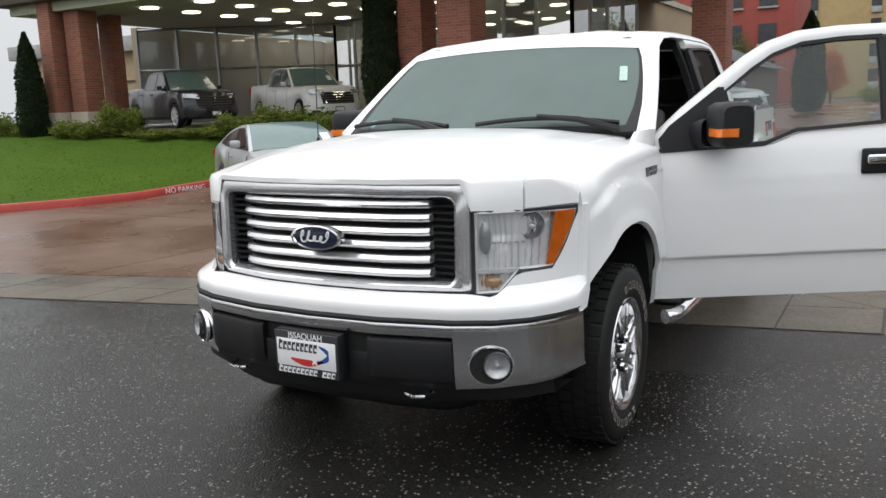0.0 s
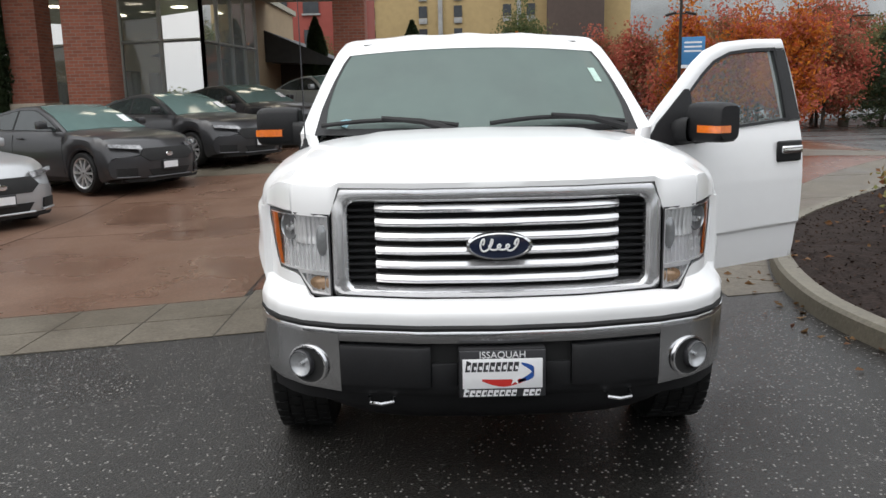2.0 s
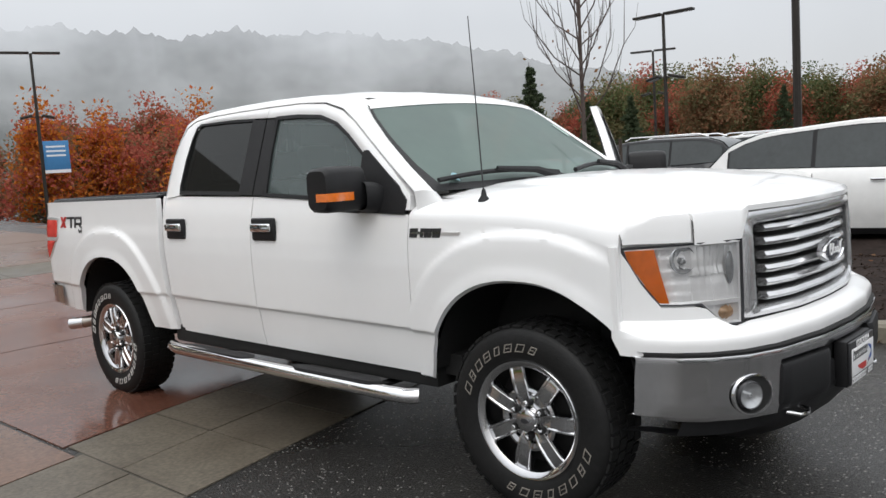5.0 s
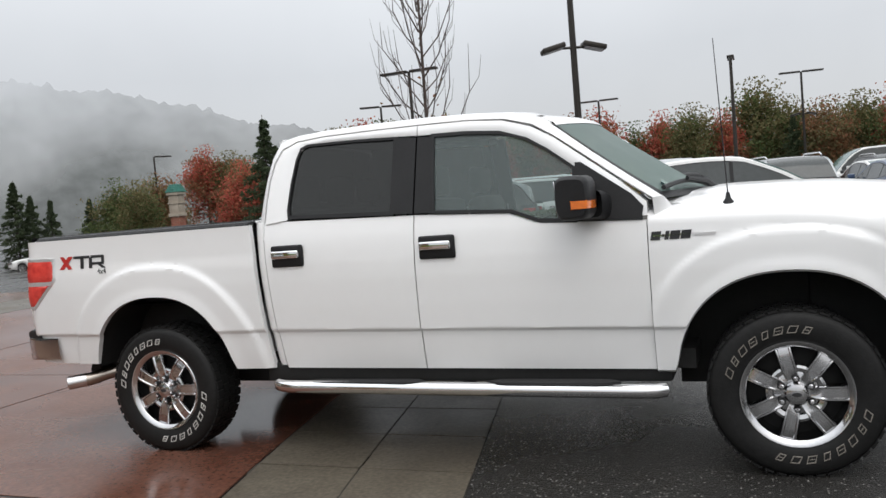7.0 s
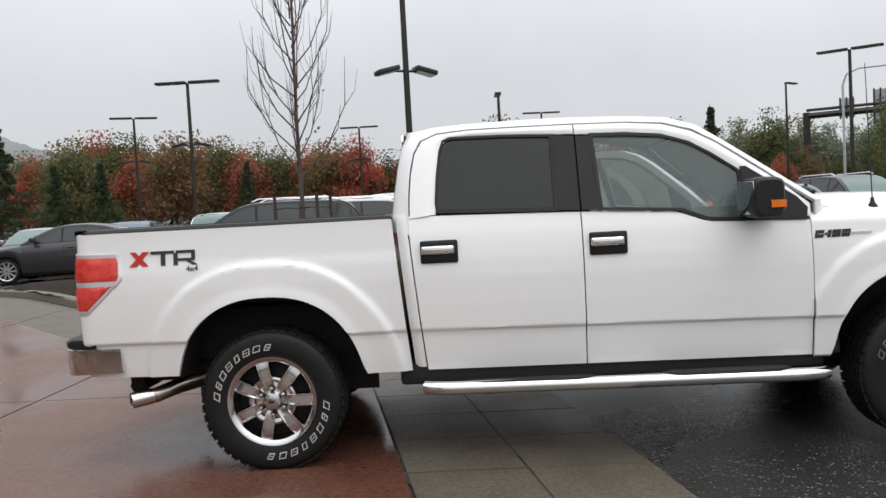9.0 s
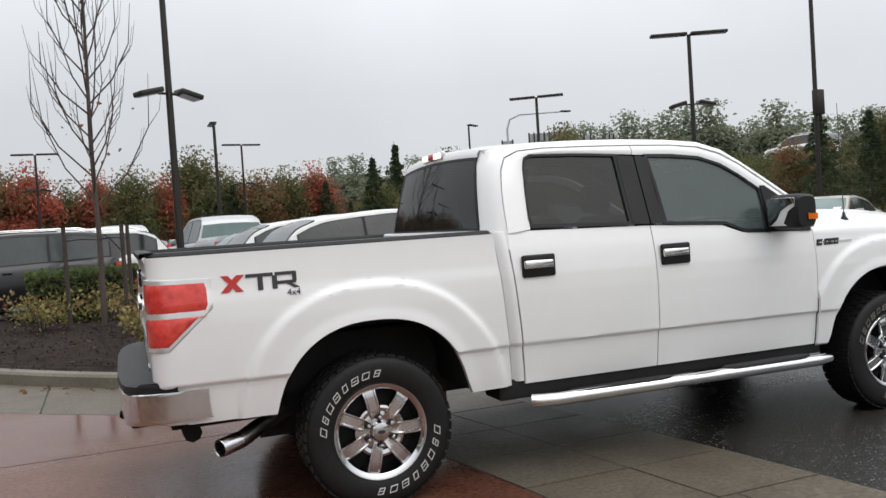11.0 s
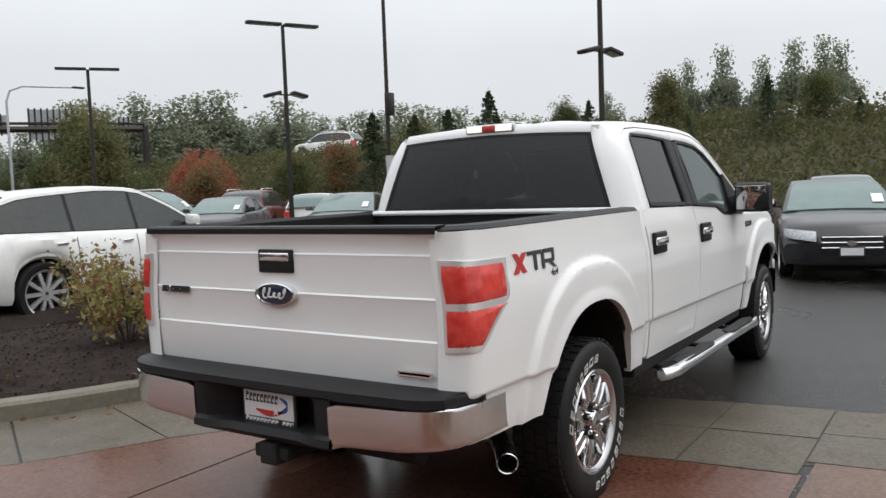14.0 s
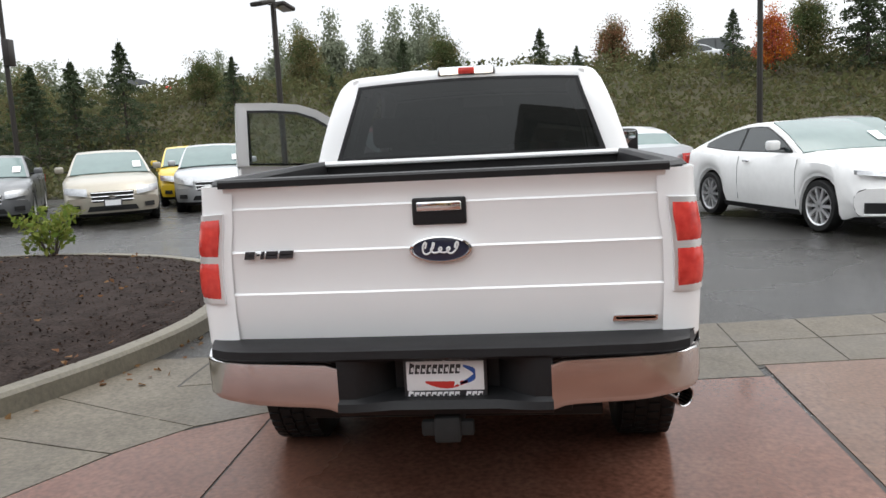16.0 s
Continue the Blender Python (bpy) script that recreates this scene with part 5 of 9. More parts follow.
    for y in steps(-0.90, 0.90, 24):
        k = smooth((abs(y) - 0.45) / 0.4)
        rows.append([V(xb(y) - 0.035, y, 0.480), V(xb(y) - 0.06, y, 0.42), V(xb(y) - 0.10 - 0.05 * k, y, 0.36 + 0.06 * k), V(xb(y) - 0.20 - 0.1 * k, y, 0.315 + 0.09 * k), V(xb(y) - 0.4, y, 0.31 + 0.09 * k)])
    grid(bm, rows)
    part("lower_valance", bm, BLACKP, b, "black lower valance")
    plate(truck, 1.030, 0.575, 1)
    bm = bmesh.new()
    box(bm, 0.97, 1.024, -0.16, 0.16, 0.475, 0.668, 0.008)
    part("plate_bracket", bm, BLACKP, truck)

    # cab sides: pillars and roof rail
    inner_l = [(-0.600, 1.375), (-0.77, 1.497), (-0.95, 1.632), (-1.10, 1.742), (-1.22, 1.815), (-1.38, 1.862), (-1.60, 1.880), (-1.90, 1.886), (-2.20, 1.888), (-2.50, 1.886), (-2.68, 1.872), (-2.775, 1.832), (-2.815, 1.76), (-2.838, 1.65), (-2.850, 1.52), (-2.853, 1.40), (-2.853, 1.30)]
    outer_l = [(-0.548, 0.884, 1.373), (-0.723, 0.850, 1.499), (-0.905, 0.804, 1.634), (-1.053, 0.752, 1.750), (-1.165, 0.701, 1.838), (-1.33, 0.680, 1.895), (-1.58, 0.672, 1.918), (-1.90, 0.668, 1.930), (-2.20, 0.668, 1.930), (-2.50, 0.668, 1.924), (-2.70, 0.665, 1.914), (-2.850, 0.655, 1.890), (-2.893, 0.675, 1.80), (-2.918, 0.715, 1.68), (-2.938, 0.760, 1.55), (-2.955, 0.800, 1.42), (-2.965, 0.82, 1.32)]
    for s in (-1, 1):
        bm = bmesh.new()
        rows = []
        for (xi, zi), (xo, yo, zo) in zip(inner_l, outer_l):
            a, c = V(xi, s * (yg(zi) + 0.004), zi), V(xo, s * yo, zo)
            nrm = V(0, s * 0.75, 0.55) if zi > 1.8 else (V(-0.45, s * 0.7, 0.1) if xi < -2.7 else V(0.5, s * 0.75, 0.25))
            rows.append([a.lerp(c, k / 6) + nrm * (0.022 * 4 * (k / 6) * (1 - k / 6)) for k in range(7)])
        rows.insert(0, [V(-0.595, s * 0.940, 1.262).lerp(V(-0.505, s * 0.860, 1.310), k / 6) for k in range(7)])
        grid(bm, rows)
        lip(bm, V(0, -s * 0.03, -0.01))
        part("cab_pillar", bm, WHITE, truck)
        # rear quarter of the cab under the belt
        bm = bmesh.new()
        clamped(bm, steps(-2.853, -2.915, 4), ZL, lambda x: 0.545, lambda x: 1.405, lambda x, z: hb(x, z) - 0.004 - 0.035 * smooth((x + 2.875) / -0.05), s)
        lip(bm, V(0, -s * 0.05, 0))
        part("cab_corner", bm, WHITE, truck)

    # roof, running down to the windscreen's top
    def ws(u, v, o=0.0):
        """u: -1 to 1 across, v: 0 bottom to 1 top."""
        e = [lerp(v, [0, 0.36, 0.66, 0.90, 1.0], c) for c in ((-0.556, -0.728, -0.905, -1.053, -1.140), (0.876, 0.846, 0.800, 0.748, 0.702), (1.368, 1.498, 1.635, 1.752, 1.822))]
        return V(e[0] + (0.20 - 0.10 * v) * (1 - u * u) + o, e[1] * u, e[2] + (0.0 + 0.030 * v) * (1 - u * u) + o * 0.8)
    bm = bmesh.new()
    rows = []
    for k in range(25):
        y = -0.692 + 1.384 * k / 24
        u = abs(y) / 0.692
        row = []
        front = ws(y / 0.692, 1.0, 0.005)
        xz = -2.850 - 0.030 * (1 - u * u)

        def roof_z(x):
            edge = lerp(x, [-2.95, -2.85, -2.70, -2.50, -2.20, -1.90, -1.58, -1.33, -1.165, -1.08, -1.03], [1.885, 1.890, 1.914, 1.924, 1.930, 1.930, 1.918, 1.895, 1.838, 1.80, 1.775])
            return edge + (0.030 + 0.006 * math.cos(y * 18) * smooth((x + 1.35) / -0.1)) * (1 - u ** 2.5)
        for i in range(31):
            x = front.x + (xz - front.x) * (i / 30) ** 1.3
            row.append(V(x, front.y if i == 0 else y, roof_z(x) + (front.z - roof_z(front.x)) * (1 - smooth((front.x - x) / 0.22))))
        rows.append(row)
    grid(bm, rows)
    lip(bm, V(0, 0, -0.025))
    part("roof", bm, WHITE, truck)
    bm = bmesh.new()
    grid(bm, [[V(x, y, 1.87) for x in steps(-1.2, -2.82, 4)] for y in steps(-0.64, 0.64, 4)])
    part("headliner", bm, TRIM_GREY, truck)

    # windscreen
    bm = bmesh.new()
    grid(bm, [[ws(u, v) for v in steps(0, 1, 10)] for u in steps(-1, 1, 24)])
    part("windscreen", bm, WS_GLASS, truck, "clear green windscreen")
    bm = bmesh.new()
    ring_o = [(-1 + 2 * k / 20, 0.0) for k in range(21)] + [(1.0, k / 10) for k in range(1, 11)] + [(1 - 2 * k / 20, 1.0) for k in range(1, 21)] + [(-1.0, 1 - k / 10) for k in range(1, 11)]
    ring_i = [(u * (0.982 - 0.055 * (1 - v) ** 2), 0.085 + v * 0.885) for u, v in ring_o]
    band(bm, [ws(u, v, 0.002) for u, v in ring_o], [ws(u, v, 0.002) for u, v in ring_i], 1)
    part("windscreen_border", bm, BLACKP, truck, "black border of the windscreen")
    bm = bmesh.new()
    grid(bm, [[ws(u, v, -0.010) for v in (0.86, 0.975)] for u in steps(-0.22, 0.22, 4)])
    part("mirror_patch", bm, TRIM_GREY, truck)
    bm = bmesh.new()
    grid(bm, [[ws(u, v, 0.004) for v in (0.62, 0.78)] for u in (0.855, 0.905)])
    part("window_sticker", bm, mat("sticker_green", (0.45, 0.62, 0.55), 0.5, var=0.3, fine=120), truck, "pale green price sticker")
    bm = bmesh.new()
    lathe(bm, [(0.0, 0.0), (0.03, 0.0)], 16, m=Matrix.Translation(ws(-0.80, 0.155, 0.003)) @ pose(0, 0, 0, 45, 0, -75) @ Matrix.Diagonal((1.6, 1, 1, 1)))
    part("permit_sticker", bm, mat("sticker_cyan", (0.22, 0.42, 0.48), 0.4), truck, "round blue permit sticker")

    bm = bmesh.new()
    grid(bm, [[ws(u, 0.968, 0.003), ws(u, 0.985, 0.007), ws(u, 1.002, 0.006)] for u in steps(-1, 1, 20)])
    part("roof_header", bm, WHITE, truck)
    # wipers
    for y0, y1 in ((0.76, 0.06), (-0.10, -0.80)):
        w = new("wiper")
        w.parent = truck
        u0, u1 = y0 / 0.84, y1 / 0.84
        bm = bmesh.new()
        p = [ws(u0 + (u1 - u0) * t, 0.075 + 0.075 * math.sin(math.pi * min(1, t * 0.95)), 0.024) for t in steps(0, 1, 10)]
        tube(bm, p, 0.013, 6)
        part("blade", bm, BLACKP, w)
        bm = bmesh.new()
        tube(bm, [ws(u0, -0.02, 0.02), ws(u0 + (u1 - u0) * 0.25, 0.085, 0.045), ws(u0 + (u1 - u0) * 0.55, 0.15, 0.04)], [0.022, 0.018, 0.012], 6)
        part("arm", bm, BLACKP, w)

    # rear window and the cab's back
    def rw(u, v, o=0.0):
        x = lerp(v, [0, 0.3, 0.6, 0.85, 1], [-2.955, -2.940, -2.920, -2.897, -2.880])
        y = lerp(v, [0, 0.3, 0.6, 0.85, 1], [0.800, 0.755, 0.710, 0.672, 0.655])
        z = lerp(v, [0, 1], [1.415, 1.850])
        return V(x - 0.030 * (1 - u * u) - o, y * u, z + 0.022 * v * (1 - u * u))
    bm = bmesh.new()
    grid(bm, [[rw(u, v) for v in steps(0, 1, 8)] for u in steps(-1, 1, 20)])
    part("rear_window", bm, DARK_GLASS, truck, "dark tinted rear window")
    bm = bmesh.new()
    ring_i = [(u * 0.965, 0.035 + v * 0.93) for u, v in ring_o]
    band(bm, [rw(u, v, 0.003) for u, v in ring_o], [rw(u, v, 0.003) for u, v in ring_i], 1)
    part("rear_window_seal", bm, BLACKP, truck)
    bm = bmesh.new()
    grid(bm, [[rw(u, 1.0, -0.002), rw(u, 1.0, 0.0) + V(0.004, 0, 0.025), rw(u, 1.0, 0.0) + V(0.028, 0, 0.055)] for u in steps(-1, 1, 16)])
    grid(bm, [[rw(u, 0.0, -0.002), V(-2.97 - 0.02 * (1 - u * u), 0.82 * u, 1.36), V(-2.96, 0.88 * u, 0.60)] for u in steps(-1, 1, 16)])
    part("cab_back", bm, WHITE, truck)
    bl = new("high_brake_lamp")
    bl.parent = truck
    for y0, y1, m in ((-0.155, -0.048, LAMP_WHITE), (-0.048, 0.048, REDLENS), (0.048, 0.155, LAMP_WHITE)):
        bm = bmesh.new()
        box(bm, -2.928, -2.895, y0, y1, 1.893, 1.930, 0.004)
        part("lens", bm, m, bl, "red brake lens" if m is REDLENS else "lit white cargo lens")
    bm = bmesh.new()
    box(bm, -2.915, -2.88, -0.172, 0.172, 1.885, 1.938, 0.010)
    part("housing", bm, CLEARLENS, bl)

    # doors
    def belt_f(x):
        return lerp(x, [-1.885, -1.36, -1.20, -0.66], [1.378, 1.350, 1.290, 1.268])

    def belt_r(x):
        return lerp(x, [-2.845, -1.885], [1.402, 1.378])
    f_out = [(-0.628, 1.290), (-0.628, 1.358), (-0.775, 1.486), (-0.955, 1.621), (-1.105, 1.732), (-1.230, 1.804), (-1.388, 1.853), (-1.60, 1.873), (-1.886, 1.879)]
    f_in = [(-0.745, 1.290), (-0.775, 1.405), (-0.865, 1.475), (-1.02, 1.590), (-1.14, 1.680), (-1.25, 1.745), (-1.40, 1.795), (-1.60, 1.815), (-1.886, 1.822)]
    f_glass = [(-0.985, 1.285), (-1.175, 1.295), (-1.325, 1.357), (-1.78, 1.385), (-1.79, 1.60), (-1.80, 1.818), (-1.60, 1.812), (-1.40, 1.792), (-1.25, 1.742), (-1.13, 1.668), (-0.985, 1.560)]
    r_out = [(-1.892, 1.879), (-2.20, 1.881), (-2.50, 1.879), (-2.674, 1.865), (-2.768, 1.826), (-2.808, 1.75), (-2.831, 1.64), (-2.843, 1.51), (-2.846, 1.39)]
    r_in = [(-1.892, 1.824), (-2.20, 1.840), (-2.45, 1.846), (-2.60, 1.840), (-2.652, 1.80), (-2.672, 1.73), (-2.686, 1.62), (-2.696, 1.50), (-2.700, 1.405)]
    r_glass = [(-2.015, 1.395), (-2.69, 1.418), (-2.700, 1.47), (-2.688, 1.62), (-2.668, 1.76), (-2.645, 1.825), (-2.60, 1.842), (-2.30, 1.838), (-2.015, 1.825)]
    for s in (-1, 1):
        swing = None
        if s > 0:
            hinge = Matrix.Translation((-0.64, 0.945, 0))
            swing = Matrix.Translation((0, 0, -0.014)) @ hinge @ Matrix.Rotation(radians(-61.5), 4, "Z") @ hinge.inverted()
        d = side_door(truck, s, -0.635, -1.885, belt_f, f_out, f_in, f_glass, True, swing)
        mirror(d, s)
        bm = bmesh.new()
        sheet(bm, [(x, s * (yg(z) + 0.006), z) for x, z in ((-1.785, 1.385), (-1.883, 1.388), (-1.883, 1.812), (-1.800, 1.808))], (0, -s * 0.03, 0))
        part("pillar_trim", bm, BLACKP, d, "black door pillar trim")
        if s > 0:
            bm = bmesh.new()
            box(bm, -1.885, -1.86, 0.90, 0.94, 0.53, 1.36, 0.005)
            part("door_edge", bm, WHITE, d)
            bm = bmesh.new()
            sheet(bm, [(x, s * (yg(z) - 0.034), z) for x, z in ((-1.795, 1.375), (-1.889, 1.375), (-1.889, 1.830), (-1.808, 1.822))], (0, -s * 0.030, 0))
            grid(bm, [[V(-1.890, s * (yg(z) + 0.002), z), V(-1.890, s * (yg(z) - 0.064), z)] for z in steps(1.375, 1.86, 5)])
            part("rear_frame_bar", bm, WHITE, d)
            bm = bmesh.new()
            band(bm, [(x, s * (yg(z) - 0.053), z) for x, z in f_in[2:]], [(x, s * (yg(z) - 0.056), z - 0.022) for x, z in f_in[2:]], 1)
            part("inner_seal", bm, BLACKP, d)
        d = side_door(truck, s, -1.892, -2.845, belt_r, r_out, r_in, r_glass, False)
        bm = bmesh.new()
        sheet(bm, [(x, s * (yg(z) + 0.006), z) for x, z in ((-1.893, 1.388), (-2.012, 1.394), (-2.012, 1.822), (-1.893, 1.812))], (0, -s * 0.03, 0))
        part("pillar_trim", bm, BLACKP, d, "black door pillar trim")
        bm = bmesh.new()
        grid(bm, [[V(x, s * (yg(z) - 0.035), z) for z in steps(1.30, 1.86, 4)] for x in (-1.83, -1.95)])
        grid(bm, [[V(x, s * 0.88, z) for z in (0.55, 1.30)] for x in (-1.83, -1.95)])
        lip(bm, V(0, -s * 0.04, 0))
        part("centre_pillar", bm, BLACKP, truck, "black centre pillar behind the doors")
        # sill
        bm = bmesh.new()
        box(bm, -2.95, -0.56, *sorted((s * 0.70, s * 0.915)), 0.44, 0.56, 0.02)
        part("sill", bm, DARKGAP, truck)
        # side step
        st = new("side_step")
        st.parent = truck
        bm = bmesh.new()
        tube(bm, [(-0.595, s * 1.01, 0.425), (-0.64, s * 1.045, 0.428), (-0.75, s * 1.06, 0.430), (-1.7, s * 1.06, 0.437), (-2.66, s * 1.06, 0.445), (-2.76, s * 1.045, 0.447), (-2.80, s * 1.02, 0.447)], 0.037, 14)
        part("step_tube", bm, CHROME, st, "chrome step tube")
        for x0, x1 in ((-0.80, -1.50), (-1.85, -2.60)):
            bm = bmesh.new()
            rows = []
            for t in steps(0, 1, 12):
                x = x0 + (x1 - x0) * t
                w = 0.052 * smooth(min(t, 1 - t) * 8 + 0.15)
                rows.append([V(x, s * (1.056 - w), 0.468), V(x, s * (1.056 - w), 0.478), V(x, s * 1.056, 0.480), V(x, s * (1.056 + w * 0.5), 0.476), V(x, s * (1.056 + w * 0.6), 0.462)])
            grid(bm, rows)
            part("step_pad", bm, BLACKP, st, "black step pad")
        for x in (-0.95, -1.7, -2.45):
            bm = bmesh.new()
            box(bm, x - 0.03, x + 0.03, *sorted((s * 0.75, s * 1.05)), 0.40, 0.42, 0.004)
            part("step_bracket", bm, DARKGAP, st)

    # tailgate
    t = new("tailgate")
    t.parent = truck
    prof = [(0.778, -4.775), (0.80, -4.783), (0.955, -4.790), (0.968, -4.792), (0.975, -4.785), (1.0, -4.785), (1.122, -4.790), (1.134, -4.794), (1.141, -4.787), (1.16, -4.786), (1.290, -4.788), (1.302, -4.791), (1.309, -4.784), (1.33, -4.783), (1.365, -4.793), (1.388, -4.806), (1.398, -4.802), (1.400, -4.78), (1.40, -4.73)]
    bm = bmesh.new()
    grid(bm, [[V(x + 0.012 * (y / 0.83) ** 4, y, z) for z, x in prof] for y in steps(-0.832, 0.832, 24)])
    lip(bm, V(0.04, 0, 0))
    part("tailgate_panel", bm, WHITE, t)
    bm = bmesh.new()
    rows = []
    for y in steps(-0.845, 0.845, 20):
        rows.append([V(-4.806, y, 1.392), V(-4.808, y, 1.412), V(-4.80, y, 1.420), V(-4.74, y, 1.422), V(-4.725, y, 1.41), V(-4.72, y, 1.36)])
    grid(bm, rows)
    lip(bm, V(0, 0, -0.004))
    part("tailgate_cap", bm, BLACKP, t, "black tailgate cap")
    bm = bmesh.new()
    box(bm, -4.80, -4.782, -0.102, 0.102, 1.220, 1.322, 0.008, 3)
    part("handle_bezel", bm, BLACKP, t, "black tailgate handle bezel")
    bm = bmesh.new()
    box(bm, -4.808, -4.79, -0.085, 0.085, 1.272, 1.308, 0.006, 3)
    part("handle_lever", bm, CHROME, t, "chrome tailgate lever")
    badge_oval(truck, -4.797, 0, 1.128, 0.118, 0.049, -1)
    model_badge(truck, ((-4.793, 0.765, 1.112), (-4.793, 0.575, 1.112), 0.030, (-1, 0, 0), [(0.0, 0.20, 0.0, 1.0, BADGE_DARK), (0.24, 0.30, 0.4, 0.65, BADGE_DARK), (0.33, 0.40, 0, 1, BADGE_DARK), (0.44, 0.68, 0, 1, BADGE_DARK), (0.72, 1.0, 0, 1, BADGE_DARK), (0.05, 0.95, 0.42, 0.55, CHROME)]), "model_badge", BADGE_DARK, "dark chrome model badge blocks")
    model_badge(truck, ((-4.788, -0.632, 0.832), (-4.788, -0.795, 0.832), 0.020, (-1, 0, 0), [(0, 1, 0, 1, CHROME), (0.06, 0.95, 0.3, 0.75, BADGE_DARK)]), "model_badge", CHROME, "small chrome badge strip")
    for s in (-1, 1):
        a, b2 = ((-0.62, s * 0.975, 1.165), (-0.315, s * 0.972, 1.165)) if s < 0 else ((-0.33, s * 0.972, 1.165), (-0.62, s * 0.975, 1.165))
        model_badge(truck, (a, b2, 0.042, (0, s, 0), [(0.0, 0.15, 0, 1, BADGE_DARK), (0.17, 0.21, 0.35, 0.65, BADGE_DARK), (0.22, 0.28, 0, 1, BADGE_DARK), (0.30, 0.45, 0, 1, BADGE_DARK), (0.47, 0.62, 0, 1, BADGE_DARK), (0.03, 0.60, 0.42, 0.6, CHROME), (0.64, 1.0, 0.28, 0.62, SATIN)]), "model_badge", BADGE_DARK, "dark chrome model badge blocks")
        # decal on the bed side: red slanted strokes and dark strokes, small drive mark
        bd = new("side_decal")
        bd.parent = truck
        tagged(bd, "red and dark decal strokes")

        def on_bed(x, z, s=s):
            return V(x, s * (hb(x, min(z, 1.22)) - 0.012 * smooth((z - 1.15) / 0.25) - 0.014 * smooth((x + 4.35) / -0.35) + 0.004 + flare(x, z, AX_R)), z)
        strokes = [([(-4.445, 1.200), (-4.405, 1.200), (-4.325, 1.283), (-4.365, 1.283)], BADGE_RED), ([(-4.44, 1.283), (-4.405, 1.283), (-4.332, 1.200), (-4.368, 1.200)], BADGE_RED),
                   ([(-4.32, 1.266), (-4.185, 1.266), (-4.185, 1.283), (-4.32, 1.283)], BADGE_DARK), ([(-4.262, 1.200), (-4.236, 1.200), (-4.236, 1.267), (-4.262, 1.267)], BADGE_DARK),
                   ([(-4.190, 1.200), (-4.165, 1.200), (-4.165, 1.268), (-4.190, 1.268)], BADGE_DARK), ([(-4.175, 1.266), (-4.07, 1.266), (-4.07, 1.283), (-4.175, 1.283)], BADGE_DARK),
                   ([(-4.088, 1.232), (-4.066, 1.232), (-4.066, 1.28), (-4.088, 1.28)], BADGE_DARK), ([(-4.165, 1.222), (-4.07, 1.222), (-4.07, 1.238), (-4.165, 1.238)], BADGE_DARK), ([(-4.12, 1.222), (-4.09, 1.222), (-4.05, 1.198), (-4.08, 1.198)], BADGE_DARK)]
        for q, m in strokes:
            bm = bmesh.new()
            if s > 0:
                q = [(-8.495 - x, z) for x, z in q]
            sheet(bm, [on_bed(x, z) for x, z in q], (0, -s * 0.002, 0))
            part("stroke", bm, m, bd)
        writing("4x4", 0.046, pose(-4.085, s * (half(1.17) + 0.004), 1.176, 90, 0, 0 if s < 0 else 180), BADGE_DARK, bd, "drive_mark")

        # tail lamp round the corner
        tl = new("tail_lamp")
        tl.parent = truck
        crv = [(-4.788, 0.116), (-4.785, 0.090), (-4.779, 0.062), (-4.770, 0.040), (-4.755, 0.022), (-4.732, 0.010), (-4.702, 0.003), (-4.65, 0.0), (-4.58, 0.0), (-4.495, 0.0)]

        def bed_y(x, z):
            return half(min(z, 1.22)) - 0.012 * smooth((z - 1.15) / 0.25) - 0.014 * smooth((x + 4.35) / -0.35) + flare(x, z, AX_R)

        def zt(k):
            return (lerp(k, [0, 6, 7, 8, 9], [0.938, 0.942, 0.990, 1.055, 1.130]), lerp(k, [0, 9], [1.290, 1.278]))
        for name, a0, a1, m, lab, push, lo_f2, hi_f2 in (("surround", 0, 9, SATIN, "chrome tail lamp surround", 0.000, 0.0, 0.0), ("upper_lens", 0.55, 8.70, REDLENS, "upper red lens", 0.006, 1.125, None), ("lower_lens", 0.55, 8.70, REDLENS, "lower red lens", 0.006, None, 1.098)):
            bm = bmesh.new()
            rows = []
            for k in steps(a0, a1, 18):
                i = min(8, int(k))
                f = k - i
                px, dy = crv[i][0] + (crv[i + 1][0] - crv[i][0]) * f, crv[i][1] + (crv[i + 1][1] - crv[i][1]) * f
                d2 = V(-(crv[i + 1][1] - crv[i][1]), -(crv[i + 1][0] - crv[i][0]), 0).normalized()
                outw = V(-abs(d2.x), s * abs(d2.y), 0)
                zl, zh = zt(k)
                if name != "surround":
                    zl, zh = zl + 0.020, zh - 0.020
                    if lo_f2:
                        zl = max(zl, lo_f2)
                    if hi_f2:
                        zh = min(zh, hi_f2)
                    zl = min(zl, zh)
                zs = steps(zl, zh, 6)
                bulge = [push * (1 - (2 * j / 6 - 1) ** 4) for j in range(7)]
                rows.append([V(px, s * (bed_y(max(px, -4.62), z) - dy), z) + outw * (q + 0.005) for z, q in zip(zs, bulge)])
            grid(bm, rows)
            lip(bm, V(0.02, -s * 0.01, 0))
            part(name, bm, m, tl, lab)

    # bed: floor, inner walls, front wall
    bm = bmesh.new()
    for s in (-1, 1):
        grid(bm, [[V(x, s * 0.855, 1.36), V(x, s * 0.80, 0.95), V(x, s * 0.62, 0.93)] for x in (-2.99, -4.74)])
        box(bm, -4.05, -3.30, *sorted((s * 0.60, s * 0.82)), 0.93, 1.17, 0.05)
    grid(bm, [[V(-4.745, y, 1.39), V(-4.74, y, 0.93), V(-2.995, y, 0.93), V(-2.99, y, 1.385), V(-2.975, y, 1.40)] for y in steps(-0.86, 0.86, 4)])
    part("bed_liner", bm, BLACKP, truck, "black bed liner")
    bm = bmesh.new()
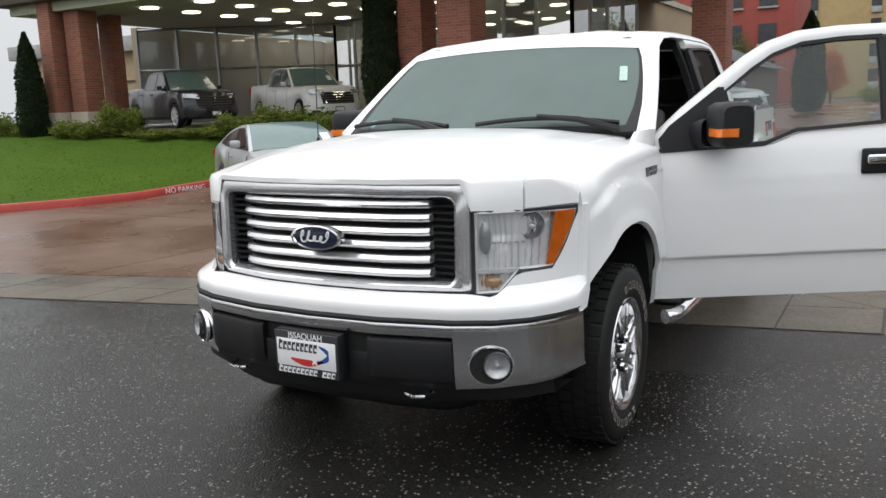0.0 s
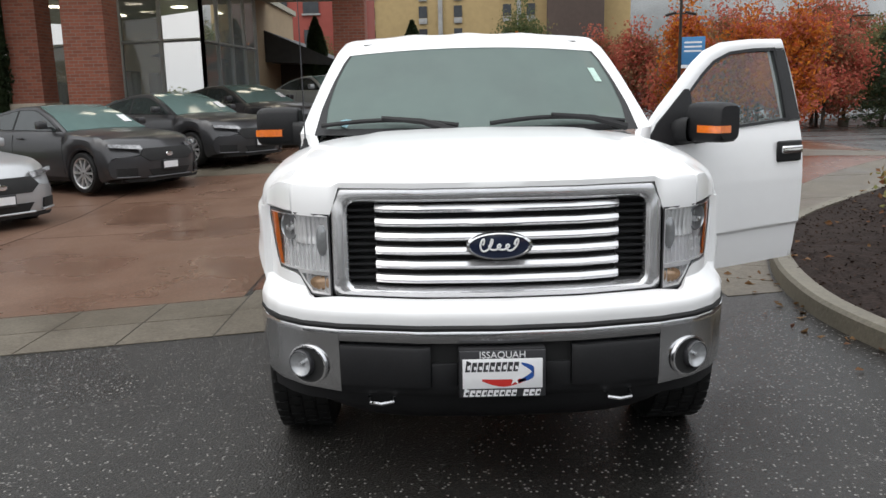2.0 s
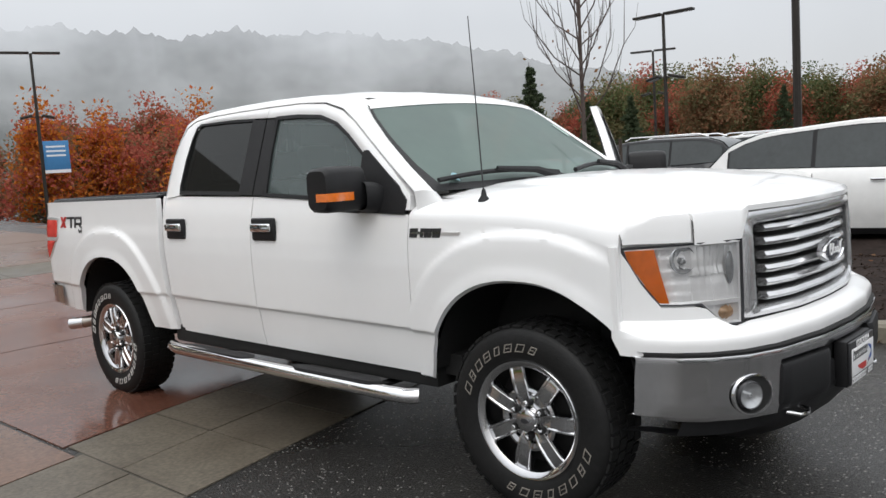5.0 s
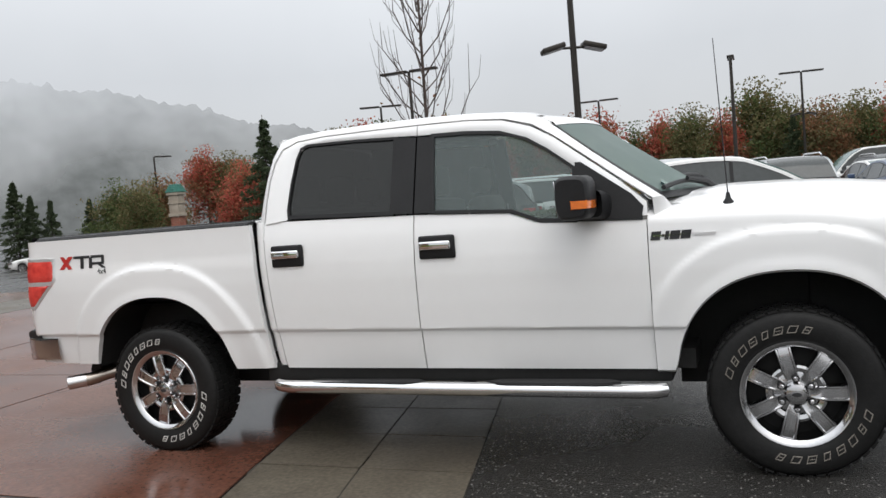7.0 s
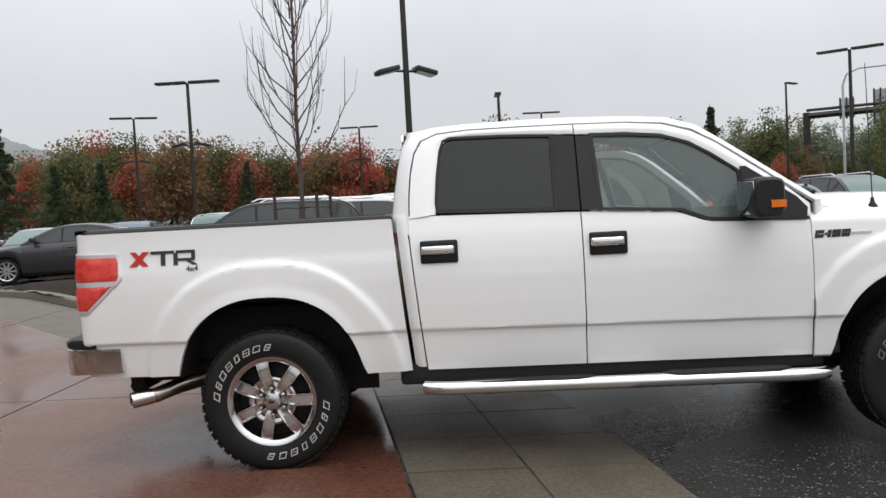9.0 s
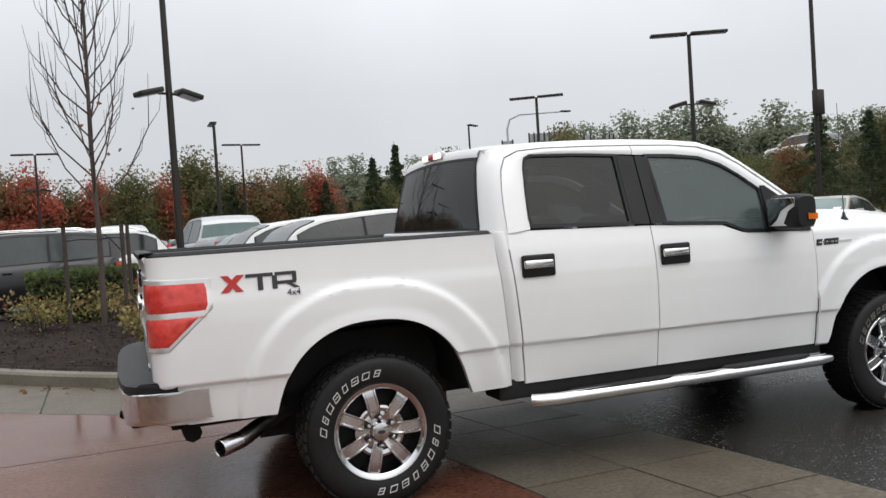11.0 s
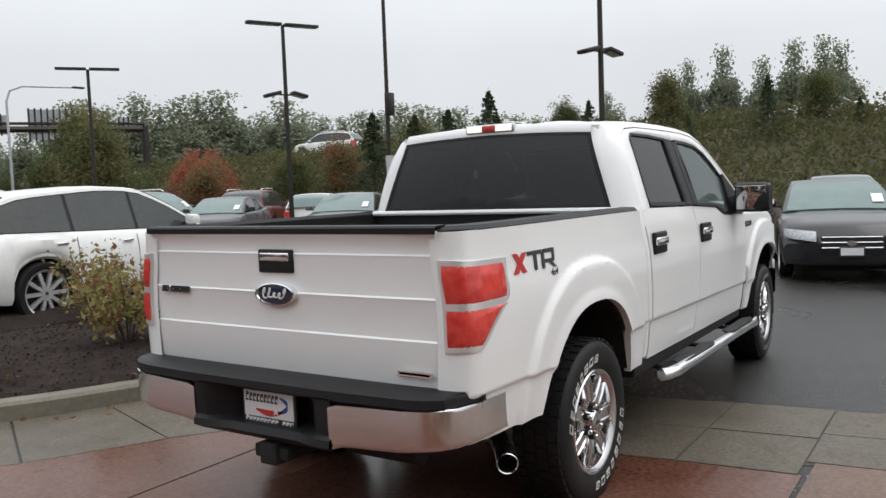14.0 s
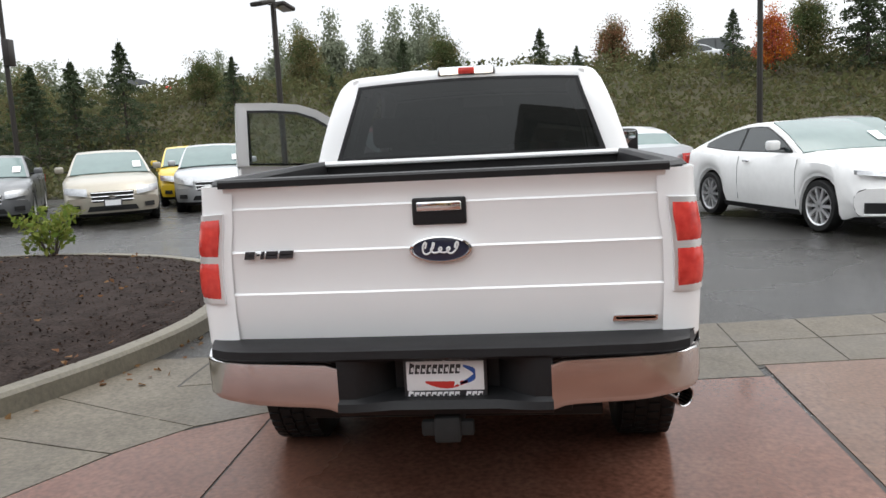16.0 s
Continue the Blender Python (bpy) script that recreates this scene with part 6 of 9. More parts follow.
    tube(bm, [(-3.005, -0.86, 1.402), (-3.005, 0.86, 1.402)], 0.016, 8)
    part("bed_front_rail", bm, WHITE, truck)

    # rear bumper
    rb = new("rear_bumper")
    rb.parent = truck

    def xr(y):
        return lerp(abs(y), [0, 0.4, 0.75, 0.87, 0.93, 0.962, 0.972], [-4.945, -4.945, -4.925, -4.895, -4.83, -4.73, -4.53])
    for s in (-1, 1):
        bm = bmesh.new()
        rows = []
        ys = steps(0.395, 0.93, 12) + [0.95, 0.962, 0.968, 0.972]
        for y in ys:
            zb = lerp(y, [0.395, 0.45, 0.7, 0.93, 0.972], [0.535, 0.555, 0.565, 0.590, 0.60])
            zt2 = lerp(y, [0.395, 0.42, 0.97], [0.715, 0.728, 0.742])
            rows.append([V(xr(y) + 0.03, s * y, zt2), V(xr(y) + 0.004, s * y, zt2), V(xr(y) - 0.002, s * y, zt2 - 0.004), V(xr(y) - 0.003, s * y, zt2 - 0.016), V(xr(y) - 0.002, s * y, (zt2 + zb) / 2), V(xr(y) + 0.003, s * y, zb + 0.022), V(xr(y) + 0.006, s * y, zb + 0.006), V(xr(y) + 0.012, s * y, zb), V(xr(y) + 0.04, s * y, zb)])
        vs = grid(bm, rows)
        bm.faces.new(vs[0])
        part("bumper_corner", bm, BUMPER_CHROME, rb, "chrome bumper corner")
    bm = bmesh.new()
    rows = []
    for y in steps(-0.965, 0.965, 30):
        x = xr(y)
        rows.append([V(x + 0.01, y, 0.735), V(x - 0.006, y, 0.748), V(x - 0.004, y, 0.778), V(x + 0.02, y, 0.790), V(min(-4.70, x + 0.20), y, 0.790), V(min(-4.70, x + 0.20), y, 0.72)])
    grid(bm, rows)
    part("step_pad", bm, BLACKP, rb, "black bumper step pad")
    bm = bmesh.new()
    rows = []
    for y in steps(-0.40, 0.40, 12):
        d = 0.062 * smooth((0.30 - abs(y)) / 0.08)
        rows.append([V(-4.935 + d, y, 0.74), V(-4.94 + d * 2.2, y, 0.70), V(-4.935 + d * 2.2, y, 0.59), V(-4.95 + d * 0.6, y, 0.575), V(-4.955 + d * 0.4, y, 0.545), V(-4.90, y, 0.515), V(-4.75, y, 0.51)])
    grid(bm, rows)
    part("bumper_centre", bm, BLACKP, rb)
    plate(truck, -4.872, 0.657, -1)
    bm = bmesh.new()
    box(bm, -4.90, -4.55, -0.05, 0.05, 0.40, 0.50, 0.01)
    box(bm, -4.88, -4.84, -0.10, 0.10, 0.42, 0.48, 0.01)
    tube(bm, [(-4.60, -0.60, 0.45), (-4.60, 0.60, 0.45)], 0.05, 8)
    part("tow_hitch", bm, DARKGAP, truck, "black tow hitch")
    ex = new("exhaust")
    ex.parent = truck
    bm = bmesh.new()
    pts = [(-4.10, -0.62, 0.50), (-4.30, -0.80, 0.47), (-4.38, -0.872, 0.446), (-4.495, -0.948, 0.434)]
    tube(bm, pts, 0.044, 16, caps=False)
    tube(bm, pts, 0.040, 16, caps=False)
    part("tail_pipe", bm, STEEL, ex, "steel tail pipe")
    bm = bmesh.new()
    tube(bm, [(-4.34, -0.835, 0.450), (-4.39, -0.874, 0.438)], 0.038, 12)
    part("pipe_inside", bm, DARKGAP, ex)
    bm = bmesh.new()
    rows = []
    e0, e1 = V(-4.40, -0.885, 0.444), V(-4.498, -0.950, 0.4335)
    dn = (e1 - e0).normalized()
    sd = dn.cross(V(0, 0, 1)).normalized()
    up = sd.cross(dn)
    for k in range(21):
        c, q = math.cos(math.pi * k / 10), math.sin(math.pi * k / 10)
        rows.append([e0 + (sd * c + up * q) * 0.0450, e1 + (sd * c + up * q) * 0.0455, e1 + dn * 0.003 + (sd * c + up * q) * 0.043, e1 + (sd * c + up * q) * 0.040, e0 + (sd * c + up * q) * 0.039])
    grid(bm, rows)
    part("polished_tip", bm, BUMPER_CHROME, ex, "polished tail pipe tip")

    # chassis
    bm = bmesh.new()
    for s in (-1, 1):
        box(bm, -4.7, 0.7, *sorted((s * 0.38, s * 0.48)), 0.45, 0.60, 0.01)
    box(bm, -2.9, -0.5, -0.6, 0.6, 0.48, 0.55)
    tube(bm, [(AX_R, -0.78, 0.40), (AX_R, 0.78, 0.40)], 0.055, 10)
    tube(bm, [(AX_F, -0.78, 0.40), (AX_F, 0.78, 0.40)], 0.045, 10)
    tube(bm, [(AX_R + 0.02, -0.14, 0.40), (AX_R + 0.02, 0.14, 0.40)], [0.14, 0.14], 12)
    box(bm, 0.1, 0.75, -0.55, 0.55, 0.42, 0.95, 0.03)
    box(bm, -3.2, -4.7, -0.6, 0.6, 0.60, 0.90)
    part("chassis", bm, DARKGAP, truck, "black chassis")

    # inside of the cab
    bm = bmesh.new()
    box(bm, -2.90, -0.45, -0.86, 0.86, 0.50, 0.60)
    part("cab_floor", bm, DARKGAP, truck)
    bm = bmesh.new()
    rows = []
    for y in steps(-0.84, 0.84, 12):
        rows.append([V(-0.40, y, 1.33), V(-0.75, y, 1.345), V(-0.88, y, 1.30), V(-0.95, y, 1.12), V(-0.80, y, 0.90), V(-0.75, y, 0.62)])
    grid(bm, rows)
    part("dashboard", bm, BLACKP, truck)
    bm = bmesh.new()
    m = pose(-1.08, 0.40, 1.17, 0, 0, 0) @ Matrix.Rotation(radians(-25), 4, "Y") @ Matrix.Rotation(radians(90), 4, "Z")
    lathe(bm, [(0.185 + 0.014 * math.cos(2 * math.pi * k / 8), 0.014 * math.sin(2 * math.pi * k / 8)) for k in range(9)], 28, m=m)
    box(bm, -0.17, 0.17, -0.012, 0.012, -0.03, 0.03, 0.01, m=m)
    tube(bm, [(-1.08, 0.40, 1.17), (-0.90, 0.40, 1.09)], 0.035, 8)
    part("steering_wheel", bm, BLACKP, truck)
    for x, ys2, nm in ((-1.55, (-0.42, 0.42), "front_seat"), (-2.45, (-0.46, 0.0, 0.46), "rear_seat")):
        for y in ys2:
            st = new(nm)
            st.parent = truck
            bm = bmesh.new()
            box(bm, x - 0.26, x + 0.27, y - 0.25, y + 0.25, 0.72, 0.92, 0.05, 3)
            part("cushion", bm, SEAT_CLOTH, st)
            bm = bmesh.new()
            box(bm, x - 0.34, x - 0.20, y - 0.24, y + 0.24, 0.88, 1.46, 0.05, 3, m=Matrix.Translation((x - 0.27, 0, 0.9)) @ Matrix.Rotation(radians(-9), 4, "Y") @ Matrix.Translation((-x + 0.27, 0, -0.9)))
            part("backrest", bm, SEAT_CLOTH, st)
            bm = bmesh.new()
            box(bm, x - 0.44, x - 0.34, y - 0.13, y + 0.13, 1.48, 1.66, 0.04, 3)
            part("headrest", bm, SEAT_CLOTH, st)

    # aerial
    a = new("aerial")
    a.parent = truck
    bm = bmesh.new()
    lathe(bm, [(0.0, 0.055), (0.008, 0.05), (0.014, 0.022), (0.026, 0.006), (0.030, -0.004)], 14, m=pose(-0.25, -0.872, hood_z(-0.25, 0.872) + 0.002, 90, 0, 0))
    part("base", bm, BLACKP, a, "black rubber aerial base")
    bm = bmesh.new()
    tube(bm, [(-0.25, -0.872, hood_z(-0.25, 0.872) + 0.04), (-0.262, -0.875, hood_z(-0.25, 0.872) + 0.42), (-0.275, -0.880, hood_z(-0.25, 0.872) + 0.80)], [0.0035, 0.003, 0.002], 6)
    part("rod", bm, BADGE_DARK, a)


build_truck()

# ---- buildings ----
def brick_material():
    m = bpy.data.materials.new("red_brick")
    m.use_nodes = True
    n, l = m.node_tree.nodes, m.node_tree.links
    b = n["Principled BSDF"]
    b.inputs["Roughness"].default_value = 0.8
    co, mp, br = n.new("ShaderNodeTexCoord"), n.new("ShaderNodeVectorMath"), n.new("ShaderNodeTexBrick")
    sep, com, add = n.new("ShaderNodeSeparateXYZ"), n.new("ShaderNodeCombineXYZ"), n.new("ShaderNodeMath")
    add.operation = "ADD"
    l.new(co.outputs["Object"], sep.inputs[0])
    l.new(sep.outputs["X"], add.inputs[0])
    l.new(sep.outputs["Y"], add.inputs[1])
    l.new(add.outputs[0], com.inputs["X"])
    l.new(sep.outputs["Z"], com.inputs["Y"])
    l.new(com.outputs[0], br.inputs["Vector"])
    br.inputs["Scale"].default_value = 1.0
    br.inputs["Brick Width"].default_value, br.inputs["Row Height"].default_value, br.inputs["Mortar Size"].default_value = 0.22, 0.075, 0.006
    br.inputs["Color1"].default_value, br.inputs["Color2"].default_value, br.inputs["Mortar"].default_value = (0.20, 0.060, 0.035, 1), (0.28, 0.090, 0.052, 1), (0.22, 0.17, 0.14, 1)
    l.new(br.outputs["Color"], b.inputs["Base Color"])
    return m


BRICK = brick_material()
STONE = mat("pale_stone_base", (0.36, 0.31, 0.25), 0.8, var=0.2, scale=2, fine=20, bump=0.3)
SOFFIT = mat("canopy_soffit", (0.42, 0.41, 0.33), 0.8, var=0.12, scale=1, fine=8)
MULLION = mat("window_mullion", (0.30, 0.31, 0.31), 0.4, 0.3, var=0.1)
SHOP_GLASS = glass("showroom_glass", (0.62, 0.68, 0.68), 1.0, sheen_film=0.20, sheen_film_colour=(0.62, 0.70, 0.72), ior=1.75)
CEIL_LAMP = lamp_mat("ceiling_lamp_glow", (1.0, 0.90, 0.72), 4.0)
HOTEL_WALL = mat("hotel_stucco", (0.42, 0.31, 0.15), 0.9, var=0.12, scale=0.15, fine=2)
HOTEL_DARK = mat("hotel_dark_brick", (0.085, 0.062, 0.052), 0.9, var=0.15, scale=0.2, fine=3)
WIN_DARK = mat("dark_window", (0.035, 0.04, 0.045), 0.15, var=0.3, scale=0.5, fine=2)
WIN_PALE = mat("pale_panel", (0.32, 0.32, 0.31), 0.5, var=0.2, scale=0.5, fine=2)
RED_WALL = mat("red_stucco", (0.28, 0.065, 0.05), 0.9, var=0.12, scale=0.2, fine=2)
TAN_WALL = mat("tan_siding", (0.36, 0.27, 0.17), 0.85, var=0.12, scale=0.3, fine=3)
ROOF_DARK = mat("dark_roof", (0.035, 0.036, 0.036), 0.7, var=0.3, scale=0.5, fine=6, bump=0.3)
ROOF_GREEN = mat("green_metal_roof", (0.05, 0.20, 0.16), 0.5, var=0.2, scale=1, fine=8)

showroom = thing("showroom", "glass-fronted car showroom with brick columns and a lit canopy", "building")


def column(x, y, w, d, z0, z1):
    c = new("column")
    c.parent = showroom
    bm = bmesh.new()
    box(bm, x - d / 2, x + d / 2, y - w / 2, y + w / 2, z0, z1, 0.015)
    part("shaft", bm, BRICK, c, "red brick column shaft")
    bm = bmesh.new()
    box(bm, x - d / 2 - 0.06, x + d / 2 + 0.06, y - w / 2 - 0.06, y + w / 2 + 0.06, z0 - 0.5, z0 + 0.62, 0.03)
    part("plinth", bm, STONE, c, "pale stone column base")


for x, y, w, d, z0 in ((-18.05, -2.30, 0.80, 0.9, 0.55), (-15.6, -8.0, 0.95, 0.9, 0.75), (-16.3, -9.75, 0.75, 0.8, 0.85), (-14.95, -21.7, 0.72, 0.72, 1.0), (-14.55, -22.6, 0.62, 0.62, 1.0), (-16.5, -22.2, 0.55, 0.55, 1.0)):
    column(x, y, w, d, z0, 5.2)
bm = bmesh.new()
box(bm, -27.5, -14.4, -24.5, -1.7, 4.85, 5.15)
part("canopy_soffit", bm, SOFFIT, showroom, "olive canopy soffit")
bm = bmesh.new()
box(bm, -26, -14.0, -25.0, -1.2, 5.15, 6.4, 0.05)
part("canopy_fascia", bm, HOTEL_DARK, showroom, "dark canopy fascia")
k = 0
for x in (-15.8, -17.6, -19.4, -21.2, -23.0):
    for y in (-5, -7.4, -9.8, -12.2, -14.6, -17.0, -19.4):
        bm = bmesh.new()
        lathe(bm, [(0.0, 0.0), (0.27, 0.0), (0.30, 0.03)], 16, m=pose(x, y, 4.84, -90, 0, 0))
        part("ceiling_lamp", bm, CEIL_LAMP, showroom, "lit round ceiling lamp")
# glass front, two planes
panes = []


def glazing(x0, y0, x1, y1, z0, z1, n):
    g = new("shop_window")
    g.parent = showroom
    a, b = V(x0, y0, 0), V(x1, y1, 0)
    d = (b - a).normalized()
    nr = V(-d.y, d.x, 0)
    for i in range(n):
        p, q = a.lerp(b, i / n), a.lerp(b, (i + 1) / n)
        for za, zb in ((z0, (z0 + z1) * 0.55), ((z0 + z1) * 0.55, z1)):
            bm = bmesh.new()
            bm.faces.new([bm.verts.new((p.x, p.y, za)), bm.verts.new((q.x, q.y, za)), bm.verts.new((q.x, q.y, zb)), bm.verts.new((p.x, p.y, zb))])
            part("pane", bm, SHOP_GLASS, g)
    for i in range(n + 1):
        p = a.lerp(b, i / n)
        bm = bmesh.new()
        box(bm, p.x - 0.05, p.x + 0.05, p.y - 0.05, p.y + 0.05, z0, z1)
        part("mullion", bm, MULLION, g)
    for z in (z0 + 0.05, (z0 + z1) * 0.55, z1 - 0.05):
        bm = bmesh.new()
        tube(bm, [(a.x, a.y, z), (b.x, b.y, z)], 0.05, 4)
        part("transom", bm, MULLION, g)


glazing(-20.4, -25.4, -24.6, -18.6, 0.95, 4.85, 5)
glazing(-24.6, -18.6, -19.8, -6.6, 0.8, 4.85, 9)
glazing(-19.8, -6.6, -25.0, -6.2, 0.7, 4.85, 4)
bm = bmesh.new()
box(bm, -34, -33.6, -27, -6.5, 0.8, 5.0)
part("inner_wall", bm, TAN_WALL, showroom)
bm = bmesh.new()
box(bm, -33.6, -25.0, -6.6, -6.3, 0.7, 5.0)
part("inner_wall", bm, TAN_WALL, showroom)
bm = bmesh.new()
box(bm, -33.6, -21.0, -26.4, -26.0, 0.9, 5.0)
part("inner_wall", bm, TAN_WALL, showroom)
bm = bmesh.new()
box(bm, -34, -19.6, -23.0, -6.6, 0.72, 0.82)
part("inner_floor", bm, GREY_CONC, showroom)
bm = bmesh.new()
box(bm, -34, -25.5, -23.4, -6.2, 4.9, 5.1)
part("inner_ceiling", bm, SOFFIT, showroom)
for y in (-9, -13, -17):
    for x in (-25, -28, -31):
        bm = bmesh.new()
        box(bm, x - 0.6, x + 0.6, y - 0.15, y + 0.15, 4.84, 4.88)
        part("ceiling_lamp", bm, CEIL_LAMP, showroom, "lit strip lamp")
        bm = bmesh.new()
        box(bm, x - 0.5, x + 0.5, y + 1.2, y + 1.6, 0.8, 2.2 + 0.3 * ((x + y) % 3), 0.05)
        part("display_stand", bm, HOTEL_DARK, showroom)

# low dark canopy and tan service building beyond
low = thing("service_building", "low dark-roofed service bay with a gabled roof", "building")
bm = bmesh.new()
sheet(bm, [(-27, -10.5, 3.0), (-27, -3.2, 2.5), (-27, -6.9, 4.1)], (-14, 0, 0))
part("roof", bm, ROOF_DARK, low, "dark shallow gable roof")
bm = bmesh.new()
box(bm, -40, -30, -10, -3.6, 0.6, 2.7)
part("wall", bm, HOTEL_DARK, low)
tan = thing("tan_building", "tan-sided building with a pale roof band", "building")
bm = bmesh.new()
box(bm, -52, -36, -56, -42, 0.4, 5.6, 0.05)
part("wall", bm, TAN_WALL, tan)
bm = bmesh.new()
box(bm, -52.5, -35.4, -56.5, -41.4, 5.6, 6.6, 0.05)
part("roof_band", bm, WIN_PALE, tan)
for z in (1.2, 2.4, 3.6):
    bm = bmesh.new()
    box(bm, -36.05, -35.9, -55.5, -42.5, z, z + 0.12)
    part("siding_line", bm, HOTEL_DARK, tan)
red = thing("red_building", "small red stucco block with three windows", "building")
bm = bmesh.new()
box(bm, -66, -56, -12.5, -4.8, 0.6, 9.0, 0.05)
part("wall", bm, RED_WALL, red)
for y in (-10.8, -8.6, -6.4):
    for z in (2.2, 4.6, 7.0):
        w = new("window")
        w.parent = red
        bm = bmesh.new()
        box(bm, -56.02, -55.9, y - 0.55, y + 0.55, z, z + 1.3)
        part("pane", bm, WIN_DARK, w)
        bm = bmesh.new()
        box(bm, -56.05, -55.85, y - 0.65, y + 0.65, z - 0.12, z)
        part("sill", bm, WIN_PALE, w)

hotel = thing("hotel", "ochre six-storey hotel with dark window bays", "building")
hm = pose(-83, 3, 0, 0, 0, -6)
bm = bmesh.new()
box(bm, -8, 0, -34, 9.6, 0.5, 15.2, 0.05, m=hm)
part("wall", bm, HOTEL_WALL, hotel)
bm = bmesh.new()
box(bm, -8.2, 0.3, -34.3, 9.8, 14.6, 15.0, m=hm)
part("roof_band", bm, HOTEL_DARK, hotel, "dark roof band")
bm = bmesh.new()
box(bm, -6, 1.6, 8.6, 14.2, 0.5, 16.4, 0.05, m=hm)
part("tower", bm, HOTEL_DARK, hotel, "dark brick stair tower")
bm = bmesh.new()
box(bm, -8, -2, 14.2, 17.2, 0.5, 12.6, 0.05, m=hm)
part("end_wing", bm, HOTEL_WALL, hotel)
bm = bmesh.new()
box(bm, 1.6, 1.75, 10.6, 12.2, 14.2, 15.2, 0.02, m=hm)
part("sign_shape", bm, WIN_PALE, hotel, "pale plain sign shape")
for yb in (-31, -27.4, -22, -18.4, -13, -9.4, -4, -0.4, 4.6, 7.0):
    for f in range(6):
        z = 1.2 + 2.25 * f
        w = new("window")
        w.parent = hotel
        bm = bmesh.new()
        box(bm, -0.05, 0.12, yb - 0.42, yb + 0.42, z + 0.85, z + 2.0, m=hm)
        part("pane", bm, WIN_DARK, w)
        bm = bmesh.new()
        box(bm, -0.05, 0.2, yb - 0.42, yb + 0.42, z + 0.25, z + 0.80, 0.01, m=hm)
        part("panel", bm, WIN_PALE, w)
for yb in (-29.2, -20.2, -11.2, -2.2, 5.8):
    bm = bmesh.new()
    box(bm, 0.0, 0.35, yb - 0.22, yb + 0.22, 0.6, 14.6, m=hm)
    part("pilaster", bm, WIN_PALE, hotel)

# gate pillars with green roofs
for x, y, h, k, slim in ((-30.3, 32.3, 3.1, 1.0, 0.52), (-55.4, 40.0, 2.45, 1.6, 0.66)):
    p = thing("gate_pillar", "brick gate pillar with a stone head and green roof", "pillar", pose(x, y, 0.6) @ Matrix.Diagonal((k * slim, k * slim, k, 1)), "gate pillars")
    bm = bmesh.new()
    box(bm, -0.55, 0.55, -0.55, 0.55, -1.4, h - 1.9, 0.03)
    part("shaft", bm, BRICK, p)
    bm = bmesh.new()
    for z0, z1, w in ((h - 1.9, h - 1.7, 0.68), (h - 1.7, h - 1.2, 0.58), (h - 1.2, h - 1.1, 0.66), (h - 1.1, h - 0.7, 0.58), (h - 0.7, h - 0.55, 0.72)):
        box(bm, -w, w, -w, w, z0, z1, 0.02)
    part("head", bm, STONE, p, "pale banded stone head")
    bm = bmesh.new()
    for k in range(4):
        r0, r1 = 0.78 - 0.1 * k, 0.70 - 0.16 * k
        box(bm, -r0, r0, -r0, r0, h - 0.55 + 0.11 * k, h - 0.44 + 0.11 * k, 0.03)
    part("cap", bm, ROOF_GREEN, p, "green pyramid cap")

# ---- lamp posts, poles, gantry ----
POLE = mat("dark_bronze_pole", (0.030, 0.026, 0.022), 0.45, 0.4, var=0.2, scale=2, fine=20)
LAMP_LENS = mat("lamp_lens", (0.42, 0.44, 0.46), 0.25, var=0.15)


def lamp_post(x, y, top, mid=None, turn=0.0, heads=2, group="lamp posts"):
    z = gz(x, y)
    p = thing("lamp_post", "dark bronze parking lot lamp post with flat twin heads" if heads == 2 else "dark bronze lamp post with one flat head", "lamp post", pose(x, y, z, 0, 0, turn), group)
    bm = bmesh.new()
    tube(bm, [(0, 0, 0), (0, 0, top * 0.5), (0, 0, top)], [0.085, 0.075, 0.06], 8)
    part("pole", bm, POLE, p)
    bm = bmesh.new()
    lathe(bm, [(0.0, 0.5), (0.28, 0.5), (0.30, 0.46), (0.30, -0.1)], 20, m=pose(0, 0, 0, 90, 0, 0))
    part("footing", bm, KERB_CONC, p, "concrete footing")
    for zz, ln in ((top, 0.95), (mid, 0.55)):
        if zz is None:
            continue
        for s in ((-1, 1) if heads == 2 else (1,)):
            h = new("lamp_head")
            h.parent = p
            bm = bmesh.new()
            if zz == top:
                box(bm, *sorted((s * 0.06, s * (ln + 0.25))), -0.14, 0.14, zz - 0.02, zz + 0.07, 0.02)
            else:
                m = Matrix.Translation((s * 0.45, 0, zz)) @ Matrix.Rotation(radians(s * 14), 4, "Y")
                box(bm, -0.26, 0.26, -0.20, 0.20, -0.05, 0.06, 0.03, m=m)
                tube(bm, [(0, 0, zz), (s * 0.25, 0, zz)], 0.03, 6)
            part("housing", bm, POLE, h)
            bm = bmesh.new()
            if zz == top:
                box(bm, *sorted((s * 0.30, s * (ln + 0.18))), -0.10, 0.10, zz - 0.03, zz - 0.019)
            else:
                box(bm, -0.20, 0.20, -0.15, 0.15, -0.062, -0.052, m=m)
            part("lens", bm, LAMP_LENS, h)
    return p


for a in ((-3.72, 13.0, 7.4, 4.45, 25), (-12.7, 25.1, 6.5, 4.2, 0), (-0.9, 30.6, 6.2, None, 90, 1), (17.0, 44.8, 7.8, None, 40, 1), (12.9, 27.7, 6.8, None, -35), (12.3, 16.3, 6.9, 4.7, -25), (13.5, 6.0, 7.8, 5.0, -20), (-36.3, 11.65, 8.4, 5.6, 70), (-20, 38, 7.2, 4.9, 20), (-38.7, 40.8, 6.9, None, 60, 1), (2.5, 47, 7.0, 4.6, 10), (-9, 46, 6.6, 4.6, 0), (15.3, -6.65, 9.0, None, 20), (-44.2, 23.7, 6.2, None, 80, 1)):
    lamp_post(*a)
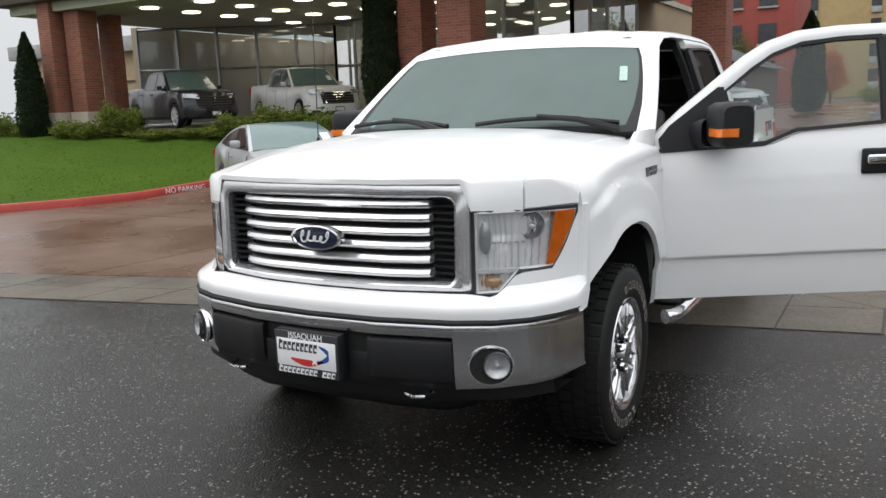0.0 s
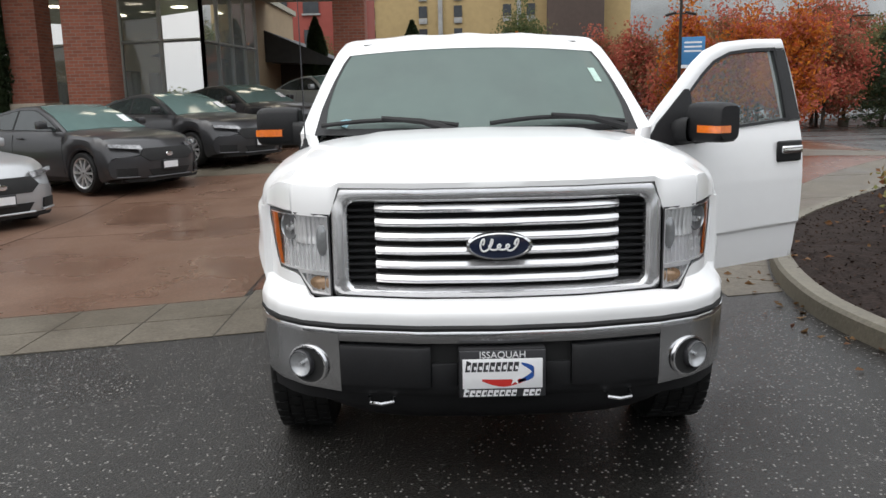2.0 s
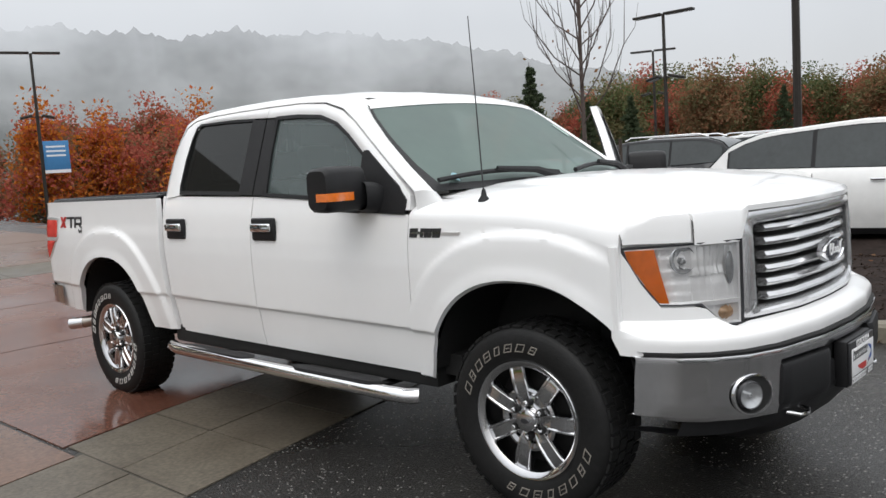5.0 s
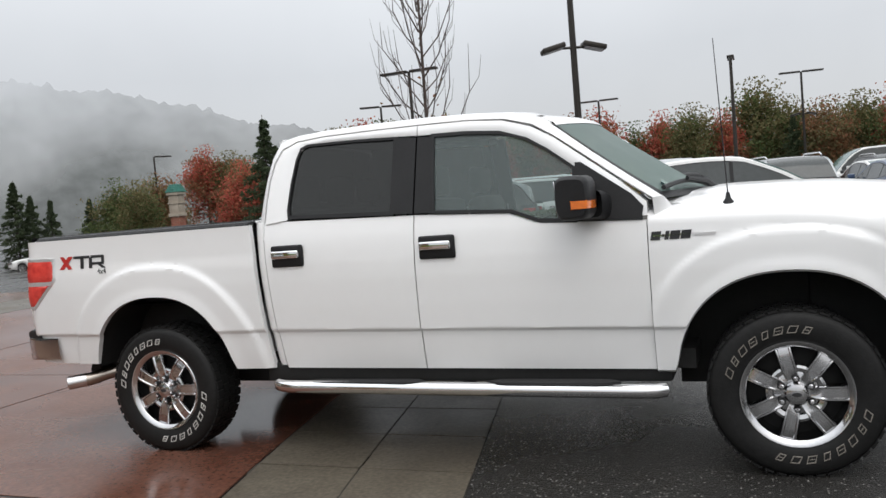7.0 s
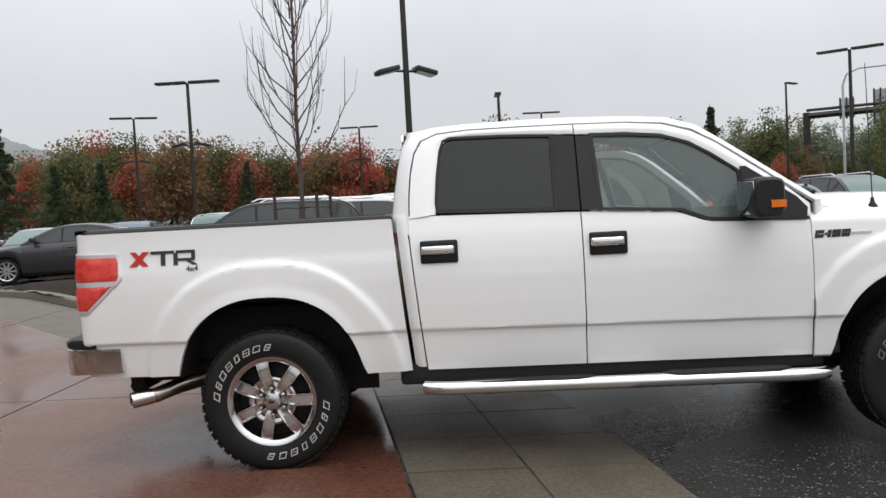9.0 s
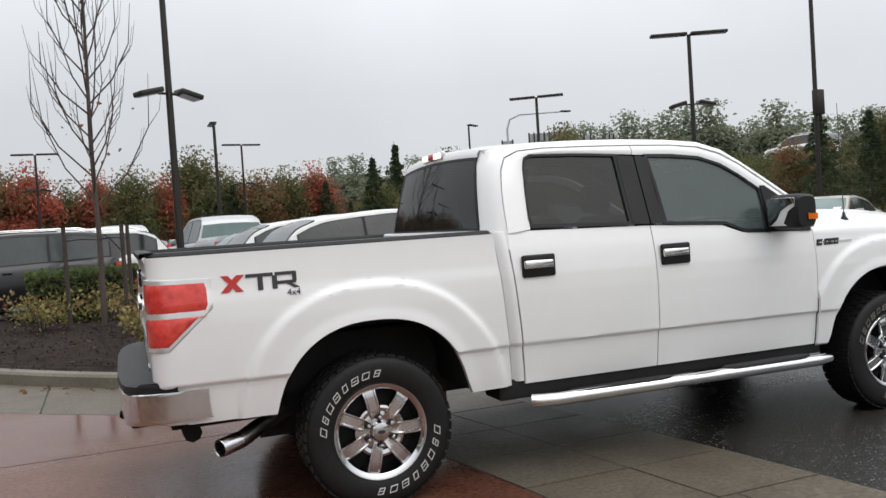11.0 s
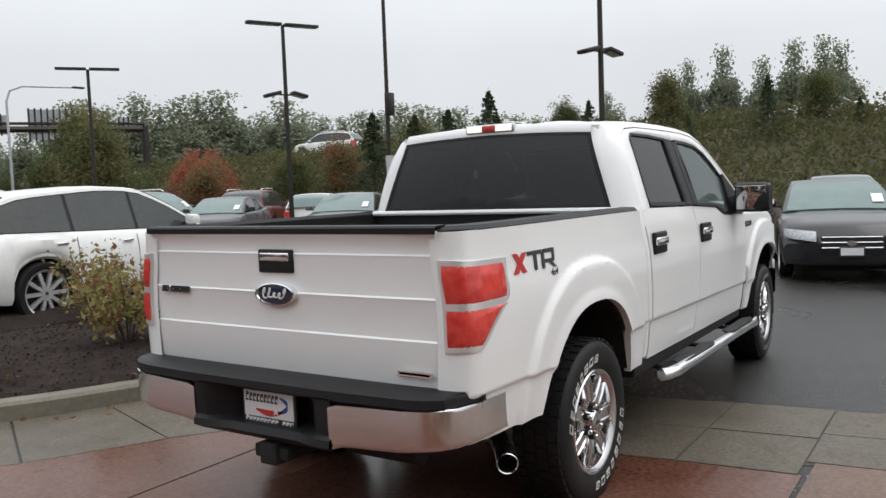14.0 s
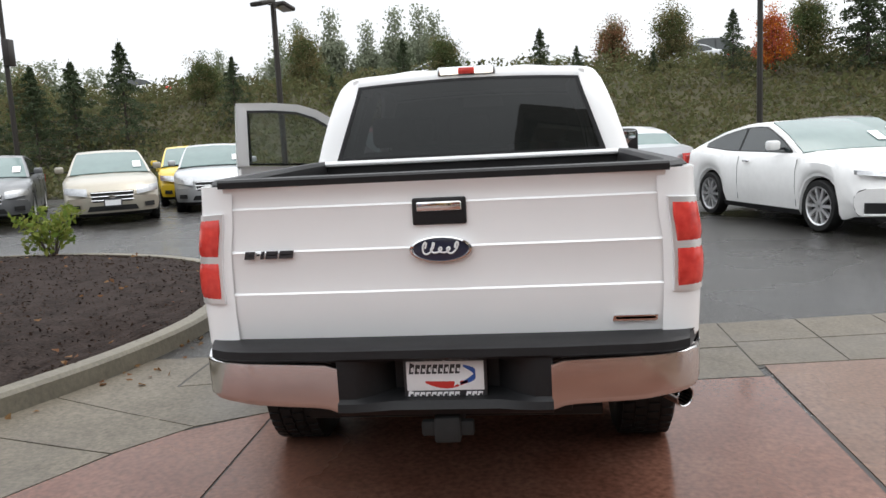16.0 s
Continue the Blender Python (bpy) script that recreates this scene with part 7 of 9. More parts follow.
# banner on the post by the drive
bn = thing("banner", "blue hanging banner with pale bars on a lamp post", "banner", pose(-36.3, 11.65, 0.75, 0, 0, 72))
bm = bmesh.new()
box(bm, 0.08, 1.15, -0.012, 0.012, 1.75, 3.05, 0.004)
part("cloth", bm, mat("banner_blue", (0.05, 0.20, 0.42), 0.6, var=0.1), bn)
for z in (2.75, 2.55, 2.35):
    bm = bmesh.new()
    box(bm, 0.2, 1.0, -0.016, 0.016, z, z + 0.08)
    part("bar", bm, PAPER, bn)
bm = bmesh.new()
box(bm, 0.08, 1.15, -0.015, 0.015, 1.6, 1.75)
part("hem", bm, PAPER, bn, "white lower band")
fp = thing("flag_pole", "tall bare dark pole", "pole", pose(16.5, 15.4, gz(16.5, 15.4)))
bm = bmesh.new()
tube(bm, [(0, 0, 0), (0, 0, 6), (0, 0, 14)], [0.085, 0.07, 0.05], 10)
part("shaft", bm, POLE, fp)
bm = bmesh.new()
box(bm, -0.16, 0.16, -0.22, 0.0, 4.2, 5.0, 0.02)
part("box", bm, POLE, fp)

gan = thing("sign_gantry", "dark steel road sign gantry seen from behind", "gantry")
ga, gb = V(28.0, 68.7, 0.4), V(40.6, 61.1, 0.4)
for p in (ga, gb):
    bm = bmesh.new()
    tube(bm, [p, p + V(0, 0, 7.7)], 0.32, 8)
    part("post", bm, POLE, gan)
bm = bmesh.new()
tube(bm, [ga + V(0, 0, 7.4), gb + V(0, 0, 7.4)], 0.30, 6)
tube(bm, [ga + V(0, 0, 7.9), gb + V(0, 0, 7.9)], 0.14, 6)
part("beam", bm, POLE, gan)
for f, w, h in ((0.22, 1.2, 1.6), (0.48, 3.6, 2.6), (0.72, 1.4, 1.5), (0.88, 1.0, 1.2)):
    c = ga.lerp(gb, f) + V(0, 0, 7.8)
    d = (gb - ga).normalized()
    sg = new("sign_panel")
    sg.parent = gan
    bm = bmesh.new()
    sheet(bm, [c - d * w / 2 + V(0, 0, -h / 2), c + d * w / 2 + V(0, 0, -h / 2), c + d * w / 2 + V(0, 0, h / 2), c - d * w / 2 + V(0, 0, h / 2)], (0.1, 0.16, 0))
    part("back", bm, LAMP_LENS, sg, "grey back of a road sign")
    for j in range(int(w / 0.5) + 1):
        q = c - d * (w / 2 - 0.1) + d * (j * (w - 0.2) / max(1, int(w / 0.5)))
        bm = bmesh.new()
        tube(bm, [q + V(-0.06, -0.1, -h / 2 - 0.15), q + V(-0.06, -0.1, h / 2 + 0.1)], 0.07, 5)
        part("rib", bm, POLE, sg)
cl = thing("road_lamp", "tall road lamp with a curved arm", "street lamp", pose(26.5, 58.3, 0.5))
bm = bmesh.new()
tube(bm, [(0, 0, 0), (0, 0, 8.6), (0.25, -0.1, 9.4), (1.0, -0.5, 9.75), (4.2, -2.1, 9.75)], [0.12, 0.09, 0.08, 0.07, 0.06], 8)
part("pole", bm, LAMP_LENS, cl)
bm = bmesh.new()
box(bm, 4.0, 4.9, -2.45, -2.1, 9.68, 9.82, 0.03)
part("lamp_head", bm, POLE, cl)
# writing on the red kerb
for x, y in ((-8.4, -11.44),):
    t = 165.0
    writing("NO PARKING", 0.16, pose(-9.05, -11.315, gz(-9.05, -11.3) + 0.062, 78, 0, 168.5), PAPER, red_kerb, "kerb_lettering", "worn white stencilled lettering")

# ---- other cars ----
PAINTS = {}


def paint(name, c, metal=0.3):
    if name not in PAINTS:
        PAINTS[name] = mat("paint_" + name, c, 0.32, metal, var=0.05, scale=1.5, fine=12, coat=0.4, spec=0.4)
    return PAINTS[name]


paint("silver", (0.42, 0.43, 0.44), 0.5)
paint("charcoal", (0.045, 0.045, 0.048), 0.4)
paint("black", (0.012, 0.012, 0.014), 0.1)
paint("white", (0.74, 0.74, 0.73), 0.0)
paint("red", (0.30, 0.022, 0.022), 0.2)
paint("maroon", (0.13, 0.018, 0.020), 0.2)
paint("grey", (0.14, 0.145, 0.15), 0.4)
paint("blue", (0.05, 0.08, 0.15), 0.3)
paint("yellow", (0.65, 0.45, 0.02), 0.0)
paint("beige", (0.36, 0.33, 0.27), 0.4)
ALLOY = mat("alloy_wheel", (0.72, 0.72, 0.73), 0.32, 0.8, var=0.1)

# length, width, wheelbase, wheel radius; upper body line; roof line; shares of the half width at belt and roof
CARS = {
    "coupe": dict(L=4.78, W=1.92, wb=2.72, r=0.345, up=[(-2.39, 0.64), (-2.36, 1.02), (-1.75, 1.09), (-0.9, 1.03), (0.75, 1.02), (1.6, 0.96), (2.12, 0.88), (2.32, 0.78), (2.39, 0.60)],
                  roof=[(-1.95, 1.08), (-1.20, 1.33), (-0.60, 1.44), (-0.10, 1.445), (0.40, 1.27), (0.88, 1.02)], doors=1),
    "sedan": dict(L=4.85, W=1.84, wb=2.80, r=0.33, up=[(-2.42, 0.60), (-2.39, 1.02), (-1.65, 1.08), (-0.9, 1.02), (0.85, 0.98), (1.7, 0.90), (2.2, 0.80), (2.37, 0.70), (2.42, 0.55)],
                  roof=[(-1.72, 1.06), (-1.15, 1.36), (-0.55, 1.45), (0.10, 1.44), (0.62, 1.22), (1.08, 0.98)], doors=2),
    "suv": dict(L=4.75, W=1.92, wb=2.82, r=0.37, up=[(-2.37, 0.65), (-2.34, 1.12), (-1.9, 1.14), (-0.9, 1.11), (0.95, 1.06), (1.7, 1.0), (2.15, 0.90), (2.33, 0.76), (2.37, 0.60)],
                roof=[(-2.32, 1.14), (-2.02, 1.55), (-1.6, 1.67), (-0.4, 1.70), (0.30, 1.66), (0.80, 1.38), (1.20, 1.06)], doors=2),
    "crossover": dict(L=4.74, W=1.93, wb=2.82, r=0.385, up=[(-2.37, 0.62), (-2.34, 1.06), (-1.9, 1.12), (-0.9, 1.09), (0.95, 1.04), (1.7, 0.98), (2.15, 0.88), (2.33, 0.74), (2.37, 0.58)],
                      roof=[(-2.26, 1.12), (-1.98, 1.42), (-1.55, 1.57), (-0.4, 1.65), (0.20, 1.62), (0.75, 1.36), (1.25, 1.04)], doors=2),
    "hatch": dict(L=4.2, W=1.76, wb=2.6, r=0.32, up=[(-2.1, 0.6), (-2.07, 1.02), (-1.6, 1.05), (-0.7, 1.02), (0.75, 0.99), (1.45, 0.92), (1.9, 0.82), (2.06, 0.70), (2.1, 0.55)],
                  roof=[(-2.02, 1.04), (-1.72, 1.36), (-1.2, 1.48), (-0.1, 1.50), (0.5, 1.26), (0.98, 1.0)], doors=2),
    "pickup": dict(L=5.9, W=2.0, wb=3.68, r=0.40, up=[(-2.95, 0.75), (-2.93, 1.38), (-1.05, 1.38), (-1.0, 1.30), (1.1, 1.22), (2.2, 1.20), (2.75, 1.12), (2.9, 1.0), (2.95, 0.7)],
                   roof=[(-1.02, 1.32), (-0.92, 1.82), (-0.6, 1.92), (0.45, 1.90), (0.78, 1.66), (1.30, 1.24)], doors=2),
    "van": dict(L=5.6, W=2.0, wb=3.5, r=0.36, up=[(-2.8, 0.6), (-2.78, 1.3), (-1.0, 1.25), (1.5, 1.2), (2.2, 1.15), (2.6, 1.0), (2.76, 0.8), (2.8, 0.6)],
                roof=[(-2.76, 1.3), (-2.70, 1.95), (-2.4, 2.1), (0.6, 2.1), (1.15, 1.85), (1.75, 1.22)], doors=1),
}


def car(kind, colour, m, label, category="car", group="parked cars", tag=True, front="bar", rim=None):
    c = CARS[kind]
    body_m = PAINTS[colour]
    ob = thing({"pickup": "pickup", "suv": "suv", "crossover": "suv", "van": "van"}.get(kind, "car"), label, category, m, group)
    L, W, r = c["L"], c["W"] / 2, c["r"]
    ux, uz = [p[0] for p in c["up"]], [p[1] for p in c["up"]]
    axf, axr = c["wb"] / 2 + 0.03, -c["wb"] / 2 + 0.03
    lo0 = 0.20 if kind not in ("suv", "crossover", "pickup", "van") else 0.30

    def wid(x):
        t = abs(2 * x / L)
        return W * (1 - 0.05 * t ** 3)

    def lo(x):
        z = lo0 + 0.06 * smooth((abs(x) - L / 2 + 0.5) / 0.5)
        for ax in (axf, axr):
            d = abs(x - ax) / (r * 1.16)
            if d < 1:
                z = max(z, r * 0.95 + r * 1.16 * math.sqrt(1 - d * d) * 0.98)
        return z
    def recede(f, sgn):
        """How far the end of the car falls back at a share f of its half width."""
        return (0.36 if sgn > 0 else 0.24) * (max(0.0, abs(f) - 0.35) / 0.65) ** 1.9

    def end_x(f, z, sgn):
        """The face of the nose or tail at a share f of the half width and height z."""
        u0 = lerp(sgn * (L / 2 - 0.05), ux, uz)
        edge = 1 - min(1.0, abs(f)) ** 5
        bulge = edge * 0.055 * max(0.0, 1 - ((z - 0.50) / 0.30) ** 2) - edge * 0.10 * max(0.0, (z - 0.62) / max(0.2, u0 - 0.55)) ** 2 * (1 if sgn > 0 else 0.6)
        return sgn * (L / 2 - recede(f, sgn) + bulge)

    def shift(x, f):
        k = smooth((abs(x) - (L / 2 - 0.75)) / 0.75)
        return x - (1 if x > 0 else -1) * recede(f, 1 if x > 0 else -1) * k
    xs = sorted(set([round(v, 3) for v in steps(-L / 2 + 0.002, L / 2 - 0.002, 34)] + [round(ax + k * r * 0.29, 3) for ax in (axf, axr) for k in range(-4, 5)]))
    rows = []
    for x in xs:
        w, u, l0 = wid(x), lerp(x, ux, uz), lo(x)
        u = max(u, l0 + 0.05)
        mid = l0 + (u - l0) * 0.45
        side = [(0.93, l0), (0.972, l0 + (u - l0) * 0.10), (0.976, l0 + (u - l0) * 0.22), (0.990, l0 + (u - l0) * 0.27), (1.0, mid), (0.994, l0 + (u - l0) * 0.74), (0.978, l0 + (u - l0) * 0.80), (0.955, l0 + (u - l0) * 0.93), (0.90, u), (0.70, u + 0.018), (0.62, u + 0.030), (0.0, u + 0.040)]
        row = [V(shift(x, a), w * a, z) for a, z in side]
        rows.append(row + [V(p.x, -p.y, p.z) for p in row[-2::-1]])
    bm = bmesh.new()
    grid(bm, rows)
    for sgn in (-1, 1):
        xe = sgn * (L / 2 - 0.002)
        l0, u = lo(xe), max(lerp(xe, ux, uz), lo(xe) + 0.05)
        cap = []
        for f in steps(-1.0, 1.0, 18):
            ztop = u + 0.030 * (1 - f * f)
            row = []
            for z in steps(l0, ztop, 8):
                a = lerp((z - l0) / (u - l0), [0, 0.10, 0.22, 0.27, 0.45, 0.74, 0.80, 0.93, 1.0], [0.93, 0.972, 0.976, 0.990, 1.0, 0.994, 0.978, 0.955, 0.90])
                row.append(V(end_x(f * a, z, sgn), f * a * wid(xe), z))
            cap.append(row + [row[-1] + V(-sgn * 0.14, 0, 0.012)])
        grid(bm, cap)
    part("body", bm, body_m, ob)
    # underside and wheel wells
    bm = bmesh.new()
    box(bm, -L / 2 + 0.25, L / 2 - 0.25, -W * 0.78, W * 0.78, lo0 - 0.02, 0.70, 0.02)
    part("underbody", bm, DARKGAP, ob)
    # cabin
    rf = c["roof"]
    n = len(rf)

    def cab(x, z):
        b0 = rf[0][1] if x < 0 else rf[-1][1]
        top = max(p[1] for p in rf)
        t = min(1.0, max(0.0, (z - min(rf[0][1], rf[-1][1])) / (top - min(rf[0][1], rf[-1][1]))))
        return wid(x) * (0.90 - 0.19 * t - 0.04 * t ** 6)
    fine = []
    for (x0, z0), (x1, z1) in zip(rf, rf[1:]):
        for k in range(4):
            t = k / 4
            fine.append((x0 + (x1 - x0) * t, z0 + (z1 - z0) * t))
    fine.append(rf[-1])
    sm = [fine[0]] + [((a[0] + 2 * b[0] + d[0]) / 4, (a[1] + 2 * b[1] + d[1]) / 4) for a, b, d in zip(fine, fine[1:], fine[2:])] + [fine[-1]]
    bm = bmesh.new()
    rows = []
    for x, z in sm:
        y = cab(x, z)
        beltz = lerp(x, ux, uz) - 0.03
        row = [V(x, wid(x) * 0.90, min(beltz, z)), V(x, y, z - 0.012), V(x, y * 0.96, z), V(x, y * 0.5, z + 0.018), V(x, 0, z + 0.024)]
        rows.append(row + [V(p.x, -p.y, p.z) for p in row[-2::-1]])
    grid(bm, rows)
    part("cabin", bm, body_m, ob)
    # screens: lie just proud of the cabin
    top = max(p[1] for p in rf)

    def screen(i0, i1, name, material):
        bm = bmesh.new()
        rows = []
        seg = [p for p in sm if min(rf[i0][0], rf[i1][0]) - 1e-6 <= p[0] <= max(rf[i0][0], rf[i1][0]) + 1e-6]
        sgn = 1 if rf[i0][0] > 0 or name == "windscreen" else -1
        for x, z in seg:
            y = cab(x, z) * 0.93
            rows.append([V(x + sgn * 0.014, y * k, z + 0.016 + 0.022 * (1 - k * k)) for k in (-1, -0.5, 0, 0.5, 1)])
        grid(bm, rows)
        lip(bm, V(0, 0, -0.015))
        part(name, bm, material, ob)
    fr0 = max(i for i, p in enumerate(rf) if p[1] > top - 0.06)
    screen(fr0, n - 1, "windscreen", CAR_SCREEN)
    rr0 = min(i for i, p in enumerate(rf) if p[1] > top - 0.13)
    screen(0, rr0, "rear_window", CAR_GLASS if kind in ("suv", "crossover") else CAR_SCREEN)
    # side windows
    xa, xb = rf[0][0], rf[-1][0]
    belt = lambda x: lerp(x, ux, uz) + 0.015

    def roof_z(x):
        return lerp(x, [p[0] for p in sm], [p[1] for p in sm])
    cuts = {1: [(xa + 0.38, -0.62), (-0.56, xb - 0.22)], 2: [(xa + 0.30, -0.95), (-0.90, 0.02), (0.07, xb - 0.20)]}[c["doors"]]
    if kind == "pickup":
        cuts = [(-0.88, -0.02), (0.04, xb - 0.22)]
    for s in (-1, 1):
        for j, (q0, q1) in enumerate([(cuts[0][0] - 0.03, cuts[-1][1] + 0.06)] + cuts):
            bm = bmesh.new()
            rows = []
            for x in steps(q0, q1, 14 if j == 0 else 7):
                zb, zt = belt(x) - (0.012 if j == 0 else 0), max(belt(x) + 0.004, roof_z(x) - (0.050 if j == 0 else 0.066))
                yb2, yt2 = wid(x) * 0.90, cab(x, roof_z(x))
                hgt = max(0.05, roof_z(x) - 0.012 - (lerp(x, ux, uz) - 0.03))
                row = []
                for t in (0, 0.5, 1):
                    z = zb + (zt - zb) * t
                    f = (z - (lerp(x, ux, uz) - 0.03)) / hgt
                    row.append(V(x, s * (yb2 + (yt2 - yb2) * f + (0.003 if j == 0 else 0.009)), z))
                rows.append(row)
            grid(bm, rows)
            lip(bm, V(0, -s * 0.012, 0))
            part("window_surround" if j == 0 else "side_window", bm, BLACKP if j == 0 else CAR_GLASS, ob)
    # wheels
    for ax in (axf, axr):
        for s in (-1, 1):
            w = new("wheel")
            w.parent = ob
            w.matrix_local = pose(ax, s * (W - 0.12), r) @ Matrix.Diagonal((1, s, 1, 1))
            bm = bmesh.new()
            lathe(bm, [(r * 0.72, -0.09), (r * 0.9, -0.1), (r * 0.99, -0.07), (r * 0.99, 0.07), (r * 0.94, 0.1), (r * 0.78, 0.1), (r * 0.72, 0.085)], 28)
            part("tyre", bm, RUBBER, w)
            bm = bmesh.new()
            lathe(bm, [(0.0, 0.04), (r * 0.16, 0.045), (r * 0.20, 0.03), (r * 0.5, 0.01), (r * 0.68, 0.01)], 20)
            part("hub", bm, DARKGAP, w)
            bm = bmesh.new()
            lathe(bm, [(r * 0.66, 0.02), (r * 0.69, 0.085), (r * 0.745, 0.094), (r * 0.765, 0.08)], 28)
            for k in range(10 if front != "ten" else 10):
                box(bm, r * 0.05, r * 0.71, 0.040, 0.082, -r * 0.058, r * 0.058, m=Matrix.Rotation(2 * math.pi * k / 10, 4, "Y"))
            part("rim", bm, rim or ALLOY, w)
    # lamps, grille, plate, bumpers, mirrors
    ze = lerp(L / 2 - 0.2, ux, uz)
    xn = L / 2
    for s in (-1, 1):
        bm = bmesh.new()
        rows = []
        slim = 0.42 if kind == "coupe" else 1.0
        for y in steps(0.50, 0.955, 8):
            g2 = (y - 0.5) / 0.45
            zl, zh = ze - 0.06 - 0.13 * slim + 0.05 * g2, ze - 0.045 + 0.035 * g2
            rows.append([V(end_x(y, z, 1) + 0.012, s * y * W * 0.985, z) for z in steps(zl, zh, 3)])
        grid(bm, rows)
        lip(bm, V(-0.05, 0, 0))
        part("headlamp", bm, CAR_LAMP if kind != "coupe" or colour == "white" else LAMP_DARK, ob)
        zr = lerp(-L / 2 + 0.1, ux, uz)
        bm = bmesh.new()
        rows = []
        hh = 0.30 if kind in ("suv", "pickup") else 0.16
        for y in steps(0.55 if kind != "pickup" else 0.86, 0.97, 6):
            rows.append([V(end_x(y, z, -1) - 0.012, s * y * W * 0.985, z) for z in steps(zr - 0.10 - hh, zr - 0.09, 3)])
        grid(bm, rows)
        lip(bm, V(0.05, 0, 0))
        part("tail_lamp", bm, REDLENS, ob)
        mr = new("side_mirror")
        mr.parent = ob
        bm = bmesh.new()
        mx, mz = rf[-1][0] - 0.38, lerp(rf[-1][0] - 0.38, ux, uz) + 0.11
        box(bm, mx - 0.06, mx + 0.08, *sorted((s * (W * 0.97), s * (W * 0.97 + 0.17))), mz - 0.06, mz + 0.07, 0.03)
        part("shell", bm, body_m, mr)
        bm = bmesh.new()
        box(bm, mx - 0.01, mx + 0.05, *sorted((s * W * 0.88, s * W * 0.99)), mz - 0.06, mz - 0.03)
        part("stalk", bm, BLACKP, mr)
        bm = bmesh.new()
        for dx in ((0.0,) if c["doors"] == 1 else (0.06, -0.90)):
            box(bm, dx - 0.08 - 0.25, dx + 0.08 - 0.25, *sorted((s * W * 0.985, s * (W * 0.985 + 0.03))), lerp(dx, ux, uz) - 0.14, lerp(dx, ux, uz) - 0.11, 0.008)
        part("door_handle", bm, body_m if colour != "white" else CHROME, ob)
    g = new("grille")
    g.parent = ob
    zg = ze - 0.15

    def opening(name, parent, sgn, half_top, half_bot, z0, z1, material, label="", out=0.008, mid=None):
        """A dark opening or trim lying on the end face, wider at its top or bottom."""
        bm = bmesh.new()
        grid(bm, [[V(end_x(f * h2, z, sgn) + sgn * out, f * h2 * W, z) for z, h2 in ((z0, half_bot), ((z0 + z1) / 2, mid or (half_top + half_bot) / 2), (z1, half_top))] for f in steps(-1, 1, 12)])
        lip(bm, V(-sgn * 0.03, 0, 0))
        return part(name, bm, material, parent, label)
    if kind == "coupe":
        opening("grille_mesh", g, 1, 0.47, 0.42, ze - 0.31, ze - 0.10, DARKGAP, "black six-sided grille", mid=0.56)
        opening("lower_intake", ob, 1, 0.44, 0.36, 0.285, 0.40, DARKGAP)
        opening("splitter", ob, 1, 0.80, 0.74, 0.205, 0.245, DARKGAP, "black splitter", 0.02)
        for z, f0, f1 in ((0.268, -0.46, 0.46), (0.285, 0.60, 0.90), (0.285, -0.90, -0.60)):
            bm = bmesh.new()
            tube(bm, [(end_x(f, z, 1) + 0.012, f * W * 0.985, z) for f in steps(f0, f1, 10)], 0.016, 6)
            part("bumper_lip", bm, body_m, ob)
    else:
        gw = 0.44 if kind != "pickup" else 0.60
        hg = 0.16 if kind != "pickup" else 0.34
        opening("grille_mesh", g, 1, gw, gw - 0.05, zg - hg, zg + 0.04, DARKGAP, "black grille")
        opening("lower_intake", ob, 1, 0.46, 0.52, 0.30, 0.40, DARKGAP)
        if front == "bar":
            nb = 3 if kind != "pickup" else 5
            for k in range(nb):
                z = zg + 0.025 - (hg - 0.01) * k / (nb - 1)
                bm = bmesh.new()
                tube(bm, [(end_x(f, z, 1) + 0.014, f * W, z) for f in steps(-gw + 0.02, gw - 0.02, 8)], 0.010, 6)
                part("grille_bar", bm, CHROME, g)
    for f in (-0.76, 0.76):
        bm = bmesh.new()
        za, zc, wd = (0.305, 0.435, 0.13) if kind == "coupe" else (0.34, 0.43, 0.10)
        grid(bm, [[V(end_x(f + d, z, 1) + 0.010, (f + d) * W * 0.985, z) for z in steps(za, zc, 2)] for d in steps(-wd, wd, 4)])
        lip(bm, V(-0.03, 0, 0))
        part("fog_lamp_pocket", bm, DARKGAP, ob)
    bm = bmesh.new()
    lathe(bm, [(0.0, 0.012), (0.055, 0.008), (0.058, 0.0)], 16, m=pose(end_x(0, zg - 0.06, 1) + 0.016, 0, zg - 0.06, 0, 0, -90) @ Matrix.Diagonal((1.2, 1, 0.7, 1)))
    part("badge", bm, CHROME, g)
    zb2 = lerp(-xn + 0.1, ux, uz) - 0.34
    for z, sgn in ((0.455, 1), (zb2, -1)):
        x = end_x(0, z, sgn) + sgn * 0.018
        bm = bmesh.new()
        box(bm, x - 0.008, x + 0.008, -0.165, 0.165, z - 0.082, z + 0.082, 0.004)
        part("plate_frame", bm, BADGE_DARK, ob)
        bm = bmesh.new()
        box(bm, x + sgn * 0.009 - 0.002, x + sgn * 0.009 + 0.002, -0.145, 0.145, z - 0.05, z + 0.055)
        part("dealer_plate", bm, PAPER, ob, "white dealer plate")
    opening("rear_valance", ob, -1, 0.86, 0.80, lo0 + 0.05, lo0 + 0.16, BLACKP, "", 0.006)
    # gap of the boot lid or tailgate and the door seams
    bm = bmesh.new()
    zt3 = lerp(-xn + 0.1, ux, uz)
    tube(bm, [(end_x(f, zt3 - 0.46, -1) - 0.001, f * W, zt3 - 0.46) for f in steps(-0.55, 0.55, 10)], 0.005, 4)
    part("boot_seam", bm, DARKGAP, ob)
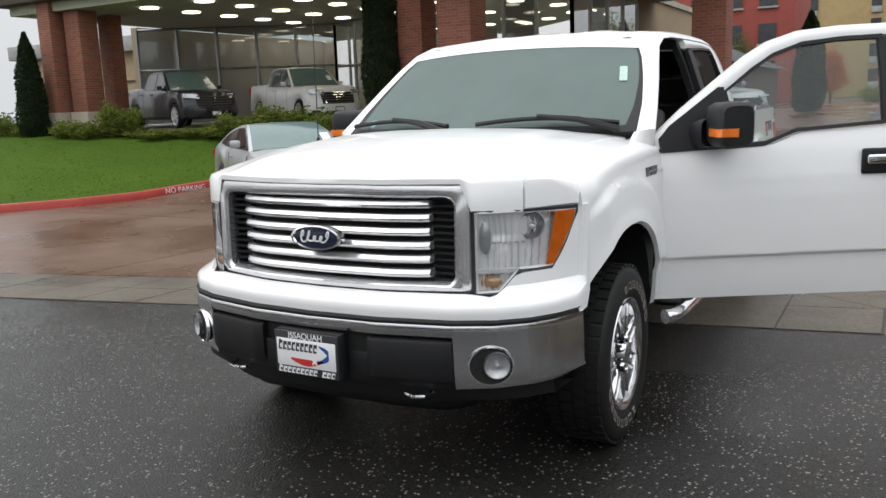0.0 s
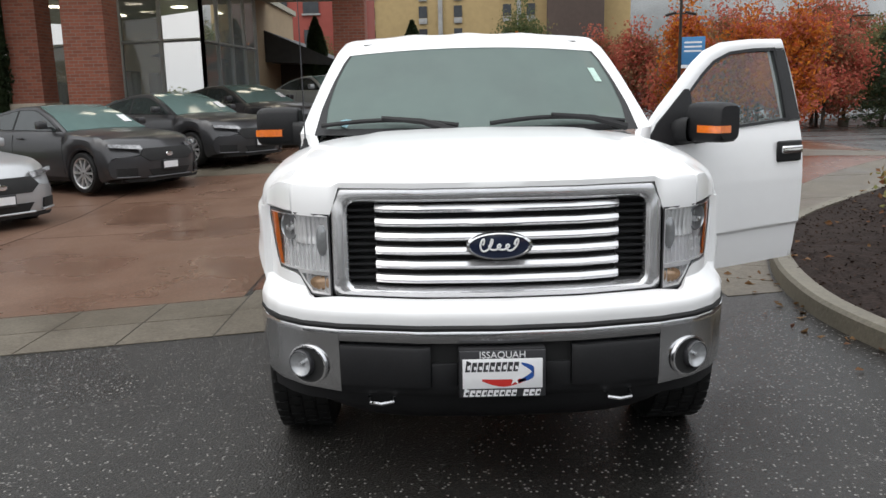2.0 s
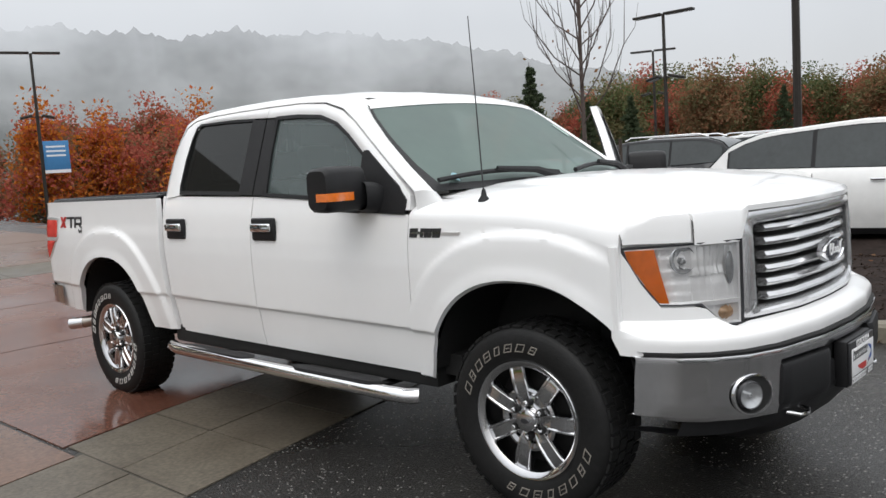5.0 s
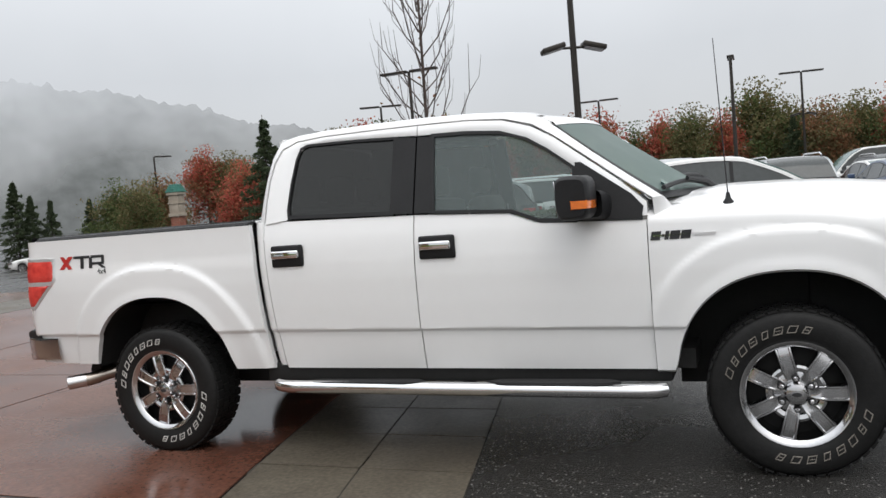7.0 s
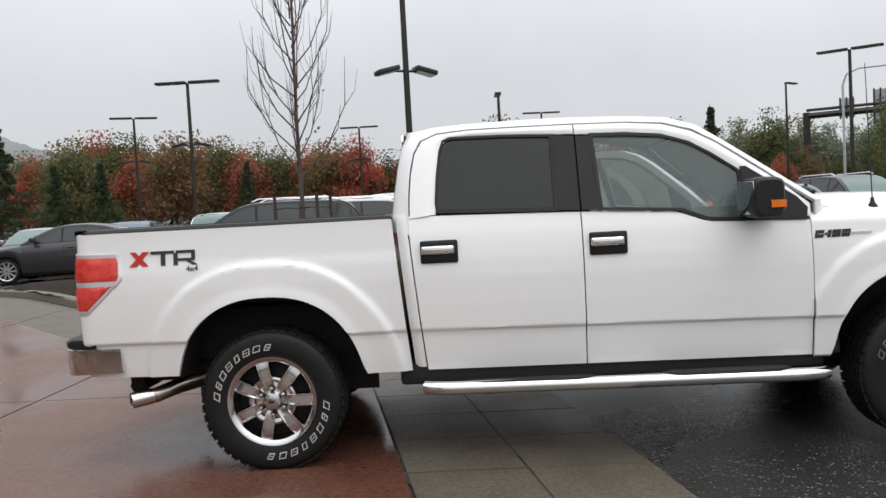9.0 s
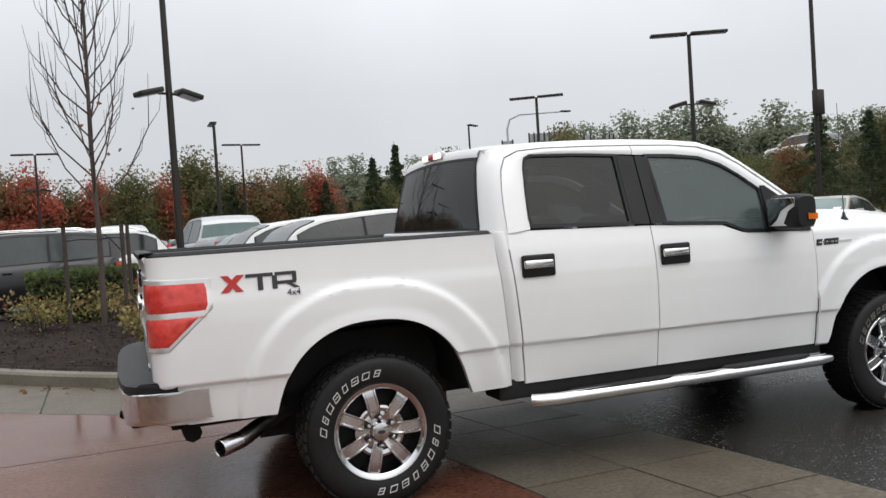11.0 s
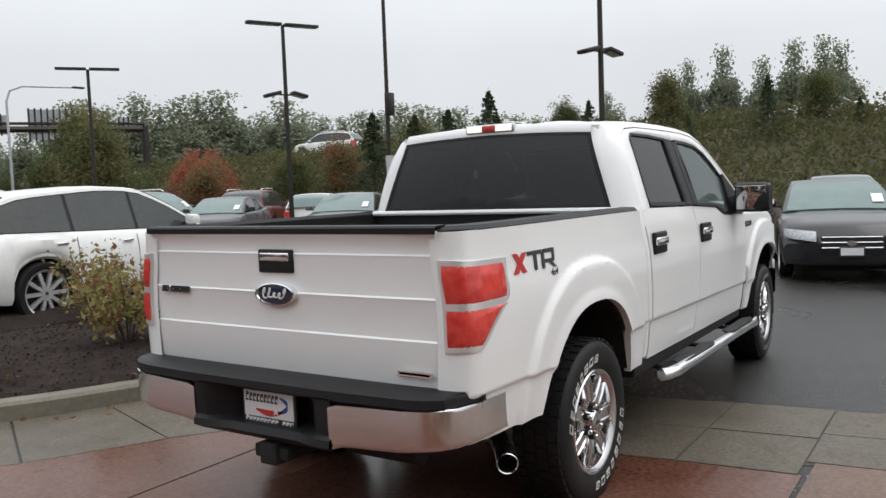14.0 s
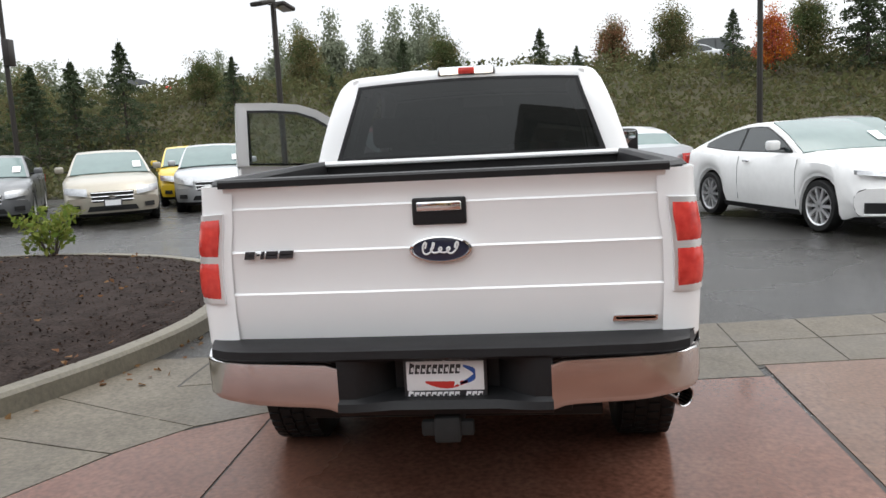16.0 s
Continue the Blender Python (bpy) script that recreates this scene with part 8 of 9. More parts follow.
    for s in (-1, 1):
        for x in ([0.98, -0.02, -0.92] if c["doors"] == 2 else [0.92, -0.50]):
            bm = bmesh.new()
            u, l0 = lerp(x, ux, uz), lo(x)
            tube(bm, [(x, s * (wid(x) * a + 0.001), l0 + (u - l0) * t) for a, t in ((0.974, 0.14), (0.980, 0.24), (0.999, 0.45), (0.994, 0.74), (0.960, 0.92))], 0.0045, 4, caps=False)
            part("door_seam", bm, DARKGAP, ob)
        bm = bmesh.new()
        grid(bm, [[V(x, s * (wid(x) * 0.93 + 0.004), lo0 - 0.01), V(x, s * (wid(x) * 0.966 + 0.006), lo0 + 0.065)] for x in steps(axr + r * 1.2, axf - r * 1.2, 6)])
        lip(bm, V(0, -s * 0.03, 0))
        part("side_sill", bm, BLACKP, ob)
    if kind == "suv":
        for s in (-1, 1):
            bm = bmesh.new()
            tube(bm, [(-1.7, s * 0.60, 1.69), (-1.5, s * 0.61, 1.75), (0.0, s * 0.61, 1.76), (0.15, s * 0.60, 1.70)], 0.018, 6)
            part("roof_rail", bm, SATIN, ob)
    # paper sticker inside the windscreen
    if tag:
        bm = bmesh.new()
        i = fr0
        p0, p1 = rf[-2], rf[-1]
        x, z = p0[0] * 0.6 + p1[0] * 0.4, p0[1] * 0.6 + p1[1] * 0.4
        y = cab(x, z) * 0.72
        d = V(p1[0] - p0[0], 0, p1[1] - p0[1]).normalized()
        c0 = V(x + 0.026, y, z + 0.034)
        sheet(bm, [c0 - d * 0.13 + V(0, -0.08, 0), c0 - d * 0.13 + V(0, 0.08, 0), c0 + d * 0.13 + V(0, 0.08, 0), c0 + d * 0.13 + V(0, -0.08, 0)], (0.002, 0, 0.002))
        part("price_sheet", bm, PAPER, ob, "white price sheet")
    return ob


def at(x, y, turn, z=None):
    return pose(x, y, gz(x, y) if z is None else z, 0, 0, turn)


def nose(x, y, turn, L):
    """A pose from where the nose stands."""
    a = radians(turn)
    return at(x - L / 2 * math.cos(a), y - L / 2 * math.sin(a), turn)


# row of coupes on the drive
car("coupe", "silver", nose(-6.95, -5.95, 55, 4.78), "silver sports coupe on the wet driveway", tag=True, front="plain")
c2 = car("coupe", "charcoal", nose(-10.15, -4.75, 58, 4.78), "charcoal sports coupe with black grille", tag=True, front="plain")
copy_thing(c2, nose(-12.95, -3.75, 56, 4.78))
copy_thing(c2, nose(-15.9, -3.0, 54, 4.78))
car("coupe", "silver", nose(-20.2, -1.9, 40, 4.5), "silver convertible sports car by the column", front="plain")
# pickups on the forecourt
car("pickup", "black", at(-17.7, -20.4, 68, 0.98), "black pickup displayed on the forecourt", "pickup")
car("pickup", "white", at(-20.0, -16.8, 62, 0.98), "white pickup displayed on the forecourt", "pickup")
# beyond the island
suv = car("crossover", "white", at(-0.55, 7.75, 4), "white luxury crossover with a dark rear window", "suv", tag=False)
copy_thing(suv, at(-0.75, 10.55, 4))
car("hatch", "red", at(-1.0, 13.3, 4), "red hatchback in the row beside white crossovers", tag=False)
car("suv", "black", at(-7.2, 13.2, 186), "black seven-seat utility vehicle with a price sheet", "suv")
car("suv", "white", at(-6.2, 16.0, 186), "white utility vehicle with roof rails", "suv")
car("sedan", "charcoal", at(-13.1, 16.2, 188), "charcoal sedan in the row of parked cars")
car("sedan", "red", at(-14.4, 19.2, 188), "red sedan in the row of parked cars")
s_silver = car("sedan", "silver", at(-16.6, 22.2, 188), "silver sedan in the row of parked cars")
# facing the camera at the end
car("sedan", "beige", at(9.7, 8.9, 208), "pale gold sedan facing the driveway")
g_car = car("sedan", "grey", at(9.8, 11.7, 207), "dark grey sedan with a price sheet")
car("hatch", "white", at(14.8, 17.4, 32), "small white hatchback seen from behind", tag=False)
car("suv", "maroon", at(14.6, 20.3, 32), "maroon utility vehicle seen from behind", "suv", tag=False)
car("sedan", "charcoal", at(9.8, 16.6, 212), "charcoal sedan facing the driveway")
car("hatch", "silver", at(11.8, 7.3, 200), "silver wagon beside the pale gold sedan")
car("hatch", "yellow", at(14.2, 8.9, 205), "bright yellow hatchback with its door ajar")
car("suv", "red", at(11.4, 3.3, 197), "red utility vehicle facing the truck", "suv")
car("sedan", "black", nose(5.4, -1.0, 194, 4.85), "black sedan with a chrome grille and price sheet")
car("sedan", "silver", at(10.1, -2.2, 14), "silver sedan seen from behind", tag=False)
car("coupe", "white", at(4.95, -4.6, 197.6), "white coupe with large alloy wheels", front="plain")
car("sedan", "charcoal", at(9.9, -6.8, 190), "dark sedan behind the white coupe")
car("hatch", "grey", at(13.4, 0.2, 192), "grey hatchback near the embankment")
# on the road above
for x, y, t, k, c in ((35.0, 34.5, 105, "suv", "white"), (36.0, 4.3, 95, "sedan", "silver"), (35.5, -8.2, 92, "sedan", "silver"), (37.3, -10.2, 272, "pickup", "charcoal"), (34.5, 20.5, 102, "sedan", "white")):
    car(k, c, pose(x, y, bank_z(x, y), 0, 0, t), c + " " + k + " on the road above the embankment", k if k != "sedan" else "car", tag=False)
# near the gate
w_sedan = car("sedan", "white", at(-49.6, 40.9, 215), "white sedan parked by the gate")
car("suv", "silver", at(-51.6, 22.0, 330), "silver crossover parked by the red trees", "suv")
for x, y, t, src in ((-46.9, 41.6, 200, g_car), (-47.4, 44.2, 250, s_silver), (-45.2, 44.6, 240, g_car), (-44.0, 45.6, 200, g_car), (-50.6, 44.0, 250, s_silver)):
    copy_thing(src, at(x, y, t))
# rows of stock further off
random.seed(11)
stock = [w_sedan, s_silver, g_car, car("sedan", "blue", at(3.2, 18.0, 100), "dark blue sedan in the far row"), car("hatch", "white", at(6.0, 18.5, 100), "white hatchback in the far row"),
         car("suv", "silver", at(0.4, 17.6, 100), "silver utility vehicle in the far row", "suv"), car("suv", "charcoal", at(8.8, 19.0, 280), "charcoal utility vehicle in the far row", "suv"), car("van", "white", at(4.5, 33.5, 190), "tall white van behind the far rows", "van", tag=False), car("pickup", "silver", at(-2.4, 17.2, 100), "silver pickup in the far row", "pickup")]
for row, y0 in enumerate((23.5, 29.0, 36.5, 42.0)):
    for k in range(12):
        x = -16 + 2.75 * k + row * 0.8
        y = y0 + 0.18 * (x - 3)
        if min(math.hypot(x - a, y - b) for a, b in ((-12.7, 25.1), (12.9, 27.7), (-0.9, 30.6), (4.5, 33.5))) < 2.6 or random.random() < 0.12:
            continue
        pick = random.choice([0, 1, 2, 3, 4, 5, 6, 8, 1, 4])
        copy_thing(stock[pick], at(x, y, random.choice((100, 280)) + random.uniform(-2, 2)))

# ---- plants ----
BARK = mat("tree_bark", (0.055, 0.042, 0.034), 0.9, var=0.3, scale=5, fine=30, bump=0.6, bscale=40)
TWIG = mat("bare_twig", (0.075, 0.055, 0.048), 0.8, var=0.3, scale=5, fine=30)
LEAF = {
    "red": leaf_material("leaf_red", [(0.40, 0.085, 0.065), (0.48, 0.115, 0.085), (0.42, 0.14, 0.09), (0.34, 0.10, 0.07), (0.46, 0.16, 0.08)]),
    "orange": leaf_material("leaf_orange", [(0.46, 0.12, 0.020), (0.58, 0.22, 0.03), (0.44, 0.09, 0.03), (0.34, 0.15, 0.04)]),
    "olive": leaf_material("leaf_olive", [(0.150, 0.138, 0.065), (0.180, 0.160, 0.075), (0.140, 0.145, 0.065), (0.20, 0.145, 0.075), (0.165, 0.17, 0.08)]),
    "brown": leaf_material("leaf_brown", [(0.25, 0.110, 0.065), (0.28, 0.145, 0.075), (0.21, 0.125, 0.07), (0.18, 0.14, 0.07)]),
    "green": leaf_material("leaf_green", [(0.075, 0.105, 0.042), (0.105, 0.140, 0.050), (0.085, 0.110, 0.055), (0.13, 0.14, 0.05)]),
    "dark": leaf_material("leaf_dark", [(0.050, 0.072, 0.040), (0.075, 0.098, 0.052), (0.095, 0.118, 0.065)]),
    "cypress": leaf_material("leaf_cypress", [(0.022, 0.036, 0.018), (0.034, 0.052, 0.024), (0.045, 0.062, 0.030)]),
    # paler than real leaves: the haze of distance is in this colour
    "mist": leaf_material("leaf_haze_pale", [(0.20, 0.23, 0.16), (0.26, 0.28, 0.20), (0.22, 0.25, 0.18)]),
    "shrub": leaf_material("leaf_shrub", [(0.20, 0.20, 0.06), (0.34, 0.30, 0.11), (0.22, 0.09, 0.05), (0.15, 0.16, 0.05), (0.42, 0.38, 0.18), (0.17, 0.07, 0.05)]),
    "bush": leaf_material("leaf_bush", [(0.09, 0.14, 0.025), (0.15, 0.19, 0.035), (0.20, 0.21, 0.05)]),
    "bank": leaf_material("leaf_bank", [(0.098, 0.104, 0.046), (0.110, 0.114, 0.050), (0.130, 0.110, 0.055), (0.100, 0.110, 0.050), (0.115, 0.122, 0.054)]),
}
prng = np.random.default_rng(21)


def leaf_part(name, centres, size, kind, parent, label, flat=0.0, aspect=0.6):
    me = quads(name, centres, size, prng, flat, aspect)
    me.materials.append(LEAF[kind])
    ob = new(name, me)
    ob.parent = parent
    tagged(ob, label)
    return ob


def broad_tree(kind, h, spread, n, size, label, m, bare=0.14, second=None):
    """A trunk with limbs and an uneven crown of small leaves, denser inside; second: another leaf colour in patches."""
    t = thing("tree", label, "tree", m, "trees")
    bm = bmesh.new()
    tube(bm, [(0, 0, -0.4), (0.03, 0.02, h * bare), (0.0, 0.06, h * 0.55), (0.05, 0, h * 0.9)], [0.16 * h / 8, 0.12 * h / 8, 0.08 * h / 8, 0.02], 7)
    clumps = []
    for k in range(22):
        a = k * 2.4 + prng.uniform(-0.3, 0.3)
        f = k / 22
        z0 = h * (bare + 0.62 * f)
        ln = spread * prng.uniform(0.55, 1.0) * (1 - 0.62 * f)
        tip = V(math.cos(a) * ln, math.sin(a) * ln, z0 + ln * prng.uniform(0.25, 0.85))
        mid = V(math.cos(a) * ln * 0.5, math.sin(a) * ln * 0.5, z0 + ln * 0.22)
        tube(bm, [(0, 0, z0), mid, tip], [0.05 * h / 8, 0.035 * h / 8, 0.012], 5, caps=False)
        clumps += [tip, mid.lerp(tip, 0.5), mid, tip + V(*(prng.normal(0, 0.25, 3) * spread * 0.5))]
    clumps += [V(0, 0, h * 0.95), V(0.2, 0.1, h * 0.86), V(-0.2, 0.1, h * 0.80)]
    part("trunk", bm, BARK, t)
    cl = np.array([tuple(c) for c in clumps])
    w = prng.integers(0, len(cl), n)
    sd = prng.normal(size=(n, 3)) * (spread * 0.19) * np.array([1, 1, 0.9])
    pts = cl[w] + sd
    pts[:, 2] = np.clip(pts[:, 2], h * bare * 0.5, h * 1.04)
    if second:
        pick = (w % 3) == 0
        leaf_part("crown", pts[~pick], size, kind, t, "loose crown of " + kind + " leaves")
        leaf_part("crown_patch", pts[pick], size, second, t, "patches of " + second + " leaves")
    else:
        leaf_part("crown", pts, size, kind, t, "loose crown of " + kind + " leaves")
    return t


def conifer(h, r, n, label, m, kind="dark", group="trees"):
    """Uneven drooping boughs, full below and thin towards the leader."""
    t = thing("conifer", label, "tree", m, group)
    bm = bmesh.new()
    tube(bm, [(0, 0, -0.4), (0.03, 0, h * 0.5), (0.0, 0.03, h)], [0.10 * h / 6, 0.06 * h / 6, 0.008], 6)
    pts = []
    boughs = int(h * 17)
    per = int(n / boughs)
    for k in range(boughs):
        f = (k / boughs) ** 0.85
        z = h * (0.04 + 0.93 * f)
        a = k * 2.4 + prng.uniform(-0.5, 0.5)
        ln = (r * (1 - f) + 0.10) * prng.uniform(0.5, 1.15)
        rise = prng.uniform(-0.35, 0.12)
        tube(bm, [(0, 0, z), (math.cos(a) * ln * 0.9, math.sin(a) * ln * 0.9, z + ln * rise * 0.8)], [0.018 * (1 - f) + 0.004, 0.004], 4, caps=False)
        q = prng.uniform(0.05, 1.0, per) ** 0.75
        wd = 0.13 * ln * (1.1 - q) + 0.025
        side, hang = prng.normal(0, 1, per) * wd, np.abs(prng.normal(0, 1, per)) * (0.05 + 0.06 * ln)
        pts += list(zip(math.cos(a) * ln * q - math.sin(a) * side, math.sin(a) * ln * q + math.cos(a) * side, z + ln * rise * q - hang))
    part("trunk", bm, BARK, t)
    leaf_part("needles", np.array(pts), 0.085 * (h / 5) ** 0.5, kind, t, "drooping dark green needles", 0.2, 0.4)
    return t


def columnar(h, r, label, m):
    t = thing("cypress", label, "tree", m, "columnar cypresses")
    bm = bmesh.new()
    tube(bm, [(0, 0, -0.3), (0, 0, h * 0.6)], [0.08, 0.03], 6)
    part("trunk", bm, BARK, t)
    core = bmesh.new()
    lathe(core, [(0.0, 0.0), (0.45 * r, 0.0), (0.70 * r, 0.06 * h), (0.82 * r, 0.25 * h), (0.66 * r, 0.6 * h), (0.34 * r, 0.85 * h), (0.0, 0.97 * h)], 14, m=pose(0, 0, 0, 90, 0, 0))
    part("inner_foliage", core, LEAF["cypress"], t)
    n = 7000
    z = prng.uniform(0.0, 1.0, n)
    a = prng.uniform(0, 6.283, n)
    prof = np.interp(z, [0, 0.06, 0.25, 0.6, 0.85, 1], [0.55, 0.85, 1.0, 0.82, 0.45, 0.04]) * r
    rr = prof * (1 - np.abs(prng.normal(0, 0.10, n))) * (1 + 0.10 * np.sin(a * 5 + z * 17))
    pts = np.stack([np.cos(a) * rr, np.sin(a) * rr, z * h], 1)
    leaf_part("foliage", pts, 0.060, "cypress", t, "tight dark green foliage", 0.0, 0.4)
    return t


def shrub(h, r, n, kind, label, m, size=0.035):
    t = thing("shrub", label, "shrub", m, "island shrubs")
    bm = bmesh.new()
    tips = []
    for k in range(14):
        a = k * 2.4
        ln = r * prng.uniform(0.4, 1.0)
        tip = V(math.cos(a) * ln, math.sin(a) * ln, h * prng.uniform(0.55, 1.0))
        tube(bm, [(0.02 * math.cos(a), 0.02 * math.sin(a), -0.05), (tip.x * 0.5, tip.y * 0.5, tip.z * 0.6), tip], [0.010, 0.007, 0.003], 5, caps=False)
        tips += [tip, V(tip.x * 0.6, tip.y * 0.6, tip.z * 0.7), V(tip.x * 0.8, tip.y * 0.8, tip.z * 0.45)]
    part("branchwork", bm, TWIG, t)
    cl = np.array([tuple(c) for c in tips])
    pts = cl[prng.integers(0, len(cl), n)] + prng.normal(0, 0.22, (n, 3)) * np.array([r, r, h]) * 0.55
    pts[:, 2] = np.abs(pts[:, 2]) + 0.03
    leaf_part("leaves", pts, size, kind, t, "small " + ("yellow-green and russet" if kind == "shrub" else "fresh green") + " leaves")
    return t


# bare young tree with stakes in the island
def bare_tree(x, y, h):
    t = thing("young_tree", "bare young tree with upright twigs", "tree", pose(x, y, bed_z(x, y)))
    bm = bmesh.new()
    tube(bm, [(0, 0, -0.1), (0.02, 0.01, 1.2), (0.0, 0.03, 2.6), (0.04, 0.0, 4.4), (0.02, 0.02, h)], [0.042, 0.036, 0.030, 0.020, 0.006], 8)
    part("trunk", bm, TWIG, t)
    bm = bmesh.new()
    for k in range(34):
        z0 = 1.7 + (h - 2.6) * (k / 34)
        a = k * 2.399
        out = prng.uniform(0.45, 0.95) * (1 - 0.55 * k / 34)
        rise = prng.uniform(1.2, 2.4) * (1 - 0.3 * k / 34)
        p0 = V(0, 0, z0)
        p1 = V(math.cos(a) * out * 0.55, math.sin(a) * out * 0.55, z0 + rise * 0.25)
        p2 = V(math.cos(a) * out * 0.95, math.sin(a) * out * 0.95, z0 + rise * 0.6)
        p3 = V(math.cos(a) * out * (1 + 0.1 * math.sin(k)), math.sin(a) * out, min(h + 0.2, z0 + rise))
        tube(bm, [p0, p1, p2, p3], [0.014, 0.011, 0.008, 0.003], 5, caps=False)
        for j in range(3):
            b = a + prng.uniform(-1.2, 1.2)
            q = p1.lerp(p2, prng.uniform(0, 1))
            tube(bm, [q, q + V(math.cos(b) * 0.18, math.sin(b) * 0.18, 0.25), q + V(math.cos(b) * 0.24, math.sin(b) * 0.24, 0.60)], [0.006, 0.004, 0.002], 4, caps=False)
    tagged(part("twigs", bm, TWIG, t, "fine upright bare twigs"), "fine upright bare twigs", kind="stuff")
    pts = [(prng.normal(0, 0.5), prng.normal(0, 0.5), prng.uniform(2.0, 3.4)) for _ in range(26)]
    leaf_part("last_leaves", pts, 0.035, "brown", t, "a few last brown leaves")
    return t


bare_tree(-5.18, 7.62, 6.4)
for dx, dy in ((-0.45, 0.1), (0.32, -0.35), (0.4, 0.45)):
    st = thing("tree_stake", "brown wooden tree stake", "stake", pose(-5.18 + dx, 7.62 + dy, bed_z(-5.18 + dx, 7.62 + dy)), "tree stakes")
    bm = bmesh.new()
    tube(bm, [(0, 0, -0.2), (0, 0, 1.45)], [0.032, 0.028], 8)
    part("post", bm, BARK, st)
    bm = bmesh.new()
    tube(bm, [(0, 0, 1.25), (-dx * 0.5, -dy * 0.5, 1.27), (-dx, -dy, 1.25)], 0.008, 5)
    part("tie", bm, BLACKP, st)
# shrubs along the island
GREEN_BUSH = (2.05, 5.75)
random.seed(3)
for x, y, h, r, n in ((-2.72, 4.0, 0.66, 0.48, 1500), (-1.78, 5.85, 0.72, 0.42, 900), (-4.5, 4.75, 0.45, 0.42, 620), (-4.6, 6.2, 0.48, 0.46, 700), (-4.25, 7.2, 0.48, 0.45, 620), (-7.5, 8.9, 0.50, 0.55, 700), (-6.0, 7.9, 0.48, 0.50, 700), (-5.1, 9.0, 0.60, 0.50, 700), (-6.9, 7.2, 0.42, 0.45, 620), (-9.0, 10.0, 0.50, 0.55, 700)):
    shrub(h, r, n, "shrub", "sparse yellow-green and russet shrub on the mulch", pose(x, y, bed_z(x, y), 0, 0, x * 57), 0.030)
shrub(0.56, 0.38, 520, "bush", "small fresh green shrub on the mulch", pose(GREEN_BUSH[0], GREEN_BUSH[1], bed_z(*GREEN_BUSH)), 0.045)
# hedge in front of the parked cars
hd = thing("hedge", "clipped dark green hedge beyond the island", "hedge", pose(-4.2, 10.3, gz(-4.2, 10.3), 0, 0, 5))
n = 7000
pts = np.stack([prng.uniform(-2.2, 1.6, n), prng.uniform(-0.5, 0.5, n), prng.uniform(0, 0.95, n)], 1)
edge = prng.integers(0, 3, n)
pts[edge == 0, 2] = 0.95 + prng.normal(0, 0.03, (edge == 0).sum())
pts[edge == 1, 1] = -0.5 + prng.normal(0, 0.03, (edge == 1).sum())
leaf_part("hedge_leaves", pts, 0.05, "green", hd, "clipped leaves")
# added solid box; its dark colour stands in for shade inside the hedge
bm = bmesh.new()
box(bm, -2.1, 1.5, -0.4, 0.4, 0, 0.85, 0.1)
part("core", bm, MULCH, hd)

# cypresses by the showroom
cy = columnar(3.7, 0.48, "narrow dark cypress on the lawn", pose(-13.7, -22.9, 0.5))
copy_thing(cy, pose(-15.8, -10.6, 0.95, 0, 0, 50) @ Matrix.Diagonal((1.12, 1.12, 1.5, 1)))
copy_thing(cy, pose(-26.7, -0.9, 0.8, 0, 0, 120) @ Matrix.Diagonal((1.1, 1.1, 0.88, 1)))
copy_thing(cy, pose(-27.5, -4.5, 0.8, 0, 0, 80) @ Matrix.Diagonal((1.1, 1.1, 0.95, 1)))
# low planting along the forecourt edge
sh = shrub(0.8, 0.75, 1300, "bush", "green border shrub along the forecourt", pose(-13.9, -19.0, 0.9), 0.06)
for k in range(11):
    copy_thing(sh, pose(-13.6 - 0.08 * k + 0.3 * math.sin(k * 2.0), -20.8 + 0.95 * k, 0.75 + 0.02 * (k % 3), 0, 0, k * 47) @ Matrix.Diagonal((1, 1, (0.65, 0.6, 0.35, 0.3, 0.25, 0.3, 0.3, 0.7, 0.85, 0.8, 0.6)[k], 1)))
for k in range(4):
    copy_thing(sh, pose(-14.1 + 0.3 * k, -23.2 - 0.9 * k, 0.65, 0, 0, k * 77))

for k in range(9):
    x, y = -41.8 - 0.2 * (k % 2), 0.6 + 1.05 * k
    copy_thing(sh, pose(x, y, gz(x, y) - 0.05, 0, 0, k * 61) @ Matrix.Diagonal((1.1, 1.1, 0.8 + 0.1 * (k % 3), 1)))

# autumn trees round the car park
LF, SZ = 9000, 0.115
trees = {
    "red": broad_tree("red", 7.2, 2.6, LF, SZ, "red autumn tree at the edge of the car park", pose(-62.0, 40.5, gz(-62.0, 40.5) - 0.1) @ Matrix.Diagonal((1.15, 1.15, 1.15, 1)), second="brown"),
    "orange": broad_tree("orange", 7.4, 2.0, 5200, SZ, "bright orange autumn tree by the gate", pose(-22.0, 11.0, gz(-22.0, 11.0)) @ Matrix.Diagonal((0.62, 0.62, 0.62, 1)), second="red"),
    "olive": broad_tree("olive", 7.2, 2.8, LF, SZ, "olive-brown tree at the edge of the car park", pose(-28, 47, gz(-28, 47)), second="green"),
    "brown": broad_tree("brown", 6.8, 2.7, LF, SZ, "brown autumn tree at the edge of the car park", pose(-22, 49, gz(-22, 49)), second="olive"),
    "green": broad_tree("green", 7.6, 2.7, LF, SZ, "green tree at the edge of the car park", pose(-40.6, 38.9, gz(-40.6, 38.9)) @ Matrix.Diagonal((0.72, 0.72, 0.72, 1)), second="olive"),
}
con = conifer(5.0, 2.3, 4200, "drooping dark green conifer on the embankment", pose(21.7, 17.9, bank_z(21.7, 17.9) - 0.1) @ Matrix.Diagonal((0.85, 0.85, 0.85, 1)))
